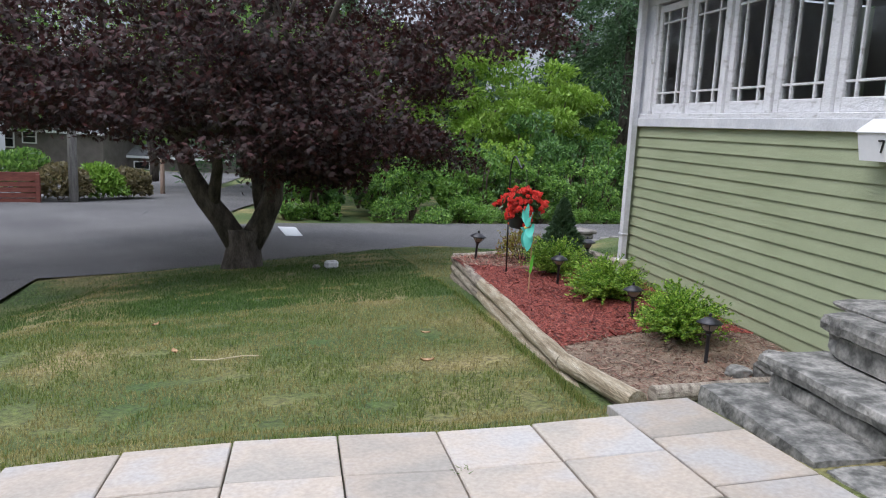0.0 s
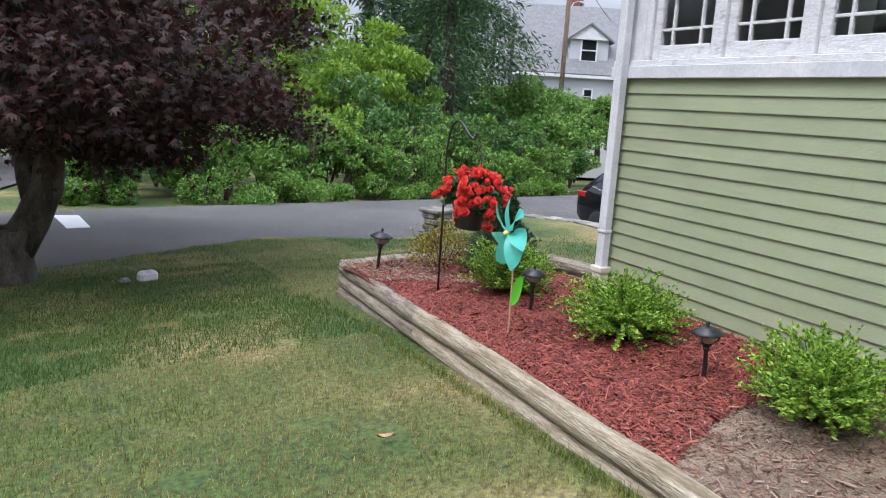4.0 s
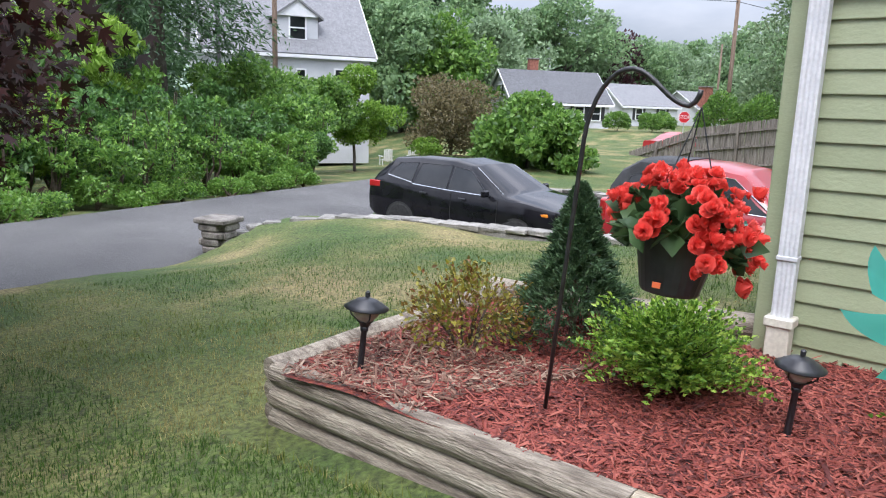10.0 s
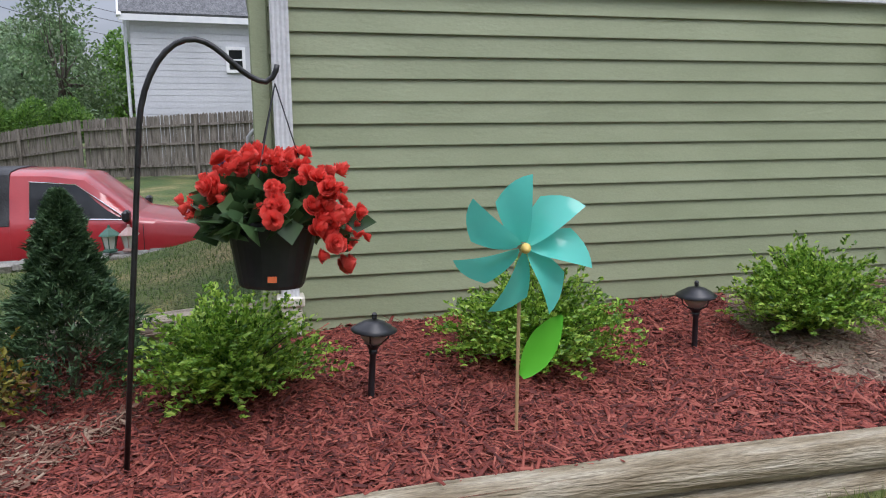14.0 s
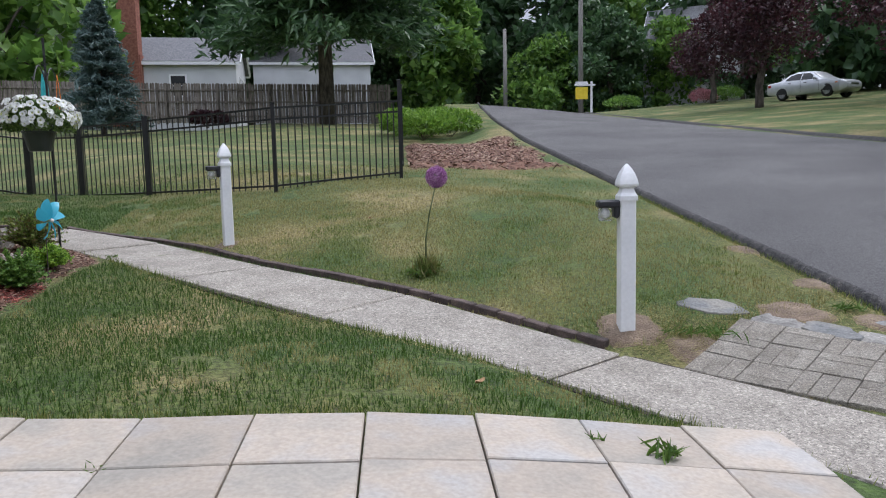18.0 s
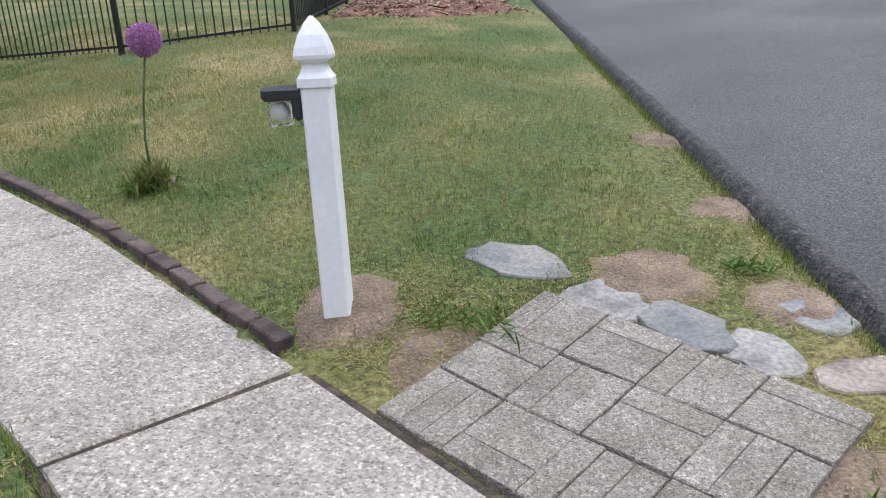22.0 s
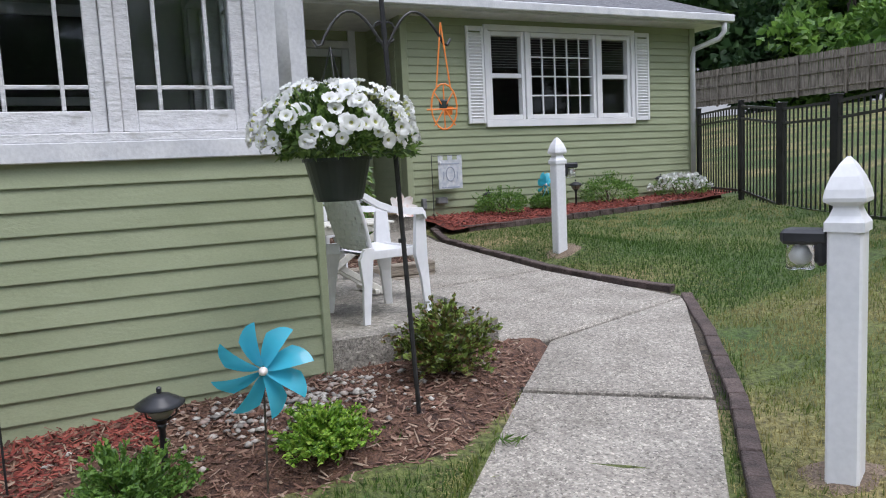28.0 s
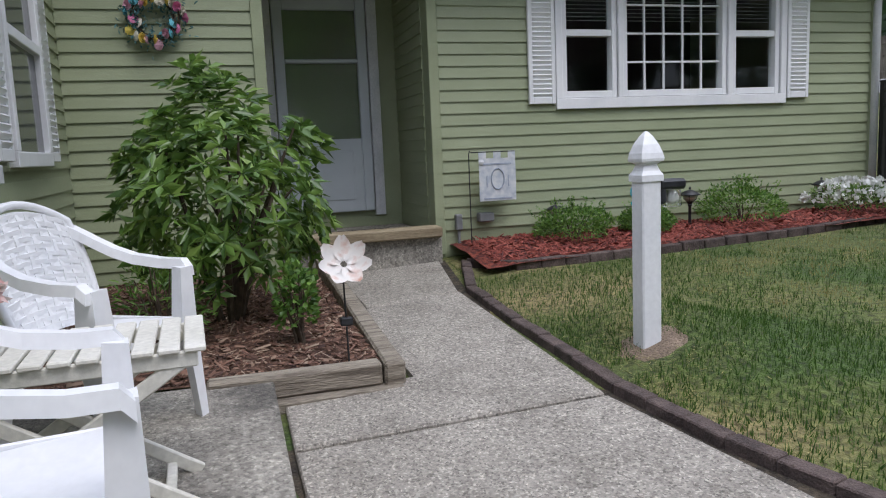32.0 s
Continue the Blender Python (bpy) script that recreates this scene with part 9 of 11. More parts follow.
def wall_lantern(x, y, z, cap, lab):
    t = thing("garden_lantern", pose(x, y, z), lab, "lantern", "small lanterns on the wall")
    part("base", Geo().lathe([(0.075, 0), (0.085, 0.02), (0.06, 0.04)], 6), CAPS[cap], t)
    part("globe", Geo().lathe([(0.055, 0.04), (0.085, 0.19)], 6), MILKGLASS, t)
    for k in range(6):
        a = k * math.pi / 3
        part("rib", Geo().tube([(0.057 * math.cos(a), 0.057 * math.sin(a), 0.04), (0.088 * math.cos(a), 0.088 * math.sin(a), 0.19)], 0.006, 4), CAPS[cap], t)
    part("cap", Geo().lathe([(0.12, 0.185), (0.11, 0.2), (0.05, 0.25), (0.02, 0.27), (0.012, 0.3)], 6), CAPS[cap], t)


wz = lawn_height(9.33, 8.2) + 0.055
wall_lantern(9.33, 8.22, wz, "green", "small lantern with a green cap on the stone wall")
wall_lantern(9.33, 8.02, wz, "bronze", "small lantern with a pinkish cap on the stone wall")

BINBLUE = mat("blue_bin_plastic", [(0.012, 0.06, 0.19), (0.02, 0.085, 0.25)], 0.45, 8, 5, 0.1, 40)
BX, BY = 14.7, 7.05
t = thing("recycling_bin", place(BX, BY, 0, 12), "blue wheeled recycling bin with a lighter mark on its front", "bin")
g = Geo()
g.v = [(sx * w / 2, sy * d / 2, z) for z, w, d in ((0.05, 0.42, 0.48), (0.95, 0.54, 0.62)) for sx, sy in ((-1, -1), (1, -1), (1, 1), (-1, 1))]
g.f = [(3, 2, 1, 0), (4, 5, 6, 7)] + [(i, (i + 1) % 4, 4 + (i + 1) % 4, 4 + i) for i in range(4)]
part("body", g, BINBLUE, t)
part("lid", Geo().box((0, 0, 0.985), (0.58, 0.68, 0.06), ch=0.02), BINBLUE, t)
part("rim", Geo().box((0, 0, 0.935), (0.57, 0.65, 0.04), ch=0.01), BINBLUE, t)
for sx in (-1, 1):
    part("wheel", Geo().lathe([(0.1, -0.025), (0.1, 0.025)], 14, pose(sx * 0.2, 0.24, 0.1, 0, 90, 0)), RUBBER, t)
part("mark", Geo().box((-0.255, 0.0, 0.62), (0.006, 0.2, 0.14), pose(0, 0, 0, 0, 3.5, 0), 0.002), LAMPGLASS, t, "pale recycling mark")
GREYMETAL = mat("grey_painted_metal", [(0.30, 0.31, 0.31), (0.40, 0.41, 0.41)], 0.5, 10, 5)
t = thing("gas_meter", pose(10.6, CORNER_N + 0.06, -0.35), "grey gas meter with bent pipes on the house wall", "meter")
part("body", Geo().box((0, 0.12, 0.30), (0.3, 0.2, 0.34), ch=0.04), GREYMETAL, t)
part("dial", Geo().lathe([(0.07, 0), (0.07, 0.03)], 16, pose(0, 0.22, 0.34, -90, 0, 0)), LAMPGLASS, t)
part("pipe", Geo().tube([(-0.12, 0.12, 0.45), (-0.12, 0.12, 0.95), (-0.12, 0.06, 1.02), (-0.12, -0.05, 1.02)], 0.03, 8), GREYMETAL, t, smooth=True)
part("pipe", Geo().tube([(0.12, 0.12, 0.45), (0.12, 0.12, 0.6), (0.26, 0.12, 0.66), (0.26, 0.12, -0.7)], 0.025, 8), GREYMETAL, t, smooth=True)
part("regulator", Geo().lathe([(0.03, 0), (0.09, 0.02), (0.09, 0.05), (0.03, 0.08)], 16, pose(-0.12, 0.12, 0.72, 0, 90, 0)), GREYMETAL, t)
tagged(part("meter_box", Geo().box((11.3, CORNER_N + 0.10, 0.1), (0.34, 0.16, 0.7), ch=0.02), BLACKPLASTIC), "black utility box fixed on the house wall", "utility box")


# ---- fences ----
def dog_ear(h, w=0.085):
    g = Geo()
    prof = [(-w / 2, 0), (w / 2, 0), (w / 2, h - 0.05), (0.012, h), (-0.012, h), (-w / 2, h - 0.05)]
    g.v = [(x, -0.009, z) for x, z in prof] + [(x, 0.009, z) for x, z in prof]
    g.f = [tuple(range(6)), tuple(range(6, 12))[::-1]] + [(i, 6 + i, 6 + (i + 1) % 6, (i + 1) % 6) for i in range(6)]
    return g.mesh("picket", FENCEWOOD)


def wood_fence(pts, h, label, step=0.1, side=1, posts=2.4, joined=False):
    """Upright pickets on two rails between posts; pts: (x, y, z of the foot)."""
    t = thing("wooden_fence", pose(0, 0, 0), label, "fence")
    me = dog_ear(h, step * 0.88)
    many = Geo()
    for (x0, y0, z0), (x1, y1, z1) in zip(pts, pts[1:]):
        p, q = Vector((x0, y0, z0)), Vector((x1, y1, z1))
        flat = Vector((x1 - x0, y1 - y0, 0))
        ln, d = flat.length, flat.normalized()
        ang = math.degrees(math.atan2(d.y, d.x))
        nrm = Vector((-d.y, d.x, 0)) * side
        for k in range(int(ln / step)):
            u = (k + 0.5) * step / ln
            c = p.lerp(q, u)
            m = pose(c.x, c.y, c.z + 0.04 + rnd(-0.015, 0.015), 0, rnd(-0.8, 0.8), ang)
            if joined:
                many.add([tuple(v.co) for v in me.vertices], [tuple(f.vertices) for f in me.polygons], m)
            else:
                ob = new("picket", me)
                ob.matrix_world = m
                ob.parent = t
        for zz in (0.35, h * 0.55, h - 0.28):
            a, b = p + nrm * 0.035 + Vector((0, 0, zz)), q + nrm * 0.035 + Vector((0, 0, zz))
            part("rail", Geo().tube([a, b], 0.045, 4), FENCEWOOD, t)
        for k in range(int(ln / posts) + 1):
            c = p.lerp(q, min(1, k * posts / ln)) + nrm * 0.06
            part("post", Geo().box((c.x, c.y, c.z + h / 2), (0.1, 0.1, h + 0.06), ch=0.008), FENCEWOOD, t)
    if many.v:
        tagged(part("pickets", many, FENCEWOOD, t), kind="stuff")
    return t


FENCEX = [(22.7, 6.3, -0.74), (25.6, 12.0, -1.0), (28.0, 16.0, -1.55), (30.5, 19.8, -2.75)]
wood_fence(FENCEX, 1.8, "weathered grey picket fence stepping down the neighbour's lawn", 0.1, 1)
wood_fence([(34.0, -31.2, 3.75), (21.0, -31.2, 3.62), (11.0, -31.3, 3.3), (0.4, -31.5, 3.1)], 1.85, "tall weathered wooden fence at the top of the back yard", 0.125, -1, 2.4)

FENCEMETAL = mat("black_aluminium", [(0.008, 0.008, 0.009), (0.016, 0.016, 0.017)], 0.4, 14, 4)


def picket_bar(h):
    return Geo().box((0, 0, h / 2), (0.016, 0.016, h)).mesh("picket", FENCEMETAL)


def metal_fence(posts, h, label, rail_gap=0.15, thick=()):
    """Black aluminium panels between posts (x, y, foot z, post height), level or raked."""
    t = thing("metal_fence", pose(0, 0, 0), label, "fence")
    me = picket_bar(h - 0.06)
    for k, (x, y, z, ph) in enumerate(posts):
        w = 0.085 if k in thick else 0.055
        post = part("post", Geo().box((x, y, z + ph / 2 - 0.1), (w, w, ph + 0.2), ch=0.003), FENCEMETAL, t)
        part("cap", Geo().box((x, y, z + ph + 0.008), (w + 0.014, w + 0.014, 0.016), ch=0.004), FENCEMETAL, post)
    for (x0, y0, z0, _), (x1, y1, z1, _) in zip(posts, posts[1:]):
        p, q = Vector((x0, y0, z0)), Vector((x1, y1, z1))
        ln = (q - p).length
        n = max(2, round(ln / 0.105))
        for i in range(1, n):
            c = p.lerp(q, i / n)
            ob = new("picket", me)
            ob.matrix_world = pose(c.x, c.y, c.z + 0.04, 0, 0, 26)
            ob.parent = t
        for zz in (0.09, h - 0.04 - rail_gap, h - 0.03):
            part("rail", Geo().tube([p + Vector((0, 0, zz)), q + Vector((0, 0, zz))], 0.02, 4), FENCEMETAL, t)
    return t


def foot(x, y, ph, gap=0.0):
    return (x, y, ground(x, y) + gap, ph)


metal_fence([foot(9.12, -9.74, 1.27, 0.1), foot(7.6, -8.96, 1.25, 0.04), foot(6.5, -8.38, 1.25, -0.1), foot(5.42, -7.84, 1.25, -0.1), foot(4.12, -7.12, 1.25, -0.06), foot(2.02, -6.12, 1.25), foot(0.22, -7.02, 1.5)], 1.22,
            "black aluminium picket fence with a gate round the back yard", thick=(2, 3, 4))
metal_fence([foot(0.22, -7.06, 1.5)] + [foot(0.2 - 0.02 * k, -7.06 - 2.35 * k, 1.5) for k in range(1, 7)], 1.42, "black aluminium picket fence climbing the yard beside the street")


# ---- houses about ----
def house(m, L, W, h, rise, wall_m, roof_m, label, windows=(), chimney=None, over=0.3, drop=2.0, shutters=False, courses=0.0, dormer=None, doors=()):
    """A gabled house, its ridge along local x, its front towards -y; windows: (face, along, sill, width, height), face f, b, l or r."""
    t = thing("house", m, label, "house")
    g = Geo()
    g.v = [(-L / 2, -W / 2, -drop), (L / 2, -W / 2, -drop), (L / 2, W / 2, -drop), (-L / 2, W / 2, -drop), (-L / 2, -W / 2, h), (L / 2, -W / 2, h), (L / 2, W / 2, h), (-L / 2, W / 2, h), (-L / 2, 0, h + rise), (L / 2, 0, h + rise)]
    g.f = [(0, 1, 5, 4), (2, 3, 7, 6), (1, 2, 6, 9, 5), (3, 0, 4, 8, 7), (3, 2, 1, 0)]
    wall = part("wall", g, wall_m, t)
    if courses:
        z = 0.0
        while z < h + rise - 0.1:
            half = W / 2 * (1 if z < h else max(0.05, 1 - (z - h) / rise))
            for sx in (-1, 1):
                part("siding_board", Geo().box((sx * (L / 2 + 0.012), 0, z + courses / 2), (0.02, 2 * half - 0.02, courses - 0.012)), wall_m, wall)
            if z < h - 0.1:
                for sy in (-1, 1):
                    part("siding_board", Geo().box((0, sy * (W / 2 + 0.012), z + courses / 2), (L - 0.02, 0.02, courses - 0.012)), wall_m, wall)
            z += courses
    s = math.hypot(W / 2, rise)
    for sy in (-1, 1):
        a = math.degrees(math.atan2(rise, W / 2))
        mid = Vector((0, sy * (W / 4 + over / 2 * 0.9), h + rise / 2 - over / 2 * rise / (W / 2) + 0.05))
        roof = part("roof", Geo().box((0, 0, 0), (L + 2 * over, s + over, 0.12), pose(mid.x, mid.y, mid.z, -sy * a, 0, 0)), roof_m, t)
        part("fascia", Geo().box((0, sy * (W / 2 + over * 0.95), h - over * rise / (W / 2) - 0.02), (L + 2 * over + 0.02, 0.04, 0.2)), VINYL, roof)
    for sx in (-1, 1):
        for sy in (-1, 1):
            p0 = (sx * (L / 2 + over), sy * (W / 2 + over), h - over * rise / (W / 2) - 0.0)
            p1 = (sx * (L / 2 + over), 0, h + rise)
            part("barge_board", Geo().tube([p0, p1], 0.09, 4), VINYL, t)
    faces = {"f": (0, -W / 2, 0), "b": (0, W / 2, 180), "l": (-L / 2, 0, -90), "r": (L / 2, 0, 90)}
    for face, along, sill, w, hh in windows:
        fx, fy2, rz = faces[face]
        wm = pose(fx, fy2, 0, 0, 0, rz)
        win = part("window", Geo().box((along, -0.04, sill + hh / 2), (w, 0.03, hh), wm), CARGLASS, t)
        fr = Geo()
        for dx in (-1, 1):
            fr.box((along + dx * (w / 2 + 0.04), -0.04, sill + hh / 2), (0.1, 0.09, hh + 0.18), wm)
        for dz in (0, 1):
            fr.box((along, -0.04, sill + dz * hh + (-0.04 if dz == 0 else 0.04)), (w + 0.18, 0.1, 0.1), wm)
        fr.box((along, -0.055, sill + hh / 2), (w, 0.04, 0.05), wm)
        part("frame", fr, VINYL, win)
        if shutters:
            for dx in (-1, 1):
                part("shutter", Geo().box((along + dx * (w / 2 + 0.28), -0.05, sill + hh / 2), (0.32, 0.05, hh + 0.1), wm, 0.01), BLACKPLASTIC, t)
    for face, along, w, hh in doors:
        fx, fy2, rz = faces[face]
        part("door", Geo().box((along, -0.05, hh / 2), (w, 0.06, hh), pose(fx, fy2, 0, 0, 0, rz)), VINYL, t)
    if chimney:
        cx, cy, cw, ch, cb = chimney
        chim = part("chimney", Geo().box((cx, cy, (cb + ch) / 2), (cw, cw * 0.8, ch - cb), ch=0.01), BRICK, t)
        part("chimney_cap", Geo().box((cx, cy, ch + 0.05), (cw + 0.16, cw * 0.8 + 0.16, 0.12), ch=0.02), WALLSTONE, chim)
    if dormer:
        dx, dw, dz, dh, dep, dr = dormer
        y0 = -W / 2 * (1 - (dz - h) / rise) + 0.25
        g = Geo()
        g.v = [(dx - dw / 2, y0, dz - 0.3), (dx + dw / 2, y0, dz - 0.3), (dx + dw / 2, y0, dz + dh), (dx, y0, dz + dh + dr), (dx - dw / 2, y0, dz + dh)]
        g.v += [(x, y0 + dep, z) for x, _, z in g.v]
        g.f = [(0, 1, 2, 3, 4)] + [(i, 5 + i, 5 + (i + 1) % 5, (i + 1) % 5) for i in range(5)]
        dm = part("dormer", g, wall_m, t)
        for sx in (-1, 1):
            part("dormer_roof", Geo().prism([(0, -0.3), (dep, -0.3), (dep, 0), (0, 0)], 0, 0.01) if False else Geo().add(
                [(dx, y0 - 0.3, dz + dh + dr + 0.08), (dx + sx * (dw / 2 + 0.3), y0 - 0.3, dz + dh - 0.14), (dx + sx * (dw / 2 + 0.3), y0 + dep, dz + dh - 0.14), (dx, y0 + dep, dz + dh + dr + 0.08),
                 (dx, y0 - 0.3, dz + dh + dr - 0.06), (dx + sx * (dw / 2 + 0.3), y0 - 0.3, dz + dh - 0.28), (dx + sx * (dw / 2 + 0.3), y0 + dep, dz + dh - 0.28), (dx, y0 + dep, dz + dh + dr - 0.06)],
                [(0, 1, 2, 3), (7, 6, 5, 4), (0, 4, 5, 1), (1, 5, 6, 2), (2, 6, 7, 3)]), roof_m, dm)
        part("dormer_gable", Geo().add([(dx - dw / 2 - 0.25, y0 - 0.2, dz + dh - 0.1), (dx + dw / 2 + 0.25, y0 - 0.2, dz + dh - 0.1), (dx, y0 - 0.2, dz + dh + dr)], [(0, 1, 2)]), VINYL, dm)
        part("dormer_window", Geo().box((dx, y0 - 0.03, dz + dh * 0.55), (dw * 0.36, 0.05, dh * 0.75)), CARGLASS, dm)
        fr = Geo()
        for sx in (-1, 1):
            fr.box((dx + sx * dw * 0.2, y0 - 0.04, dz + dh * 0.55), (0.1, 0.1, dh * 0.85))
        for k in (0.14, 0.55, 0.95):
            fr.box((dx, y0 - 0.05, dz + dh * k), (dw * 0.46, 0.1, 0.08))
        part("dormer_frame", fr, VINYL, dm)
    return t


# the big white house with the dormer beyond the street bank: front faces towards the camera's lawn
ang = -26.0
ux, uy = math.cos(radians(ang)), math.sin(radians(ang))
hx, hy = 30.8, 42.9
house(pose(hx - uy * 4.4 * 1.0, hy + ux * 4.4, -1.2, 0, 0, ang), 10.2, 9.0, 5.0, 4.6, WHITESIDING, PALEROOF, "white sided house with a steep pale roof and dormer",
      [("f", -3.6, 2.6, 0.8, 1.3), ("f", 0.6, 2.9, 0.5, 0.9), ("f", 3.2, 2.6, 0.8, 1.3), ("l", -1.5, 2.4, 0.9, 1.4), ("l", 1.0, 5.6, 0.9, 1.4)], (0.2, 0.6, 0.9, 11.6, 8.5), 0.35, dormer=(0.55, 2.6, 5.4, 1.75, 3.2, 0.9))
# neighbour's white house beyond the picket fence
house(pose(30.9, 6.2, -0.6, 0, 0, -83), 9.6, 7.4, 5.0, 4.6, WHITESIDING, ROOFING, "white sided neighbour house with a dark shingled roof", [("f", -1.6, 3.05, 0.45, 0.66)], None, 0.3, courses=0.2)
tagged(part("downspout", Geo().tube([(27.1, 10.75, 4.2), (27.05, 10.75, -0.6)], 0.05, 6), VINYL), "white downspout at the neighbour's corner", "downspout")
# small capes down the road
ca = math.degrees(math.atan2(35.95 - 41.0, 60.8 - 53.3))
house(pose(58.6, 41.5, -0.9, 0, 0, ca), 9.0, 6.6, 2.2, 2.6, WHITESIDING, ROOFING, "small white cape house with dark shutters and a brick chimney",
      [("l", 0.0, 2.5, 0.7, 0.95), ("f", -1.0, 0.7, 0.8, 1.1), ("f", 1.6, 0.7, 0.8, 1.1), ("f", 3.2, 0.7, 0.8, 1.1)], (-1.4, 0.3, 0.8, 5.8, 4.0), shutters=True, doors=(("f", -2.9, 0.9, 2.0),))
house(pose(77.0, 42.0, -1.0, 0, 0, ca + 10), 7.5, 6.0, 2.3, 2.1, WHITESIDING, PALEROOF, "small white house with a pale roof down the road", [("f", -1.6, 0.8, 0.8, 1.1), ("f", 1.6, 0.8, 0.8, 1.1), ("l", 0, 0.9, 0.8, 1.1)], None, shutters=True)
house(pose(92.0, 40.0, -1.0, 0, 0, ca + 15), 8.5, 6.0, 2.3, 1.8, WHITESIDING, PALEROOF, "low white house with a brick chimney down the road", [("f", -2.0, 0.8, 0.9, 1.1), ("f", 1.6, 0.8, 0.9, 1.1)], (-3.4, -3.2, 1.3, 4.6, 0.0))
house(pose(104.0, 37.0, -1.0, 0, 0, ca + 15), 8.5, 6.0, 2.3, 1.8, mat("cream_siding", [(0.5, 0.42, 0.28), (0.6, 0.52, 0.38)], 0.6, 1), ROOFING, "cream house far down the road", [("f", -2.0, 0.8, 0.9, 1.1)], None)
# house up the hill behind the back yard
house(pose(14.0, -47.6, 4.6, 0, 0, 186), 6.4, 6.6, 3.5, 1.9, WHITESIDING, ROOFING, "white house with a grey roof behind the back yard fence", [("f", -0.4, 1.3, 0.9, 1.25), ("l", -1.2, 1.3, 0.6, 1.3), ("l", 0.9, 1.0, 0.8, 1.6), ("r", -1.2, 1.3, 0.6, 1.3), ("r", 0.9, 1.0, 0.8, 1.6)], None, 0.3)
house(pose(21.6, -48.2, 4.6, 0, 0, 96), 7.0, 8.4, 4.6, 3.2, WHITESIDING, ROOFING, "pale sided gable of the house behind the fence", [("l", 0.5, 1.4, 0.9, 1.3)], None, 0.3)
tagged(part("brick_chimney", Geo().box((16.75, -43.9, 8.0), (1.15, 0.8, 7.8), ch=0.01).box((17.2, -43.95, 6.2), (2.2, 0.7, 4.4), ch=0.01).box((16.75, -43.9, 11.95), (1.3, 0.95, 0.16), ch=0.02), BRICK), "tall red brick chimney at the white house's end", "chimney")
house(pose(7.0, -58.0, 6.0, 0, 0, 186), 9.0, 7.0, 3.4, 2.2, WHITESIDING, ROOFING, "white house among the trees up the hill", [("f", 1.0, 1.2, 1.0, 1.2)], None)
house(pose(-27.0, -62.0, 7.6, 0, 0, 150), 8.0, 7.0, 3.6, 3.6, WHITESIDING, PALEROOF, "white gabled house above the hillside lawn", [("f", 1.0, 1.2, 1.0, 1.2)], None)
# brown house and wooden retaining fence beyond the street junction
BROWNWALL = mat("brown_grey_siding", [(0.11, 0.095, 0.085), (0.15, 0.13, 0.12)], 0.7, 2, 5, 0.1, 30)
house(pose(-18.5, 66.0, -5.2, 0, 0, -14), 10.5, 8.0, 4.7, 2.2, BROWNWALL, PALEROOF, "brown two-storey house with white-framed windows", [("f", -2.4, 3.2, 1.0, 1.3), ("f", -0.6, 3.6, 1.0, 0.9), ("f", 3.0, 0.5, 1.2, 1.2)], None, doors=(("f", 1.0, 0.9, 2.0),))
house(pose(-9.0, 68.0, -5.0, 0, 0, -10), 9.0, 8.0, 2.6, 1.8, BROWNWALL, PALEROOF, "low brown house behind the junction", [("f", -2.6, 0.9, 1.2, 1.1)], None)
house(pose(-22, 46.0, -2.0, 0, 0, -24), 8.0, 8.0, 4.6, 2.2, WHITESIDING, PALEROOF, "white house beyond the junction", [("f", 2.0, 3.0, 1.0, 1.3), ("f", -1.0, 3.0, 1.0, 1.3)], None)
REDBOARD = mat("red_brown_boards", [(0.13, 0.035, 0.025), (0.20, 0.06, 0.04)], 0.75, 5, 7, 0.2, 60, 0.3, 30, stretch=(1, 1, 4), vary=0.15)
t = thing("board_fence", pose(0, 0, 0), "low red-brown board fence along the street", "fence")
p, q = Vector((-12.0, 21.2)), Vector((-6.7, 22.4))
for k in range(5):
    part("board", Geo().tube([(p.x, p.y, -1.42 + 0.16 * k), (q.x, q.y, -1.42 + 0.16 * k)], 0.09, 4), REDBOARD, t)
for k in range(5):
    c = p.lerp(q, k / 4)
    part("post", Geo().box((c.x, c.y - 0.12, -1.1), (0.1, 0.1, 0.9)), REDBOARD, t)
part("cap_rail", Geo().tube([(p.x, p.y, -0.66), (q.x, q.y, -0.66)], 0.09, 4), REDBOARD, t)

# junction asphalt running north past the maple
g = Geo()
rows = [(13.0, -14.0, -2.0), (16.0, -13.0, -1.6), (18.5, -9.5, -1.3), (20.5, -7.2, -1.2), (22.6, -5.8, -1.0), (25.1, -3.7, -0.6), (28.5, -3.3, -0.2), (40, -2.5, 2.0), (70, 2.0, 8.0)]
for y, xa, xb in rows:
    for k in range(4):
        g.v.append((xa + (xb - xa) * k / 3, y, -1.345 - 0.05 * max(0.0, y - 20)))
for j in range(len(rows) - 1):
    for k in range(3):
        a = j * 4 + k
        g.f.append((a, a + 1, a + 5, a + 4))
tagged(part("road", g, ASPHALT, smooth=True), "wide asphalt street junction leading away past the maple", "road", kind="structure")
tagged(part("road_marking", Geo().prism([(0.42, 15.9), (0.79, 16.0), (0.62, 17.3), (0.2, 17.25)], -1.36, lambda x, y: cross_height(x, y) + 0.046), VINYL), "white painted stop bar on the asphalt", "road marking", kind="structure")
tagged(part("sign_post", Geo().box((-0.1, 20.3, -0.7), (0.06, 0.06, 1.5)), GREYMETAL), "pale metal post at the street corner", "post")

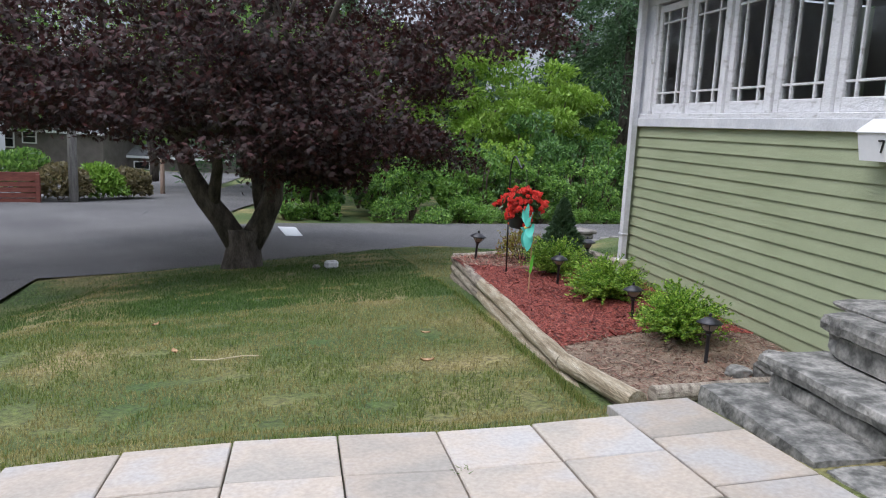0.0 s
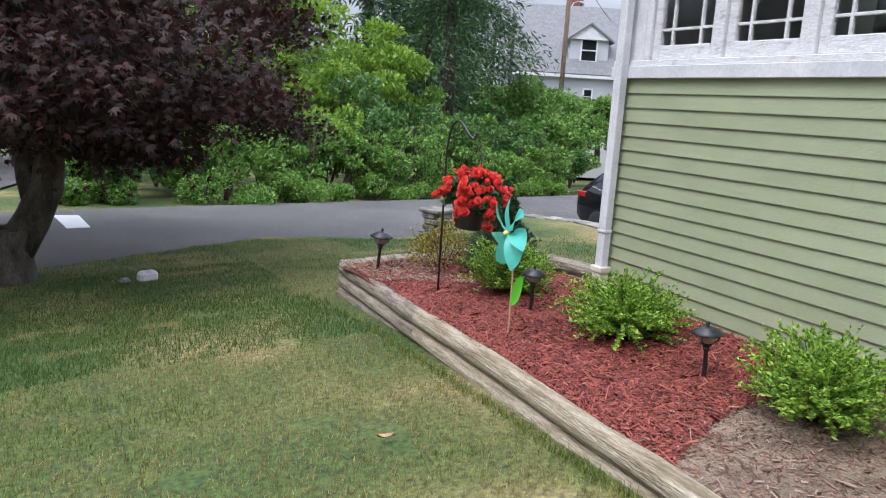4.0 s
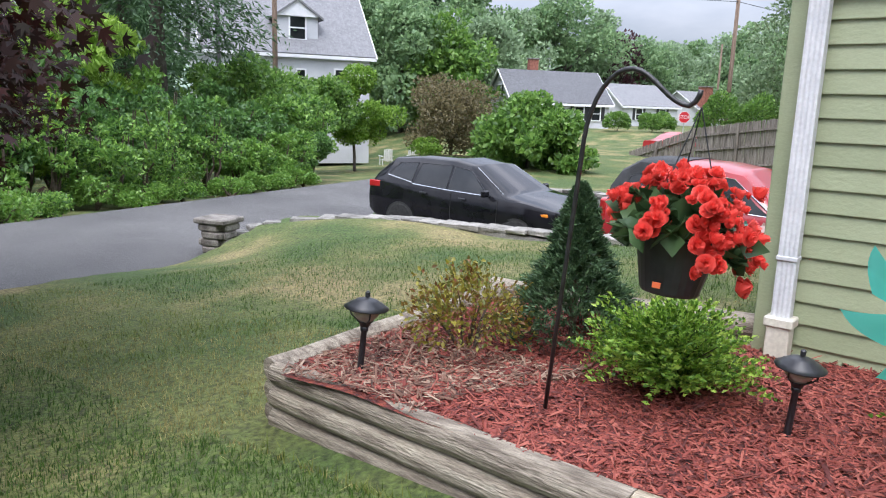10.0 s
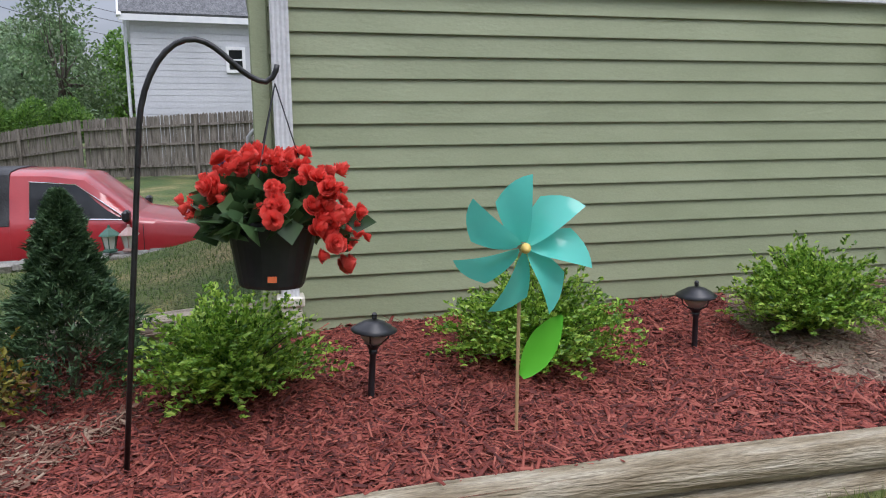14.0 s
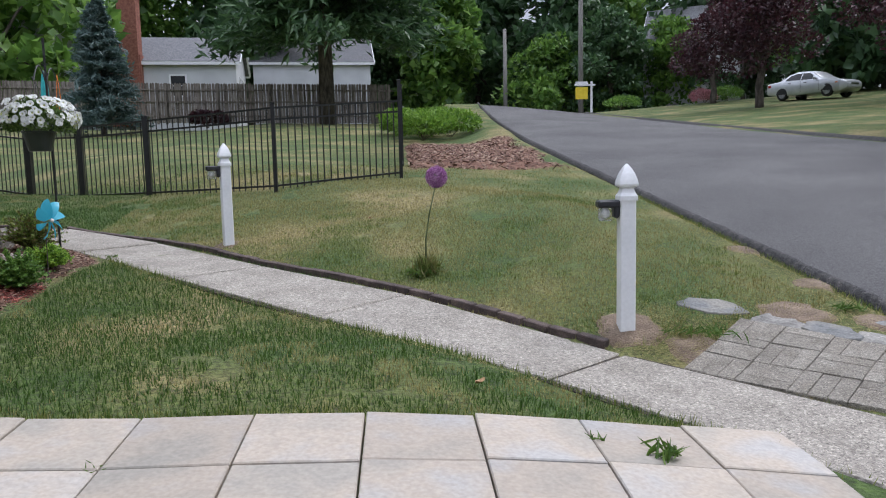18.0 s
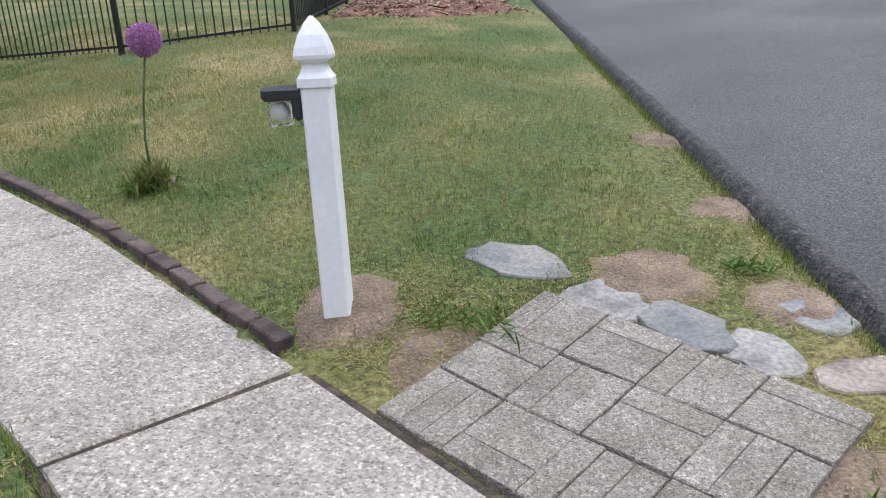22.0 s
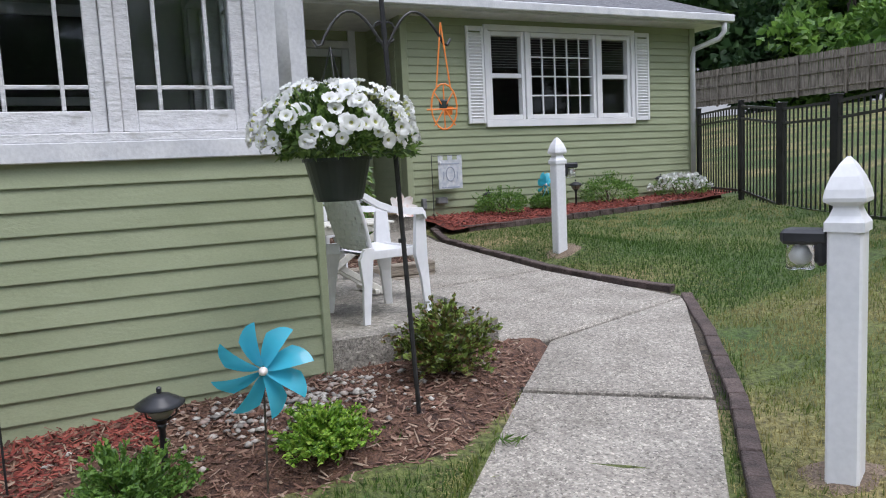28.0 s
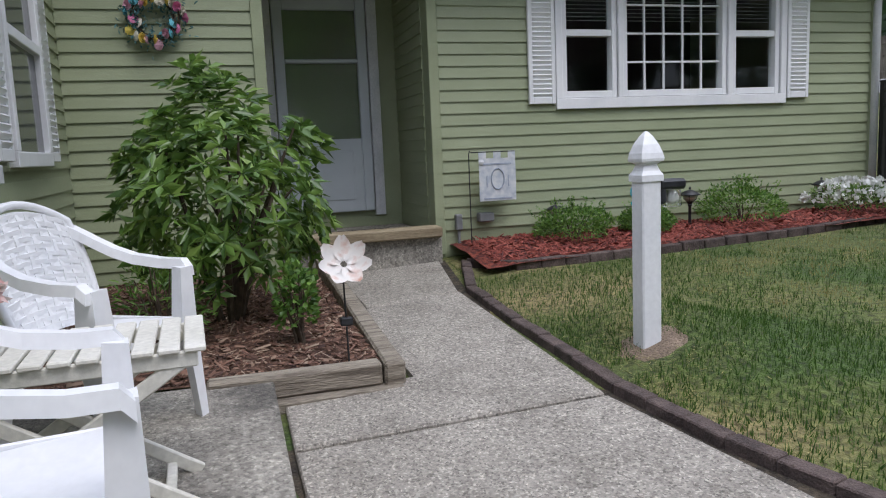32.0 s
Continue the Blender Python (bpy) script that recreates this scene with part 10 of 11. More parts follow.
# ---- poles, wires, signs ----
POLEWOOD = mat("pole_wood", [(0.13, 0.085, 0.06), (0.22, 0.16, 0.12)], 0.9, 5, 8, 0.2, 40, 0.5, 30, stretch=(4, 4, 0.4))
GREYPOLE = mat("grey_pole_wood", [(0.18, 0.17, 0.16), (0.28, 0.27, 0.25)], 0.9, 5, 8, 0.2, 40, 0.5, 30, stretch=(4, 4, 0.4))
DARKWIRE = mat("wire_sheath", [(0.015, 0.015, 0.016), (0.03, 0.03, 0.03)], 0.6, 4)


def utility_pole(x, y, z0, z1, label, material=None, arm=0.0, rz=0, lamp=None, lean=0.0, r=0.15):
    t = thing("utility_pole", pose(x, y, z0, 0, lean, rz), label, "pole")
    h = z1 - z0
    part("mast", Geo().tube([(0, 0, -1.0), (0, 0, h)], [r, r * 0.72], 10), material or POLEWOOD, t, smooth=True)
    if arm:
        a = part("crossarm", Geo().box((0, 0.14, h - 0.35), (arm, 0.1, 0.12), ch=0.01), POLEWOOD, t)
        for k in (-0.46, -0.15, 0.15, 0.46):
            part("insulator", Geo().lathe([(0.05, 0), (0.07, 0.04), (0.045, 0.12), (0.06, 0.15), (0.02, 0.2)], 8, pose(k * arm, 0.14, h - 0.29)), GREYMETAL, a)
    if lamp:
        lx, lz = lamp
        br = part("lamp_arm", Geo().tube([(0, 0, lz - 0.9), (lx * 0.4, 0, lz - 0.25), (lx * 0.75, 0, lz), (lx, 0, lz + 0.02)], 0.03, 6), GREYMETAL, t)
        part("lamp_head", Geo().lathe([(0.05, -0.45), (0.12, -0.3), (0.15, 0.1), (0.08, 0.3)], 10, pose(lx + math.copysign(0.25, lx), 0, lz, 0, 90, 0)), GREYMETAL, br, smooth=True)
    return t


def wire(p, q, sag, r=0.018):
    tagged(part("wire", Geo().tube(arc(p, q, -sag, 14), r, 4, False), DARKWIRE), "dark overhead wire sagging between the poles", "wire", "overhead wires", "structure")


utility_pole(27.5, 40.2, -2.0, 12.5, "tall brown utility pole with a street lamp arm beyond the bank", POLEWOOD, 2.2, 40, (3.0, 9.9), r=0.17)
utility_pole(23.3, 39.4, -2.0, 6.4, "short dark utility pole beside the bank", DARKWIRE, r=0.13)
utility_pole(48.6, 22.0, -1.2, 9.3, "brown utility pole with crossarm by the stop sign", POLEWOOD, 2.0, 20, (1.4, 7.0), lean=0.6)
utility_pole(62, 27.5, -1.2, 6.2, "thin utility pole further down the road", POLEWOOD, r=0.1)
utility_pole(-5.9, 22.8, -1.5, 6.5, "grey utility pole at the street junction", GREYPOLE, r=0.14)
utility_pole(-4.4, 28.6, -1.9, -0.4, "short wooden post on the verge", POLEWOOD, r=0.1)
utility_pole(-12.3, -12.9, 1.3, 10.5, "weathered grey utility pole on the far verge", GREYPOLE, 2.0, 80, r=0.19)
utility_pole(-11.4, -42.0, 4.0, 15.0, "grey utility pole with a lamp arm up the street", GREYPOLE, 2.2, 170, (2.4, 8.4), r=0.17)
utility_pole(-8.9, -57.4, 5.2, 12.2, "pale utility pole at the crest of the street", GREYPOLE, r=0.2)
for dz, sg in ((0.0, 1.0), (-0.6, 1.1), (-1.6, 1.3)):
    wire((27.5, 40.2, 11.8 + dz), (48.6, 22.0, 9.0 + dz * 0.9), 0.7 * sg)
    wire((27.5, 40.2, 11.8 + dz), (6.0, 58.0, 12.0 + dz), 1.0 * sg)
    wire((48.6, 22.0, 9.0 + dz * 0.9), (72.0, 10.0, 9.0 + dz), 0.6 * sg)
    wire((-12.3, -12.9, 10.3 + dz), (-11.4, -42.0, 14.6 + dz), 0.8 * sg)
    wire((-11.4, -42.0, 14.6 + dz * 1.6), (-8.9, -57.4, 12.0 + dz), 0.5 * sg)
wire((48.6, 22.0, 8.9), (6.2, 4.0, 5.2), 1.6, 0.02)
wire((27.5, 40.2, 10.2), (36.5, 46.0, 7.0), 0.5)
wire((23.3, 39.4, 6.2), (27.5, 40.2, 0.4), 0.0)

SIGNRED = mat("stop_red", [(0.48, 0.012, 0.02), (0.55, 0.02, 0.03)], 0.4, 6)
t = thing("stop_sign", pose(49.3, 25.0, -0.9, 0, 0, -62), "red octagonal stop sign with white lettering on a post", "sign")
part("post", Geo().box((0, 0.03, 0.55), (0.06, 0.05, 1.6)), GREYMETAL, t)
oct_pts = [(0.4 * math.cos(radians(22.5 + 45 * k)), 0.4 * math.sin(radians(22.5 + 45 * k))) for k in range(8)]
mz = pose(0, -0.02, 1.35, 90, 0, 0)
plate = part("plate", Geo().prism(oct_pts, -0.01, 0.008, mz), VINYL, t)
part("face", Geo().prism([(x * 0.93, y * 0.93) for x, y in oct_pts], 0.008, 0.016, mz), SIGNRED, plate)


def lettering(text, size, m, material, parent, name="lettering"):
    cu = bpy.data.curves.new("text", "FONT")
    cu.body, cu.size, cu.align_x, cu.align_y, cu.extrude = text, size, "CENTER", "CENTER", 0.002
    ob = bpy.data.objects.new("text", cu)
    bpy.context.collection.objects.link(ob)
    dg = bpy.context.evaluated_depsgraph_get()
    me = bpy.data.meshes.new_from_object(ob.evaluated_get(dg))
    bpy.data.objects.remove(ob)
    me.materials.clear()
    me.materials.append(material)
    out = new(name, me)
    out.matrix_world = m
    out.parent = parent
    return out


lettering("STOP", 0.32, mz @ Matrix.Translation((0, 0, 0.02)), VINYL, plate)
YELLOW = mat("yellow_board", [(0.75, 0.55, 0.03), (0.85, 0.65, 0.05)], 0.5, 6)
t = thing("yard_sign", pose(-10.75, -39.0, 4.05, 0, 0, 185), "white sign post with a yellow board and a small rider", "sign")
part("post", Geo().box((0.55, 0, 0.85), (0.11, 0.11, 1.8), ch=0.01), VINYL, t)
part("arm", Geo().box((0.15, 0, 1.55), (1.25, 0.09, 0.1), ch=0.01), VINYL, t)
board = part("board", Geo().box((-0.05, 0, 1.08), (0.75, 0.03, 0.7), ch=0.004), YELLOW, t)
for k in range(3):
    part("text_bar", Geo().box((-0.05, 0.02, 1.28 - 0.16 * k), (0.5, 0.006, 0.05)), WHITE, board)
part("rider", Geo().box((-0.05, 0, 1.68), (0.75, 0.03, 0.14), ch=0.004), VINYL, t)

# two white slatted garden chairs far across the road
for cx, cy, rz in ((36.0, 39.6, 150), (37.4, 38.4, 120)):
    t = thing("garden_chair", place(cx, cy, 0, rz), "white slatted garden chair on the far lawn", "chair", "garden chairs across the road")
    part("seat", Geo().box((0, -0.05, 0.36), (0.6, 0.62, 0.04), pose(0, 0, 0, 8, 0, 0)), VINYL, t)
    for k in range(5):
        part("back_slat", Geo().box((-0.24 + 0.12 * k, 0.36, 0.72), (0.1, 0.03, 0.85 - 0.05 * abs(k - 2)), pose(0, 0, 0, -8, 0, 0), 0.008), VINYL, t)
    for sx in (-1, 1):
        part("arm", Geo().box((sx * 0.36, -0.05, 0.58), (0.14, 0.75, 0.03)), VINYL, t)
        part("leg", Geo().box((sx * 0.33, -0.34, 0.28), (0.05, 0.1, 0.58)), VINYL, t)
        part("leg", Geo().box((sx * 0.33, 0.3, 0.2), (0.05, 0.1, 0.42)), VINYL, t)

# folded teal umbrella on the back yard, soil heap beside the fence
TEALCLOTH = mat("teal_canvas", [(0.02, 0.28, 0.30), (0.03, 0.38, 0.40)], 0.8, 8, 5, 0.1, 80)
ux2, uy2 = 13.2, -24.0
t = thing("patio_umbrella", place(ux2, uy2), "folded teal patio umbrella standing in the back yard", "umbrella")
part("pole", Geo().tube([(0, 0, 0), (0, 0, 2.5)], 0.03, 8), GREYMETAL, t)
part("canopy", Geo().lathe([(0.05, 0.9), (0.17, 1.0), (0.15, 1.5), (0.12, 2.0), (0.07, 2.35), (0.02, 2.5)], 10), TEALCLOTH, t, smooth=False)
part("base", Geo().lathe([(0.28, 0), (0.26, 0.06), (0.05, 0.1)], 14), GREYMETAL, t)
SOIL = mat("red_soil_litter", [(0.10, 0.045, 0.03), (0.20, 0.10, 0.065), (0.27, 0.16, 0.11)], 0.95, 3, 8, 0.5, 40, 1.0, 24)
xs, ys = steps_between((-3.2, 0.1, 0.15)), steps_between((-17.0, -8.2, 0.2))


def heap(x, y):
    u = min(1.0, max(0.0, min((x + 3.0 - 0.15 * math.sin(y * 1.7)) / 0.8, (0.12 - x) / 0.3, (-8.5 - y + 0.25 * math.sin(x * 3)) / 0.9, (y + 16.8) / 1.2)))
    return ground(x, y) - 0.04 + 0.13 * u * u * (3 - 2 * u) + noise.noise(Vector((x * 4, y * 4, 0))) * 0.04 * u


sheet("soil_heap", xs, ys, heap, SOIL, "patch of reddish bare soil and bark litter beside the street", "soil")

# ---- trees, shrubs and woods all round ----
BROWNLEAF = leaf_mat("bronze_leaves", [(0.09, 0.085, 0.04), (0.17, 0.14, 0.07), (0.22, 0.19, 0.09)], 0.5, 0.42)
PURPLELEAF = leaf_mat("purple_leaves", [(0.03, 0.012, 0.018), (0.06, 0.02, 0.028), (0.09, 0.035, 0.04)])
# greyed green, the air's haze mixed into the leaf colour
HAZELEAF = leaf_mat("haze_tinted_leaves", [(0.078, 0.13, 0.0585), (0.117, 0.182, 0.078), (0.156, 0.221, 0.104)])
BLUENEEDLE = leaf_mat("blue_needles", [(0.06, 0.11, 0.10), (0.10, 0.16, 0.15), (0.15, 0.21, 0.20)])
tree(29.7, 36.0, ground(29.7, 36), 5.6, 2.3, 0.1, LIGHTLEAF, "young light green tree by the road", 401, 9000, 0.2, 0.12, 24, 0.3)
tree(36.6, 34.6, ground(36.6, 34.6), 5.2, 3.4, 0.14, BROWNLEAF, "rounded bronze-leaved tree across the road", 402, 11000, 0.2, 0.13, 26, 0.25)
tree(33.2, 33.6, ground(33.2, 33.6), 2.0, 1.1, 0.05, LIGHTLEAF, "small bright green shrub across the road", 403, 2500, 0.16, 0.1, 14, 0.1)
for x, y, r, h, sd in ((21.3, 19.0, 1.8, 2.1, 411), (20.4, 17.2, 1.3, 1.6, 412), (22.6, 20.6, 1.5, 2.0, 413)):
    tree(x, y, ground(x, y), h, r, 0.08, GREENLEAF, "big rounded green shrub behind the parked cars", sd, 5200, 0.2, 0.14, 22, 0.05, group="shrubs by the drive")
for k, (x, y) in enumerate(((33.5, 17.2), (34.3, 15.8), (35.1, 14.4))):
    shrub(x, y, -0.6, 1.1, 0.9, 2.2, 2600, 0.16, 0.09, GREENLEAF, "clipped green hedge beyond the picket fence", "hedge", "clipped hedge", 420 + k)
for k, (x, y) in enumerate(((55.4, 32.9), (57.2, 30.8), (58.6, 30.4), (52.5, 36.5))):
    shrub(x, y, -1.0, 1.2, 1.0, 1.6, 1600, 0.2, 0.12, GREENLEAF, "clipped green bush before the white house", "bush", "front garden bushes", 430 + k)
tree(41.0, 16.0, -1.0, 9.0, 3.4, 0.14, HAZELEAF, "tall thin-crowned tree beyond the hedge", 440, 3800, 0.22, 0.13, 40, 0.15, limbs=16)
tree(44.0, 13.5, -1.0, 6.5, 2.6, 0.14, GREENLEAF, "green tree beside the neighbour's house", 441, 5000, 0.24, 0.14, 24, 0.1)
# leaf colours lightened and greyed to paint the haze of distance
FARHAZELEAF = leaf_mat("far_leaves_haze_tinted", [(0.117, 0.208, 0.0975), (0.195, 0.312, 0.143), (0.286, 0.416, 0.195)], 0.6, 0.45)
PALEHAZELEAF = leaf_mat("far_leaves_haze_paled", [(0.192, 0.282, 0.162), (0.264, 0.372, 0.21), (0.336, 0.444, 0.264)], 0.6, 0.45)
far = [(45, 62, 10, 5, GREENLEAF), (30, 66, 11, 6, GREENLEAF), (16, 64, 12, 6, GREENLEAF), (4, 66, 12, 6, GREENLEAF), (-8, 66, 12, 6, GREENLEAF), (-22, 62, 11, 6, GREENLEAF), (-34, 50, 11, 6, GREENLEAF), (-36, 36, 10, 6, GREENLEAF), (-38, 22, 11, 6, GREENLEAF),
       (-36, 8, 11, 6, GREENLEAF), (125, 24, 10, 7, GREENLEAF), (90, 20, 9, 5, GREENLEAF), (100, 12, 10, 6, GREENLEAF)]
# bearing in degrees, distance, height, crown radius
for az, dist, h, r, mt in ((46.6, 70, 14.5, 5.0, FARHAZELEAF), (44.5, 76, 17.0, 5.2, FARHAZELEAF), (42.6, 66, 11.5, 4.6, FARHAZELEAF), (40.6, 84, 15.0, 5.0, PALEHAZELEAF), (39.0, 66, 10.0, 4.4, GREENLEAF), (37.2, 80, 16.5, 5.6, FARHAZELEAF), (36.0, 72, 10.5, 4.5, PALEHAZELEAF),
                           (34.2, 84, 13.0, 4.6, PALEHAZELEAF), (31.9, 92, 15.0, 5.0, FARHAZELEAF), (30.2, 92, 17.5, 6.6, FARHAZELEAF), (28.2, 96, 14.5, 5.0, PALEHAZELEAF), (26.4, 100, 12.0, 5.0, PURPLELEAF), (24.8, 104, 12.0, 5.5, FARHAZELEAF), (23.2, 112, 12.0, 6.0, PALEHAZELEAF),
                           (21.2, 118, 12.5, 6.0, FARHAZELEAF), (19.2, 112, 13.0, 6.0, PALEHAZELEAF), (17.2, 104, 13.5, 6.0, FARHAZELEAF), (15.4, 96, 13.0, 6.0, PALEHAZELEAF), (13.4, 92, 13.0, 5.5, FARHAZELEAF), (22.0, 150, 13.0, 9.0, PALEHAZELEAF), (26.0, 150, 14.0, 9.0, PALEHAZELEAF), (30.0, 150, 14.0, 9.0, PALEHAZELEAF), (33.5, 140, 14.0, 9.0, PALEHAZELEAF), (18.0, 150, 14.0, 9.0, PALEHAZELEAF)):
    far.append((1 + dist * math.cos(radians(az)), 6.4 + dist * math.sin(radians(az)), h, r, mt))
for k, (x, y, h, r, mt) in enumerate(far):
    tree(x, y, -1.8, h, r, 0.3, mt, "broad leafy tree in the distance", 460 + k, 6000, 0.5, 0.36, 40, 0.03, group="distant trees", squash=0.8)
for k, (x, y, h, r) in enumerate(((52.3, 60.0, 20, 4.0), (64.5, 60, 15, 3.6), (103, 40, 12, 3.5), (24.0, 47.5, 14, 4.0), (20.5, 43, 13, 3.6))):
    conifer(x, y, -1.8, h, r, "tall dark spruce in the distance", 500 + k, DARKLEAF, 5000, 0.45, 22, 0.6)
# back yard and hill
conifer(3.4, -30.0, 3.1, 17, 5.2, "great dark fir with layered boughs beside the wooden fence", 520, DARKLEAF, 30000, 0.28, 30, 0.62, 0.25)
conifer(12.0, -26.2, ground(12, -26.2), 5.4, 1.55, "young blue spruce in the back yard", 521, BLUENEEDLE, 12000, 0.1, 26, 0.3)
shrub(9.0, -30.6, ground(9.0, -30.6), 1.0, 0.6, 0.8, 900, 0.16, 0.1, PURPLELEAF, "dark purple bush at the foot of the fence", "bush", "", 522)
for k, (x, y) in enumerate(((-0.6, -19.5), (-1.6, -20.8), (0.0, -21.5), (-1.0, -23.0))):
    shrub(x, y, ground(x, y), 1.0, 1.0, 0.9, 1300, 0.2, 0.07, LIGHTLEAF, "clump of tall bright green weeds beside the street", "weed_clump", "weeds up the street", 530 + k)
random.seed(91)
k = 0
for x, y in [(-3, -62), (3, -66), (12, -58), (20, -60), (27, -52), (33, -44), (38, -38), (43, -33), (48, -27), (31, -58), (40, -52), (-16, -66), (-22, -72), (-30, -66), (-38, -60), (-44, -52), (-34, -76), (-10, -80), (2, -82), (16, -76), (52, -40), (24, -40), (36, -33), (-48, -40), (-50, -28), (-46, -14), (-44, 0), (-33, -48), (-36, -34), (-38, -24), (-36, -12), (-30, -40), (-8, -70), (8, -70)]:
    k += 1
    tree(x, y, ground(x, y) - 0.3, rnd(13, 19), rnd(4.5, 6.5), 0.35, [DARKLEAF, GREENLEAF, DARKLEAF][k % 3], "tall tree of the dark woods up the hill", 540 + k, 5200, 0.85, 0.6, 40, 0.04, group="woods up the hill", squash=0.85)
for k, (x, y) in enumerate(((-18, -58), (-24, -60), (-29, -57), (-13.5, -60), (29, -36.5), (25, -35.5))):
    tree(x, y, ground(x, y) - 0.2, rnd(7, 11), rnd(3.5, 4.5), 0.2, GREENLEAF if k % 2 else DARKLEAF, "leafy tree at the edge of the woods", 580 + k, 5200, 0.5, 0.34, 30, 0.0, group="woods up the hill")
# dark-leaved garden trees across the street
dark_tree = None
for x, y, h, r, sd, lim, mt in ((-15.6, -11.6, 6.4, 4.2, 600, 12, PURPLELEAF), (-17.0, -30.0, 6.5, 3.2, 601, 8, PURPLELEAF), (-21.0, -24.0, 7.0, 3.6, 602, 8, PURPLELEAF), (-19.5, -41.0, 5.5, 2.6, 603, 8, PURPLELEAF), (-24, -15, 7.5, 4.0, 604, 8, GREENLEAF), (-27, -6, 7.5, 4.0, 605, 8, GREENLEAF)):
    made = tree(x, y, ground(x, y), h, r, 0.22, mt, "dark-leaved garden tree with several stems on the hillside lawn", sd, 7500, 0.2, 0.13, 36, 0.3, limbs=lim, group="garden trees across the street")
    dark_tree = made if sd == 600 else dark_tree
for k in range(5):
    g = Geo()
    rng = np.random.default_rng(610 + k)
    a = k * 1.25
    zb = ground(-15.6, -11.6)
    branch_tube(g, (-15.6, -11.6, zb), (-15.6 + 0.9 * math.cos(a), -11.6 + 0.9 * math.sin(a), zb + 2.6), 0.12, 0.07, rng)
    g.v = [(x + 15.6, y + 11.6, z - zb) for x, y, z in g.v]
    part("stem", g, BARK, dark_tree, smooth=True)
t = thing("timber_edging", pose(0, 0, 0), "weathered timber sleepers edging a flower bed across the street", "edging")
for p, q, dz in (((-16.4, -7.6), (-18.6, -4.2), 0.08), ((-16.9, -7.6), (-19.1, -4.2), 0.24), ((-18.6, -4.2), (-20.5, -1.0), 0.08)):
    c = (Vector(p) + Vector(q)) / 2
    ln = (Vector(q) - Vector(p)).length
    part("sleeper", Geo().box((0, 0, 0), (ln, 0.18, 0.18), pose(c.x, c.y, ground(*c) + dz, 0, 0, math.degrees(math.atan2(q[1] - p[1], q[0] - p[0]))), 0.012), TIMBER, t)
LAVENDER = leaf_mat("lavender_bloom", [(0.10, 0.06, 0.2), (0.16, 0.1, 0.3)])
PINKBLOOM = leaf_mat("pink_bloom", [(0.5, 0.2, 0.25), (0.65, 0.35, 0.38)])
for k, (x, y, rx, h, mt, lab) in enumerate(((-16.6, -7.9, 0.8, 1.2, GREENLEAF, "leafy green bush beside the timber edging"), (-17.6, -6.0, 0.7, 1.0, LIGHTLEAF, "tall clump of ornamental grass"), (-19.0, -3.4, 0.7, 1.0, LIGHTLEAF, "tall clump of ornamental grass"),
                                              (-16.5, -6.4, 0.4, 0.5, LAVENDER, "lavender in bloom at the bed's edge"), (-17.9, -4.3, 0.4, 0.5, LAVENDER, "lavender in bloom at the bed's edge"), (-19.6, -42.5, 0.9, 0.9, PINKBLOOM, "pink flowering bush on the hillside"), (-15.0, -45.0, 1.2, 0.9, GREENLEAF, "low green bush on the hillside"),
                                              (-21.5, -43.5, 1.2, 0.9, GREENLEAF, "low green bush on the hillside"), (-13.6, -13.6, 0.25, 0.14, GREENLEAF, "small weed tuft by the verge"), (-11.0, -7.5, 0.3, 0.13, GREENLEAF, "small weed tuft by the verge"))):
    shrub(x, y, ground(x, y), rx, rx, h, 1400, 0.14 if mt not in (LIGHTLEAF,) else 0.3, 0.06 if mt not in (LIGHTLEAF,) else 0.025, mt, lab, "garden_plant", "", 620 + k, up=1.0)
# plants by the junction
for k, (x, y, r, h, mt) in enumerate(((-7.9, 24.0, 1.1, 1.5, GREENLEAF), (-6.5, 23.5, 1.0, 1.1, BROWNLEAF), (-5.6, 24.6, 0.9, 1.1, LIGHTLEAF), (-4.9, 25.4, 0.7, 1.0, BROWNLEAF), (2.6, 40.0, 1.8, 2.2, GREENLEAF))):
    shrub(x, y, ground(x, y), r, r, h, 1900, 0.18, 0.11, mt, "garden bush beside the street junction", "bush", "bushes by the junction", 640 + k)
# far hills, the haze of distance painted into their green
HILL = mat("haze_tinted_hill", [(0.13, 0.19, 0.14), (0.18, 0.24, 0.17)], 0.95, 0.02, 8, 0.3, 0.15)
g = Geo()
n = 120
for k in range(n + 1):
    a = 2 * math.pi * k / n
    h = 30 + 12 * noise.noise(Vector((math.cos(a) * 3, math.sin(a) * 3, 0))) + 5 * noise.noise(Vector((math.cos(a) * 14, math.sin(a) * 14, 2)))
    for r, f in ((560, -0.15), (700, 0.6), (800, 1.0)):
        g.v.append((r * math.cos(a), r * math.sin(a), h * f - 3))
for k in range(n):
    for j in range(2):
        q = k * 3 + j
        g.f.append((q, q + 3, q + 4, q + 1))
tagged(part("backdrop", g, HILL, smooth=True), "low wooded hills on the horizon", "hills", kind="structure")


# ---- grass, mulch, litter ----
def in_poly(px, py, poly):
    inside = np.zeros(len(px), bool)
    n = len(poly)
    for i in range(n):
        x0, y0 = poly[i]
        x1, y1 = poly[(i + 1) % n]
        cond = ((y0 > py) != (y1 > py)) & (px < (x1 - x0) * (py - y0) / (y1 - y0 + 1e-12) + x0)
        inside ^= cond
    return inside


GX0, GX1, GY0, GY1, GD = -3.6, 9.4, -9.8, 13.4, 0.1
gnx, gny = int(round((GX1 - GX0) / GD)) + 1, int(round((GY1 - GY0) / GD)) + 1
# the blades follow the ground sheet's own facets of a quarter metre
QD = 0.25
qx0, qy0 = -4.0, -10.0
qnx, qny = 55, 96
QZ = np.array([[ground(qx0 + i * QD, qy0 + j * QD) for j in range(qny)] for i in range(qnx)])


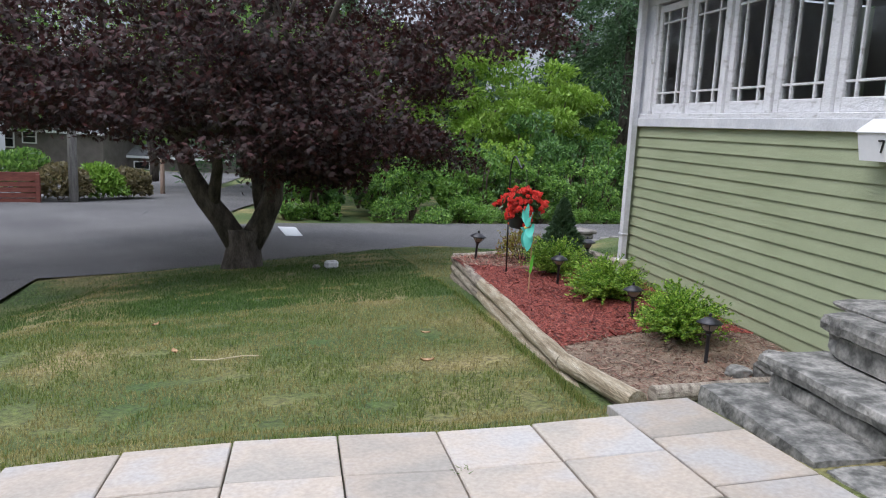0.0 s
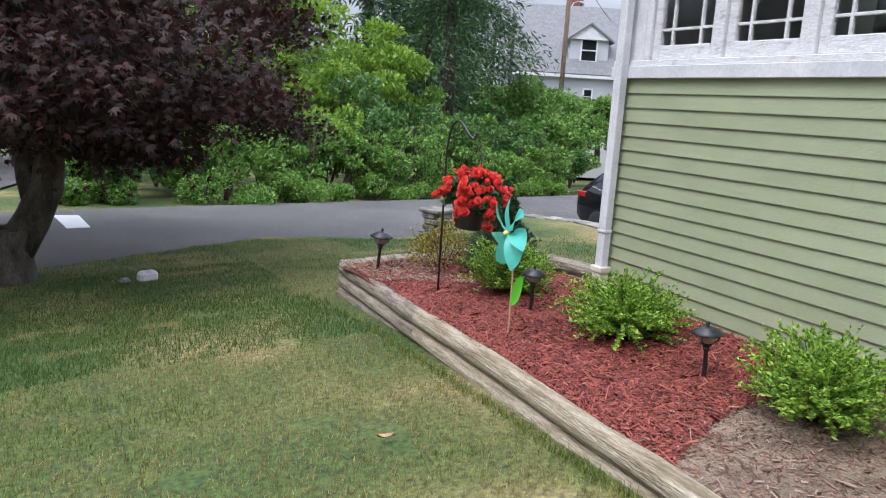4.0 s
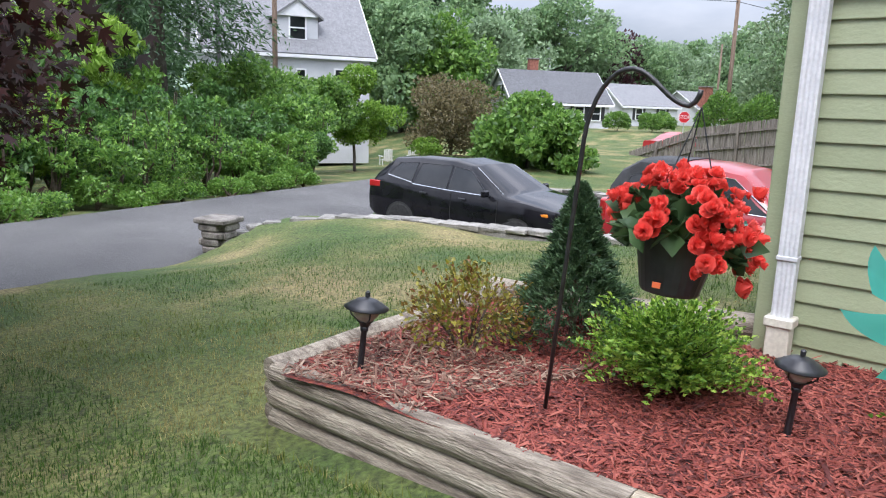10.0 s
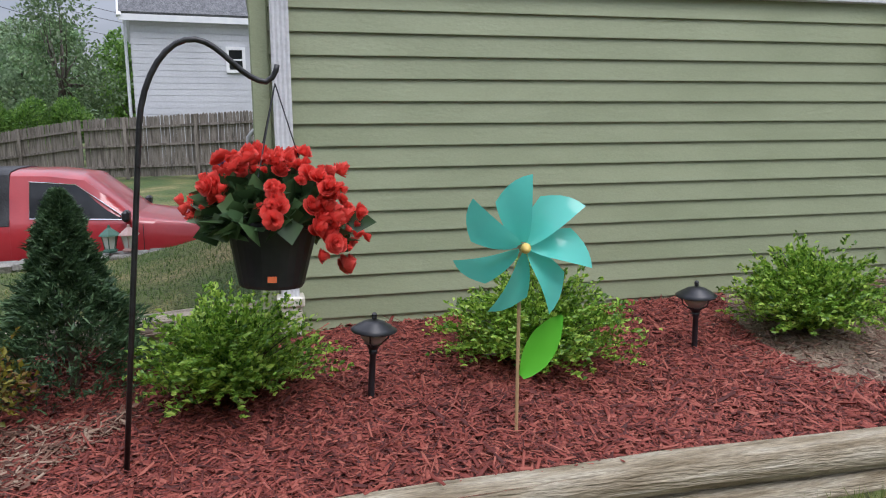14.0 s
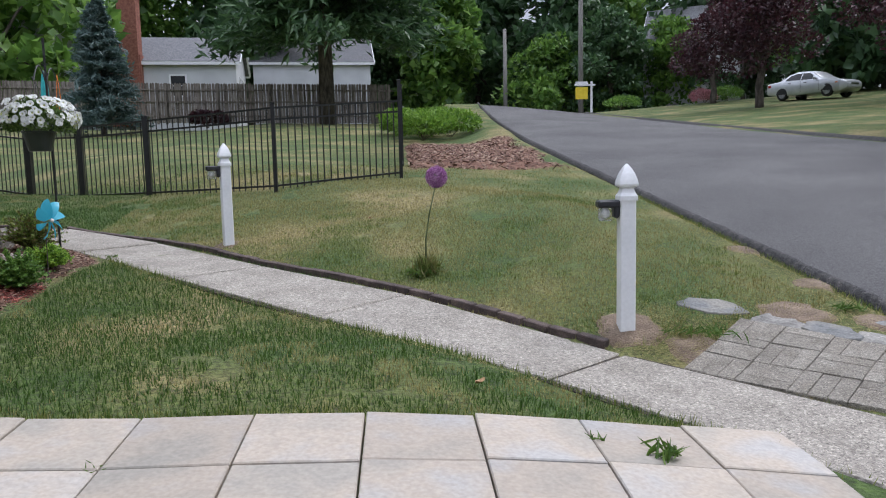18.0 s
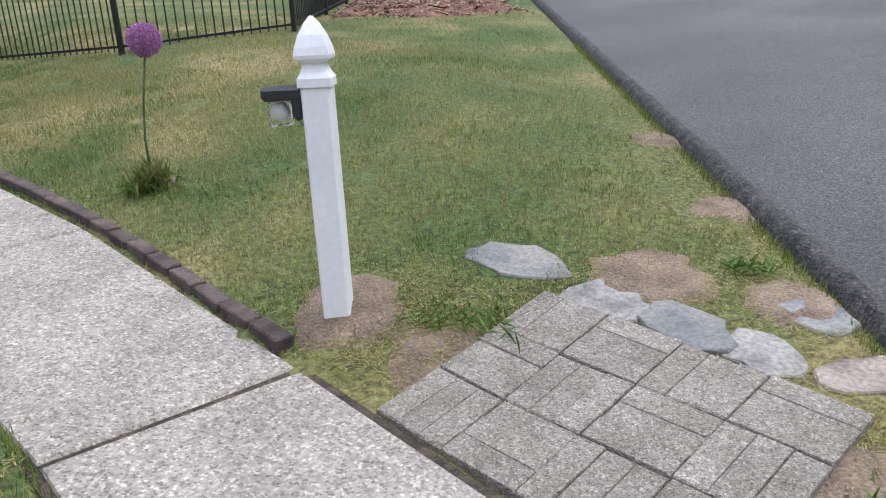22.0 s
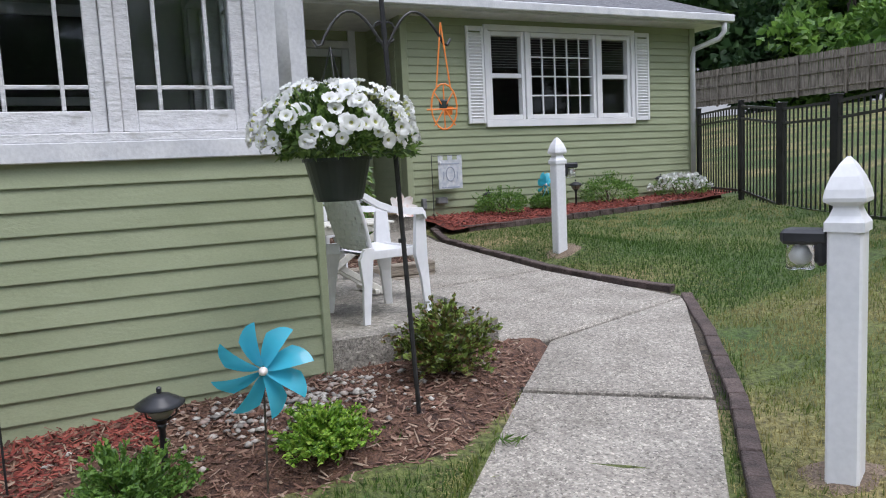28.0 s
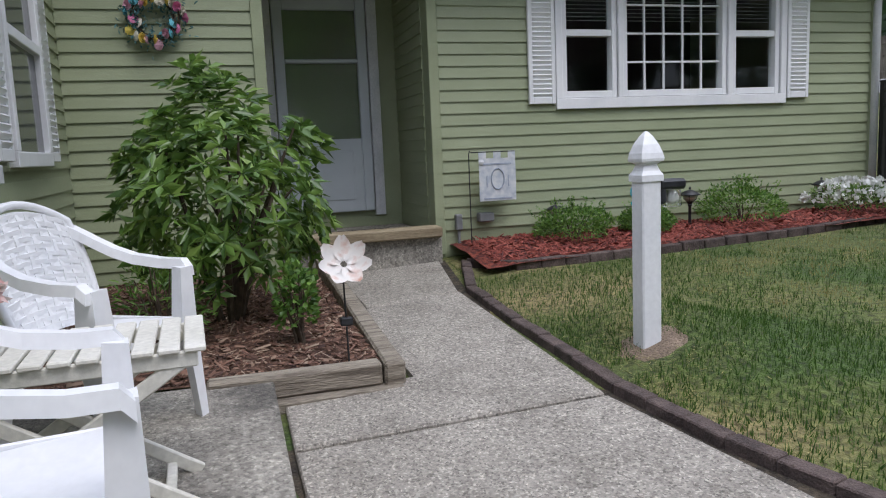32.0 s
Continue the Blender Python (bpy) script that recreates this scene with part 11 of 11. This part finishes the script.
def sheet_z(x, y):
    i = np.clip(((x - qx0) / QD).astype(int), 0, qnx - 2)
    j = np.clip(((y - qy0) / QD).astype(int), 0, qny - 2)
    u, v = (x - qx0) / QD - i, (y - qy0) / QD - j
    return QZ[i, j] * (1 - u) * (1 - v) + QZ[i + 1, j] * u * (1 - v) + QZ[i, j + 1] * (1 - u) * v + QZ[i + 1, j + 1] * u * v


def patches(x, y, size, seed):
    """Smooth random values between 0 and 1 over the plan."""
    r = np.random.default_rng(seed).random((64, 64))
    a, b = x / size + 20, y / size + 20
    i, j = np.floor(a).astype(int) % 63, np.floor(b).astype(int) % 63
    u, v = a - np.floor(a), b - np.floor(b)
    u, v = u * u * (3 - 2 * u), v * v * (3 - 2 * v)
    return r[i, j] * (1 - u) * (1 - v) + r[i + 1, j] * u * (1 - v) + r[i, j + 1] * (1 - u) * v + r[i + 1, j + 1] * u * v


WALK_AREA = WALK_L + [(4.16, -3.26), (9.05, -3.2), (9.05, -4.9), (7.57, -4.72), (5.83, -4.74), (4.45, -4.95)] + WALK_R[::-1]
PATCH_AREA = [(PO.x, PO.y), (PO.x + PU.x, PO.y + PU.y), (PO.x + PU.x + PV.x, PO.y + PU.y + PV.y), (PO.x + PV.x, PO.y + PV.y)]
STONES = [(-1.94, -0.485, 0.16), (-2.23, -0.124, 0.16), (-2.48, 0.10, 0.15), (-2.68, 0.27, 0.12), (-2.93, 0.42, 0.11), (-2.96, 0.03, 0.11), (-2.45, 1.33, 0.14)]


def is_lawn(x, y):
    ok = ~in_poly(x, y, WALK_AREA) & ~in_poly(x, y, PATCH_AREA)
    ok &= ~((x > -1.86 - 0.0 * y) & (x < 2.78) & (y > 1.52 - 0.012 * (2.3 - x)) & (y < 2.49)) & ~((x > 2.29) & (y > 1.1) & (y < 2.66))
    ok &= ~((x > 2.42) & (y > 2.66) & (y < 8.35) & (x < 4.3)) & ~((x > 4.1) & (y > -2.2) & (y < 6.6))
    ok &= ~((x > 2.5) & (y > 0.3) & (y < 2.9))
    edge = 3.03 + 0.06 * np.sin(2.6 * y) + 0.86 * np.maximum(0, -2.45 - y)
    ok &= ~((x > edge - 0.02) & (y > -3.5) & (y < 1.1))
    ok &= ~((x > 8.2) & (y < -4.9)) & ~((x > 9.1) & (y > 6))
    ok &= (x > -3.12) & (y < 12.5 + 0.37 * x)
    for sx, sy, r in STONES:
        ok &= (x - sx) ** 2 + (y - sy) ** 2 > r * r
    return ok


PATHLINE = [(0.7, -0.9), (0.57, 3.2), (0.9, 6.5), (0.3, 5.0), (-0.75, 3.1), (-1.6, 1.8), (0.5, -1.1), (3.0, -3.1), (4.5, -4.0)]


def near_walk(x, y):
    best = np.full(len(x), 99.0)
    for (ax, ay), (bx, by) in zip(PATHLINE, PATHLINE[1:]):
        dx, dy = bx - ax, by - ay
        u = np.clip(((x - ax) * dx + (y - ay) * dy) / (dx * dx + dy * dy), 0, 1)
        best = np.minimum(best, np.hypot(x - ax - u * dx, y - ay - u * dy))
    return best


def blades(name, x, y, z, length, width, lean, material, label, rng, flat=False):
    n = len(x)
    a = rng.uniform(0, 2 * math.pi, n)
    b = rng.uniform(0, 2 * math.pi, n)
    ln = length * rng.uniform(0.55, 1.25, n)
    base = np.stack([x, y, z], 1)
    side = np.stack([np.cos(a), np.sin(a), np.zeros(n)], 1) * (width * rng.uniform(0.7, 1.3, n))[:, None] / 2
    out = np.abs(rng.normal(0, lean, n)) * ln
    up = np.sqrt(np.maximum(ln ** 2 - out ** 2, (0.25 * ln) ** 2)) if not flat else rng.uniform(0.0, 0.25, n) * ln
    if flat:
        out = ln
    tip = base + np.stack([np.cos(b) * out, np.sin(b) * out, up], 1)
    v = np.stack([base - side, base + side, tip], 1).reshape(-1, 3)
    f = np.arange(3 * n).reshape(-1, 3)
    ob = part(name, np_mesh(name, v, f, material), None)
    return tagged(ob, label, "grass", kind="stuff")


GREENBLADE = leaf_mat("green_blades", [(0.05, 0.088, 0.012), (0.105, 0.155, 0.022), (0.17, 0.21, 0.042), (0.27, 0.265, 0.085)], 0.55, 0.3)
# dark fresh green, which also paints the shade under the maple
FRESHSHADEBLADE = leaf_mat("fresh_and_shaded_blades", [(0.025, 0.07, 0.010), (0.055, 0.12, 0.015), (0.09, 0.165, 0.024)], 0.5, 0.3)
STRAWBLADE = leaf_mat("straw_blades", [(0.15, 0.135, 0.04), (0.29, 0.25, 0.085), (0.42, 0.365, 0.155)], 0.7, 0.25)
rng = np.random.default_rng(1234)
xs, ys = [], []
for n, reach in ((560000, 2.6), (380000, 4.6), (260000, 9.0)):
    x, y = rng.uniform(-3.3, 9.2, n), rng.uniform(-9.6, 13.0, n)
    keep = near_walk(x, y) < reach
    xs.append(x[keep])
    ys.append(y[keep])
x, y = np.concatenate(xs), np.concatenate(ys)
keep = is_lawn(x, y)
x, y = x[keep], y[keep]
# dry patches and mown streaks on the north and street-side lawns, fresh green by the walk; near the maple the darker
# fresh green also paints its shade
dry = 0.38 * patches(x, y, 0.85, 5) + 0.27 * patches(x * 0.35 + y * 0.2, y * 1.6, 0.4, 6) + 0.35 * patches(x, y, 0.17, 7)
fresh = ((y < 1.5) & (x + y > -0.9) & (x < 3.4)) | ((y > 6.8) & (x < 2.4)) | (x > 4)
limit = np.where(fresh, 0.66, np.where(x + y < -1.2, 0.425, 0.462))
by_patch = np.exp(-((x + 2.2) / 1.0) ** 2 - ((y - 0.9) / 1.3) ** 2)
limit = limit - 0.16 * by_patch
worn = np.hypot((x + 2.6) / 0.95, (y - 0.75) / 1.1) < 1.0
worn |= (x < -2.75) & (y < 2.6)
worn |= np.hypot(x + 1.4, y + 0.05) < 0.4
bare = patches(x, y, 0.3, 11) > np.where(fresh, 0.9, 0.84)
bare |= (by_patch > 0.35) & (patches(x, y, 0.25, 13) > 0.5) & (x + y < -0.9)
bare |= worn & (patches(x, y, 0.22, 12) > 0.36)
soft = rng.normal(0, 0.045, len(x))
straw = dry + soft > limit
z = sheet_z(x, y) - 0.004
for name, sel, mt, ln, lab in (("grass", straw & ~bare, STRAWBLADE, 0.034, "dry straw-coloured grass blades of the lawn"), ("grass", ~straw & ~fresh & ~bare, GREENBLADE, 0.04, "green mown grass blades of the lawn"), ("grass", ~straw & fresh & ~bare, FRESHSHADEBLADE, 0.045, "fresh green mown grass blades, also darkening the lawn for the maple's shade")):
    blades(name, x[sel], y[sel], z[sel], ln, 0.0055, 0.55, mt, lab, rng)
# grass creeping over the edges of tiles, walk and kerb
ex, ey = [], []
for a, b in [((1.9, 2.5), (-1.8, 2.42)), ((1.9, 1.5), (-1.4, 1.45)), ((2.36, 2.9), (2.44, 8.1)), ((-3.08, -6), (-3.06, 1.2))] + list(zip(WALK_L, WALK_L[1:])):
    n = int(400 * math.hypot(b[0] - a[0], b[1] - a[1]))
    u = rng.random(n)
    ex.append(a[0] + (b[0] - a[0]) * u + rng.normal(0, 0.022, n))
    ey.append(a[1] + (b[1] - a[1]) * u + rng.normal(0, 0.022, n))
x, y = np.concatenate(ex), np.concatenate(ey)
keep = is_lawn(x, y) | (rng.random(len(x)) < 0.12)
x, y = x[keep], y[keep]
blades("edge_grass", x, y, sheet_z(x, y) + 0.0, 0.06, 0.006, 0.6, GREENBLADE, "longer grass along the paving edges", rng)
# dry clippings by the kerb, the pavers, the posts and the walk edge
cx, cy = [], []
for px, py, sx, sy, n in ((-2.75, 1.0, 0.3, 0.45, 22000), (-2.5, -0.2, 0.5, 0.16, 6000), (-2.98, -1.4, 0.12, 1.6, 12000), (-1.35, -0.1, 0.3, 0.24, 6000), (-1.75, 0.0, 0.3, 0.3, 4000), (2.2, -3.3, 0.25, 0.2, 1200), (6.1, -4.98, 0.3, 0.15, 1000), (0.2, -1.35, 1.6, 0.5, 1500), (-2.8, -3, 0.3, 1.6, 3500), (4.5, -5.2, 0.2, 0.2, 900), (-2.9, 2.0, 0.25, 0.6, 15000), (-0.2, -1.6, 0.4, 0.3, 700)):
    cx.append(rng.normal(px, sx, n))
    cy.append(rng.normal(py, sy, n))
for a, b in zip(WALK_L[2:], WALK_L[3:]):
    n = 1100
    u = rng.random(n)
    cx.append(a[0] + (b[0] - a[0]) * u + rng.normal(0.05, 0.035, n))
    cy.append(a[1] + (b[1] - a[1]) * u + rng.normal(0.05, 0.035, n))
x, y = np.concatenate(cx), np.concatenate(cy)
keep = is_lawn(x, y) & (x > -3.15)
x, y = x[keep], y[keep]
blades("dry_clippings", x, y, sheet_z(x, y) + 0.010, 0.034, 0.0036, 0.5, STRAWBLADE, "dry grass clippings lying on the lawn", rng, flat=True)
NEEDLE = leaf_mat("orange_needles", [(0.22, 0.10, 0.05), (0.36, 0.19, 0.10), (0.46, 0.29, 0.18)], 0.8, 0.15)
n = 12000
u = rng.random(n)
x = -3.2 + rng.normal(0, 0.055, n) - 0.02 * u
y = 1.3 + 3.6 * u
blades("pine_needles", x, y, sheet_z(x, y) + 0.016, 0.028, 0.003, 0.5, NEEDLE, "orange pine needles swept along the street edge", rng, flat=True)

# bare soil round the lamp posts and the end of the walk
for px, py, r, sd in ((-1.25, -0.19, 0.26, 1), (2.13, -3.38, 0.16, 2), (6.14, -5.05, 0.2, 3), (-2.85, 1.7, 0.5, 4), (-2.75, 0.95, 0.3, 7), (-2.92, -0.05, 0.22, 8), (-2.45, -0.3, 0.3, 9), (-1.62, 0.12, 0.26, 10), (-2.98, -1.0, 0.2, 11), (-2.98, -2.2, 0.2, 12), (0.05, -1.75, 0.12, 5), (-2.55, 2.3, 0.36, 6)):
    g = Geo()
    rr = random.Random(sd)
    g.v = [(px, py, ground(px, py) + 0.012)]
    for ring in (0.6, 1.0):
        for k in range(18):
            a = 2 * math.pi * k / 18
            q = r * ring * (1 + 0.35 * noise.noise(Vector((math.cos(a) * 2, math.sin(a) * 2, sd))))
            qx, qy = px + q * math.cos(a), py + q * math.sin(a)
            g.v.append((qx, qy, ground(qx, qy) + (0.014 if ring < 1 else -0.012)))
    g.f = [(0, 1 + k, 1 + (k + 1) % 18) for k in range(18)] + [(1 + k, 19 + k, 19 + (k + 1) % 18, 1 + (k + 1) % 18) for k in range(18)]
    tagged(part("bare_soil", g, DIRT, smooth=True), "worn patch of bare soil in the lawn", "soil", kind="structure")


# shredded bark: small splinters strewn over the beds
def chips(name, x, y, z, length, width, material, label, rng, tilt=0.25):
    n = len(x)
    a = rng.uniform(0, 2 * math.pi, n)
    ln = length * np.exp(rng.normal(0, 0.45, n))
    wd = width * np.exp(rng.normal(0, 0.35, n))
    d = np.stack([np.cos(a), np.sin(a), rng.normal(0, tilt, n)], 1)
    s = np.stack([-np.sin(a), np.cos(a), rng.normal(0, 0.4, n)], 1)
    c = np.stack([x, y, z + wd * 0.5 + np.abs(d[:, 2]) * ln * 0.35], 1)
    h = np.array([0, 0, 1.0])
    p, q = c - d * (ln / 2)[:, None], c + d * (ln / 2)[:, None]
    w = s * (wd / 2)[:, None]
    t = h * (wd * 0.42)[:, None]
    v = np.stack([p - w, p + t, p + w, q - w * 0.7, q + t * 0.8, q + w * 0.7], 1).reshape(-1, 3)
    i = np.arange(n)[:, None] * 6
    f = np.concatenate([i + np.array(k) for k in ((0, 3, 4), (0, 4, 1), (1, 4, 5), (1, 5, 2), (0, 1, 2), (3, 5, 4))], 0)
    return tagged(part(name, np_mesh(name, v, f, material), None), label, "mulch", kind="stuff")


REDCHIP = leaf_mat("red_bark_chips", [(0.055, 0.010, 0.008), (0.15, 0.027, 0.019), (0.25, 0.05, 0.034), (0.34, 0.10, 0.068)], 0.75, 0.0)
BROWNCHIP = leaf_mat("brown_bark_chips", [(0.055, 0.026, 0.018), (0.13, 0.065, 0.042), (0.21, 0.11, 0.075), (0.34, 0.25, 0.18)], 0.8, 0.0)
rng = np.random.default_rng(77)


def scatter(n, x0, x1, y0, y1, inside, height):
    pts = [(a, b) for a, b in zip(rng.uniform(x0, x1, n).tolist(), rng.uniform(y0, y1, n).tolist()) if inside(a, b)]
    x = np.array([p[0] for p in pts])
    y = np.array([p[1] for p in pts])
    return x, y, np.array([height(a, b) for a, b in pts])


main_bed = lambda a, b: a > 2.5 + 0.03 * (b - 3.7) and 8.1 > b > 4.15 + 0.25 * math.sin(a * 2.3) and a < 4.13
chips("bark_mulch", *scatter(52000, 2.45, 4.15, 3.8, 8.1, main_bed, bed_z), 0.03, 0.0065, REDCHIP, "loose shredded red bark of the raised bed", rng)
litter = lambda a, b: 2.88 < b < 4.4 + 0.25 * math.sin(a * 2.3) and 2.55 < a < 4.13
chips("bark_litter", *scatter(4200, 2.5, 4.15, 2.85, 4.6, litter, lambda a, b: max(bed_z(a, b), ground(a, b) + 0.02) - 0.004), 0.03, 0.006, BROWNCHIP, "dry twigs and brown bark litter beside the steps", rng)
far_end = lambda a, b: b > 7.1 + 0.2 * math.sin(a * 3) and 2.6 < a < 3.4 and b < 8.1
chips("bark_litter", *scatter(3000, 2.55, 3.5, 6.9, 8.1, far_end, lambda a, b: bed_z(a, b) + 0.01), 0.034, 0.007, BROWNCHIP, "faded brown bark at the bed's far end", rng)
front_in = lambda a, b: a > front_bed_edge(b) + 0.02 and a < 4.14
chips("bark_mulch", *scatter(9000, 2.9, 4.15, -1.35, 0.6, lambda a, b: front_in(a, b) and noise.noise(Vector((a * 2.2, b * 2.2, 9))) > -0.12, low_bed_z), 0.034, 0.008, REDCHIP, "red shredded bark in the low bed before the porch", rng)
chips("bark_litter", *scatter(9500, 2.9, 4.15, -3.3, 0.9, front_in, low_bed_z), 0.03, 0.008, BROWNCHIP, "brown bark and dry litter in the low bed", rng)
wing_in = lambda a, b: a > 8.38
chips("bark_mulch", *scatter(8000, 8.3, 9.24, -9.6, -5.1, wing_in, lambda a, b: ground(a, b) + 0.06 + 0.05 * ramp(8.3, 8.8, a)), 0.045, 0.012, REDCHIP, "red shredded bark below the picture window", rng)
chips("bark_litter", *scatter(5600, 6.45, 9.0, -3.75, -2.2, lambda a, b: True, lambda a, b: 0.475 + 0.03 * (a - 6.5)), 0.035, 0.01, BROWNCHIP, "brown bark chips of the bed by the entry", rng)
chips("bark_litter", *scatter(6000, -2.9, 0.05, -16.5, -8.6, lambda a, b: True, heap), 0.07, 0.02, BROWNCHIP, "bark and twigs strewn on the soil heap", rng)

# pale pebbles at the porch corner
PEBBLE = leaf_mat("pale_pebbles", [(0.20, 0.18, 0.16), (0.36, 0.33, 0.29), (0.5, 0.47, 0.42), (0.30, 0.2, 0.16)], 0.7, 0.0)
n = 430
px, py = rng.normal(3.82, 0.17, n), rng.normal(-1.95, 0.33, n)
keep = (px < 4.1) & (px > 3.3)
px, py = px[keep], py[keep]
vs, fs = [], []
octa = np.array([(1, 0, 0), (0, 1, 0), (-1, 0, 0), (0, -1, 0), (0, 0, 0.7), (0, 0, -0.5), (0.7, 0.7, 0.25), (-0.7, 0.7, 0.25), (-0.7, -0.7, 0.25), (0.7, -0.7, 0.25)], float)
tri = [(0, 6, 4), (6, 1, 4), (1, 7, 4), (7, 2, 4), (2, 8, 4), (8, 3, 4), (3, 9, 4), (9, 0, 4), (0, 5, 6), (6, 5, 1), (1, 5, 7), (7, 5, 2), (2, 5, 8), (8, 5, 3), (3, 5, 9), (9, 5, 0)]
for k in range(len(px)):
    s = rng.uniform(0.008, 0.022)
    v = octa * s * rng.uniform(0.7, 1.3, 3) * rng.uniform(0.85, 1.15, (10, 1))
    vs.append(v + np.array([px[k], py[k], low_bed_z(px[k], py[k]) + s * 0.4]))
    fs.append(np.array(tri) + 10 * k)
tagged(part("pebbles", np_mesh("pebbles", np.concatenate(vs), np.concatenate(fs), PEBBLE), None), "pale pebbles strewn at the porch corner", "pebbles", kind="stuff")

# weeds in the joints of the tiles, tufts by the pavers
WEED = leaf_mat("weed_leaves", [(0.06, 0.13, 0.02), (0.10, 0.19, 0.03), (0.15, 0.24, 0.05)], 0.5, 0.3)
for k, (wx, wy, n, ln, lab) in enumerate(((-0.74, 1.86, 26, 0.13, "grassy weed in the joint of the tiles"), (-0.49, 1.72, 10, 0.07, "small weed in the joint of the tiles"), (1.4, 2.0, 8, 0.06, "small weed in the joint of the tiles"), (-2.99, 0.86, 60, 0.08, "tuft of clover beside the pavers"), (-2.8, 1.0, 90, 0.07, "tuft of grass beside the pavers"),
                                              (-2.85, -0.3, 40, 0.1, "tuft of grass by the kerb"), (-1.72, -0.12, 120, 0.09, "tuft of grass between post and pavers"), (0.1, -1.66, 60, 0.12, "tuft of grass at the flower stalk"), (2.62, 3.2, 26, 0.07, "weed on the bare soil"), (3.35, -2.2, 24, 0.08, "weed in the low bed"), (3.05, -2.62, 20, 0.07, "weed in the low bed"), (-2.35, 1.55, 26, 0.07, "weed at the walk's end"))):
    rr = np.random.default_rng(700 + k)
    t = thing("weed", place(wx, wy, 0.02 if wy > 1.5 and wx > -1.5 and wx < 2 else 0.0), lab, "weed", "weeds")
    p = rr.normal(0, 0.012 + 0.0009 * n, (n, 3)) * np.array([1, 1, 0]) + np.array([0, 0, ln * 0.35])
    d = np.stack([rr.normal(0, 0.8, n), rr.normal(0, 0.8, n), rr.uniform(0.5, 1.2, n)], 1)
    part("leaves", leaf_mesh("leaves", p, d, ln, ln * 0.11, WEED, rr, 0.2, 0.3), None, t)

# fallen leaves, sticks
DEADLEAF = mat("dead_leaf", [(0.28, 0.16, 0.08), (0.42, 0.27, 0.15)], 0.8, 30, 5, 0.2, 90)
for k, (lx, ly, s, lab) in enumerate(((1.62, 4.15, 0.05, "curled tan dead leaf on the lawn"), (-0.55, 6.1, 0.045, "brown dead leaf on the lawn"), (-0.2, 4.95, 0.05, "curled brown dead leaf on the lawn"), (1.75, 5.0, 0.04, "reddish dead leaf by the timbers"), (-0.1, 1.02, 0.04, "pale dead leaf on the grass"), (0.6, -3.6, 0.04, "tan dead leaf on the lawn"))):
    g = Geo()
    for i in range(5):
        u = -1 + i / 2
        for v in (-1, 0, 1):
            g.v.append((u * s, v * s * 0.45 * math.sqrt(max(0.02, 1 - u * u)), s * 0.3 * v * v + 0.25 * s * u * u))
    for i in range(4):
        for j in range(2):
            a = i * 3 + j
            g.f.append((a, a + 3, a + 4, a + 1))
    ob = part("dead_leaf", g, DEADLEAF, smooth=True)
    ob.matrix_world = place(lx, ly, 0.035, k * 57)
    tagged(ob, lab, "leaf", "fallen leaves")
STICK = mat("pale_straw_stick", [(0.45, 0.38, 0.24), (0.55, 0.48, 0.33)], 0.8, 20, 4)


def ground_stick(pts, r, label):
    g = Geo().tube([(a, b, ground(a, b) + 0.03) for a, b in pts], r, 5)
    tagged(part("stick", g, STICK), label, "stick", "sticks")


ground_stick([(-0.05, 4.72), (0.12, 4.66), (0.32, 4.72), (0.44, 4.69)], 0.005, "pale dry stalk lying on the lawn")
ground_stick([(-2.88, 1.42), (-2.9, 1.52), (-3.05, 1.62), (-3.1, 1.5)], 0.005, "bent pale stick lying on the soil")
ground_stick([(-2.86, 1.22), (-2.93, 1.24)], 0.004, "short pale stick on the soil")
# pale paper-wrapped lump on the lawn beside a dark stone
g = Geo()
for c, s, sd in (((0, 0, 0.06), (0.2, 0.13, 0.12), 1), ((-0.17, 0.02, 0.035), (0.12, 0.1, 0.07), 2)):
    g = Geo().box((0, 0, 0), s, ch=0.03)
    g.v = [(a + 0.014 * noise.noise(Vector((a * 30, b * 30, sd))), b + 0.014 * noise.noise(Vector((b * 30, c2 * 30, sd + 3))), c2) for a, b, c2 in g.v]
    ob = part("stone_lump", g, OLDWHITE if sd == 1 else STEPSTONE)
    ob.matrix_world = place(1.2 + c[0] * 1.3, 10.27, c[2], 20)
    tagged(ob, "white rough stone lying on the lawn" if sd == 1 else "dark low stone lying on the lawn", "stone")
# cracks in the street
for k, pts in enumerate((((-5.4, -1.0), (-5.7, -0.9), (-6.1, -1.05), (-6.6, -0.95), (-7.1, -1.15), (-7.5, -1.1)), ((-5.0, -4.0), (-5.4, -4.1), (-5.9, -4.0), (-6.4, -4.2)), ((-4.6, -8.4), (-5.0, -8.5), (-5.5, -8.4)), ((-7.8, -1.5), (-8.3, -1.2), (-8.9, -1.4), (-9.4, -1.2)))):
    g = Geo()
    rr = random.Random(k)
    for a, b in pts:
        for s in (-1, 1):
            w = 0.0055 * rr.uniform(0.4, 1.3)
            u = min(max((-3.3 - a) / 7.15, 0), 1)
            g.v.append((a, b + s * w, road_height(a, b) + 0.05 * math.sin(math.pi * u) + 0.008))
    g.f = [(2 * i, 2 * i + 2, 2 * i + 3, 2 * i + 1) for i in range(len(pts) - 1)]
    tagged(part("road_crack", g, KERB), "dark tarred crack in the asphalt", "crack", kind="structure")
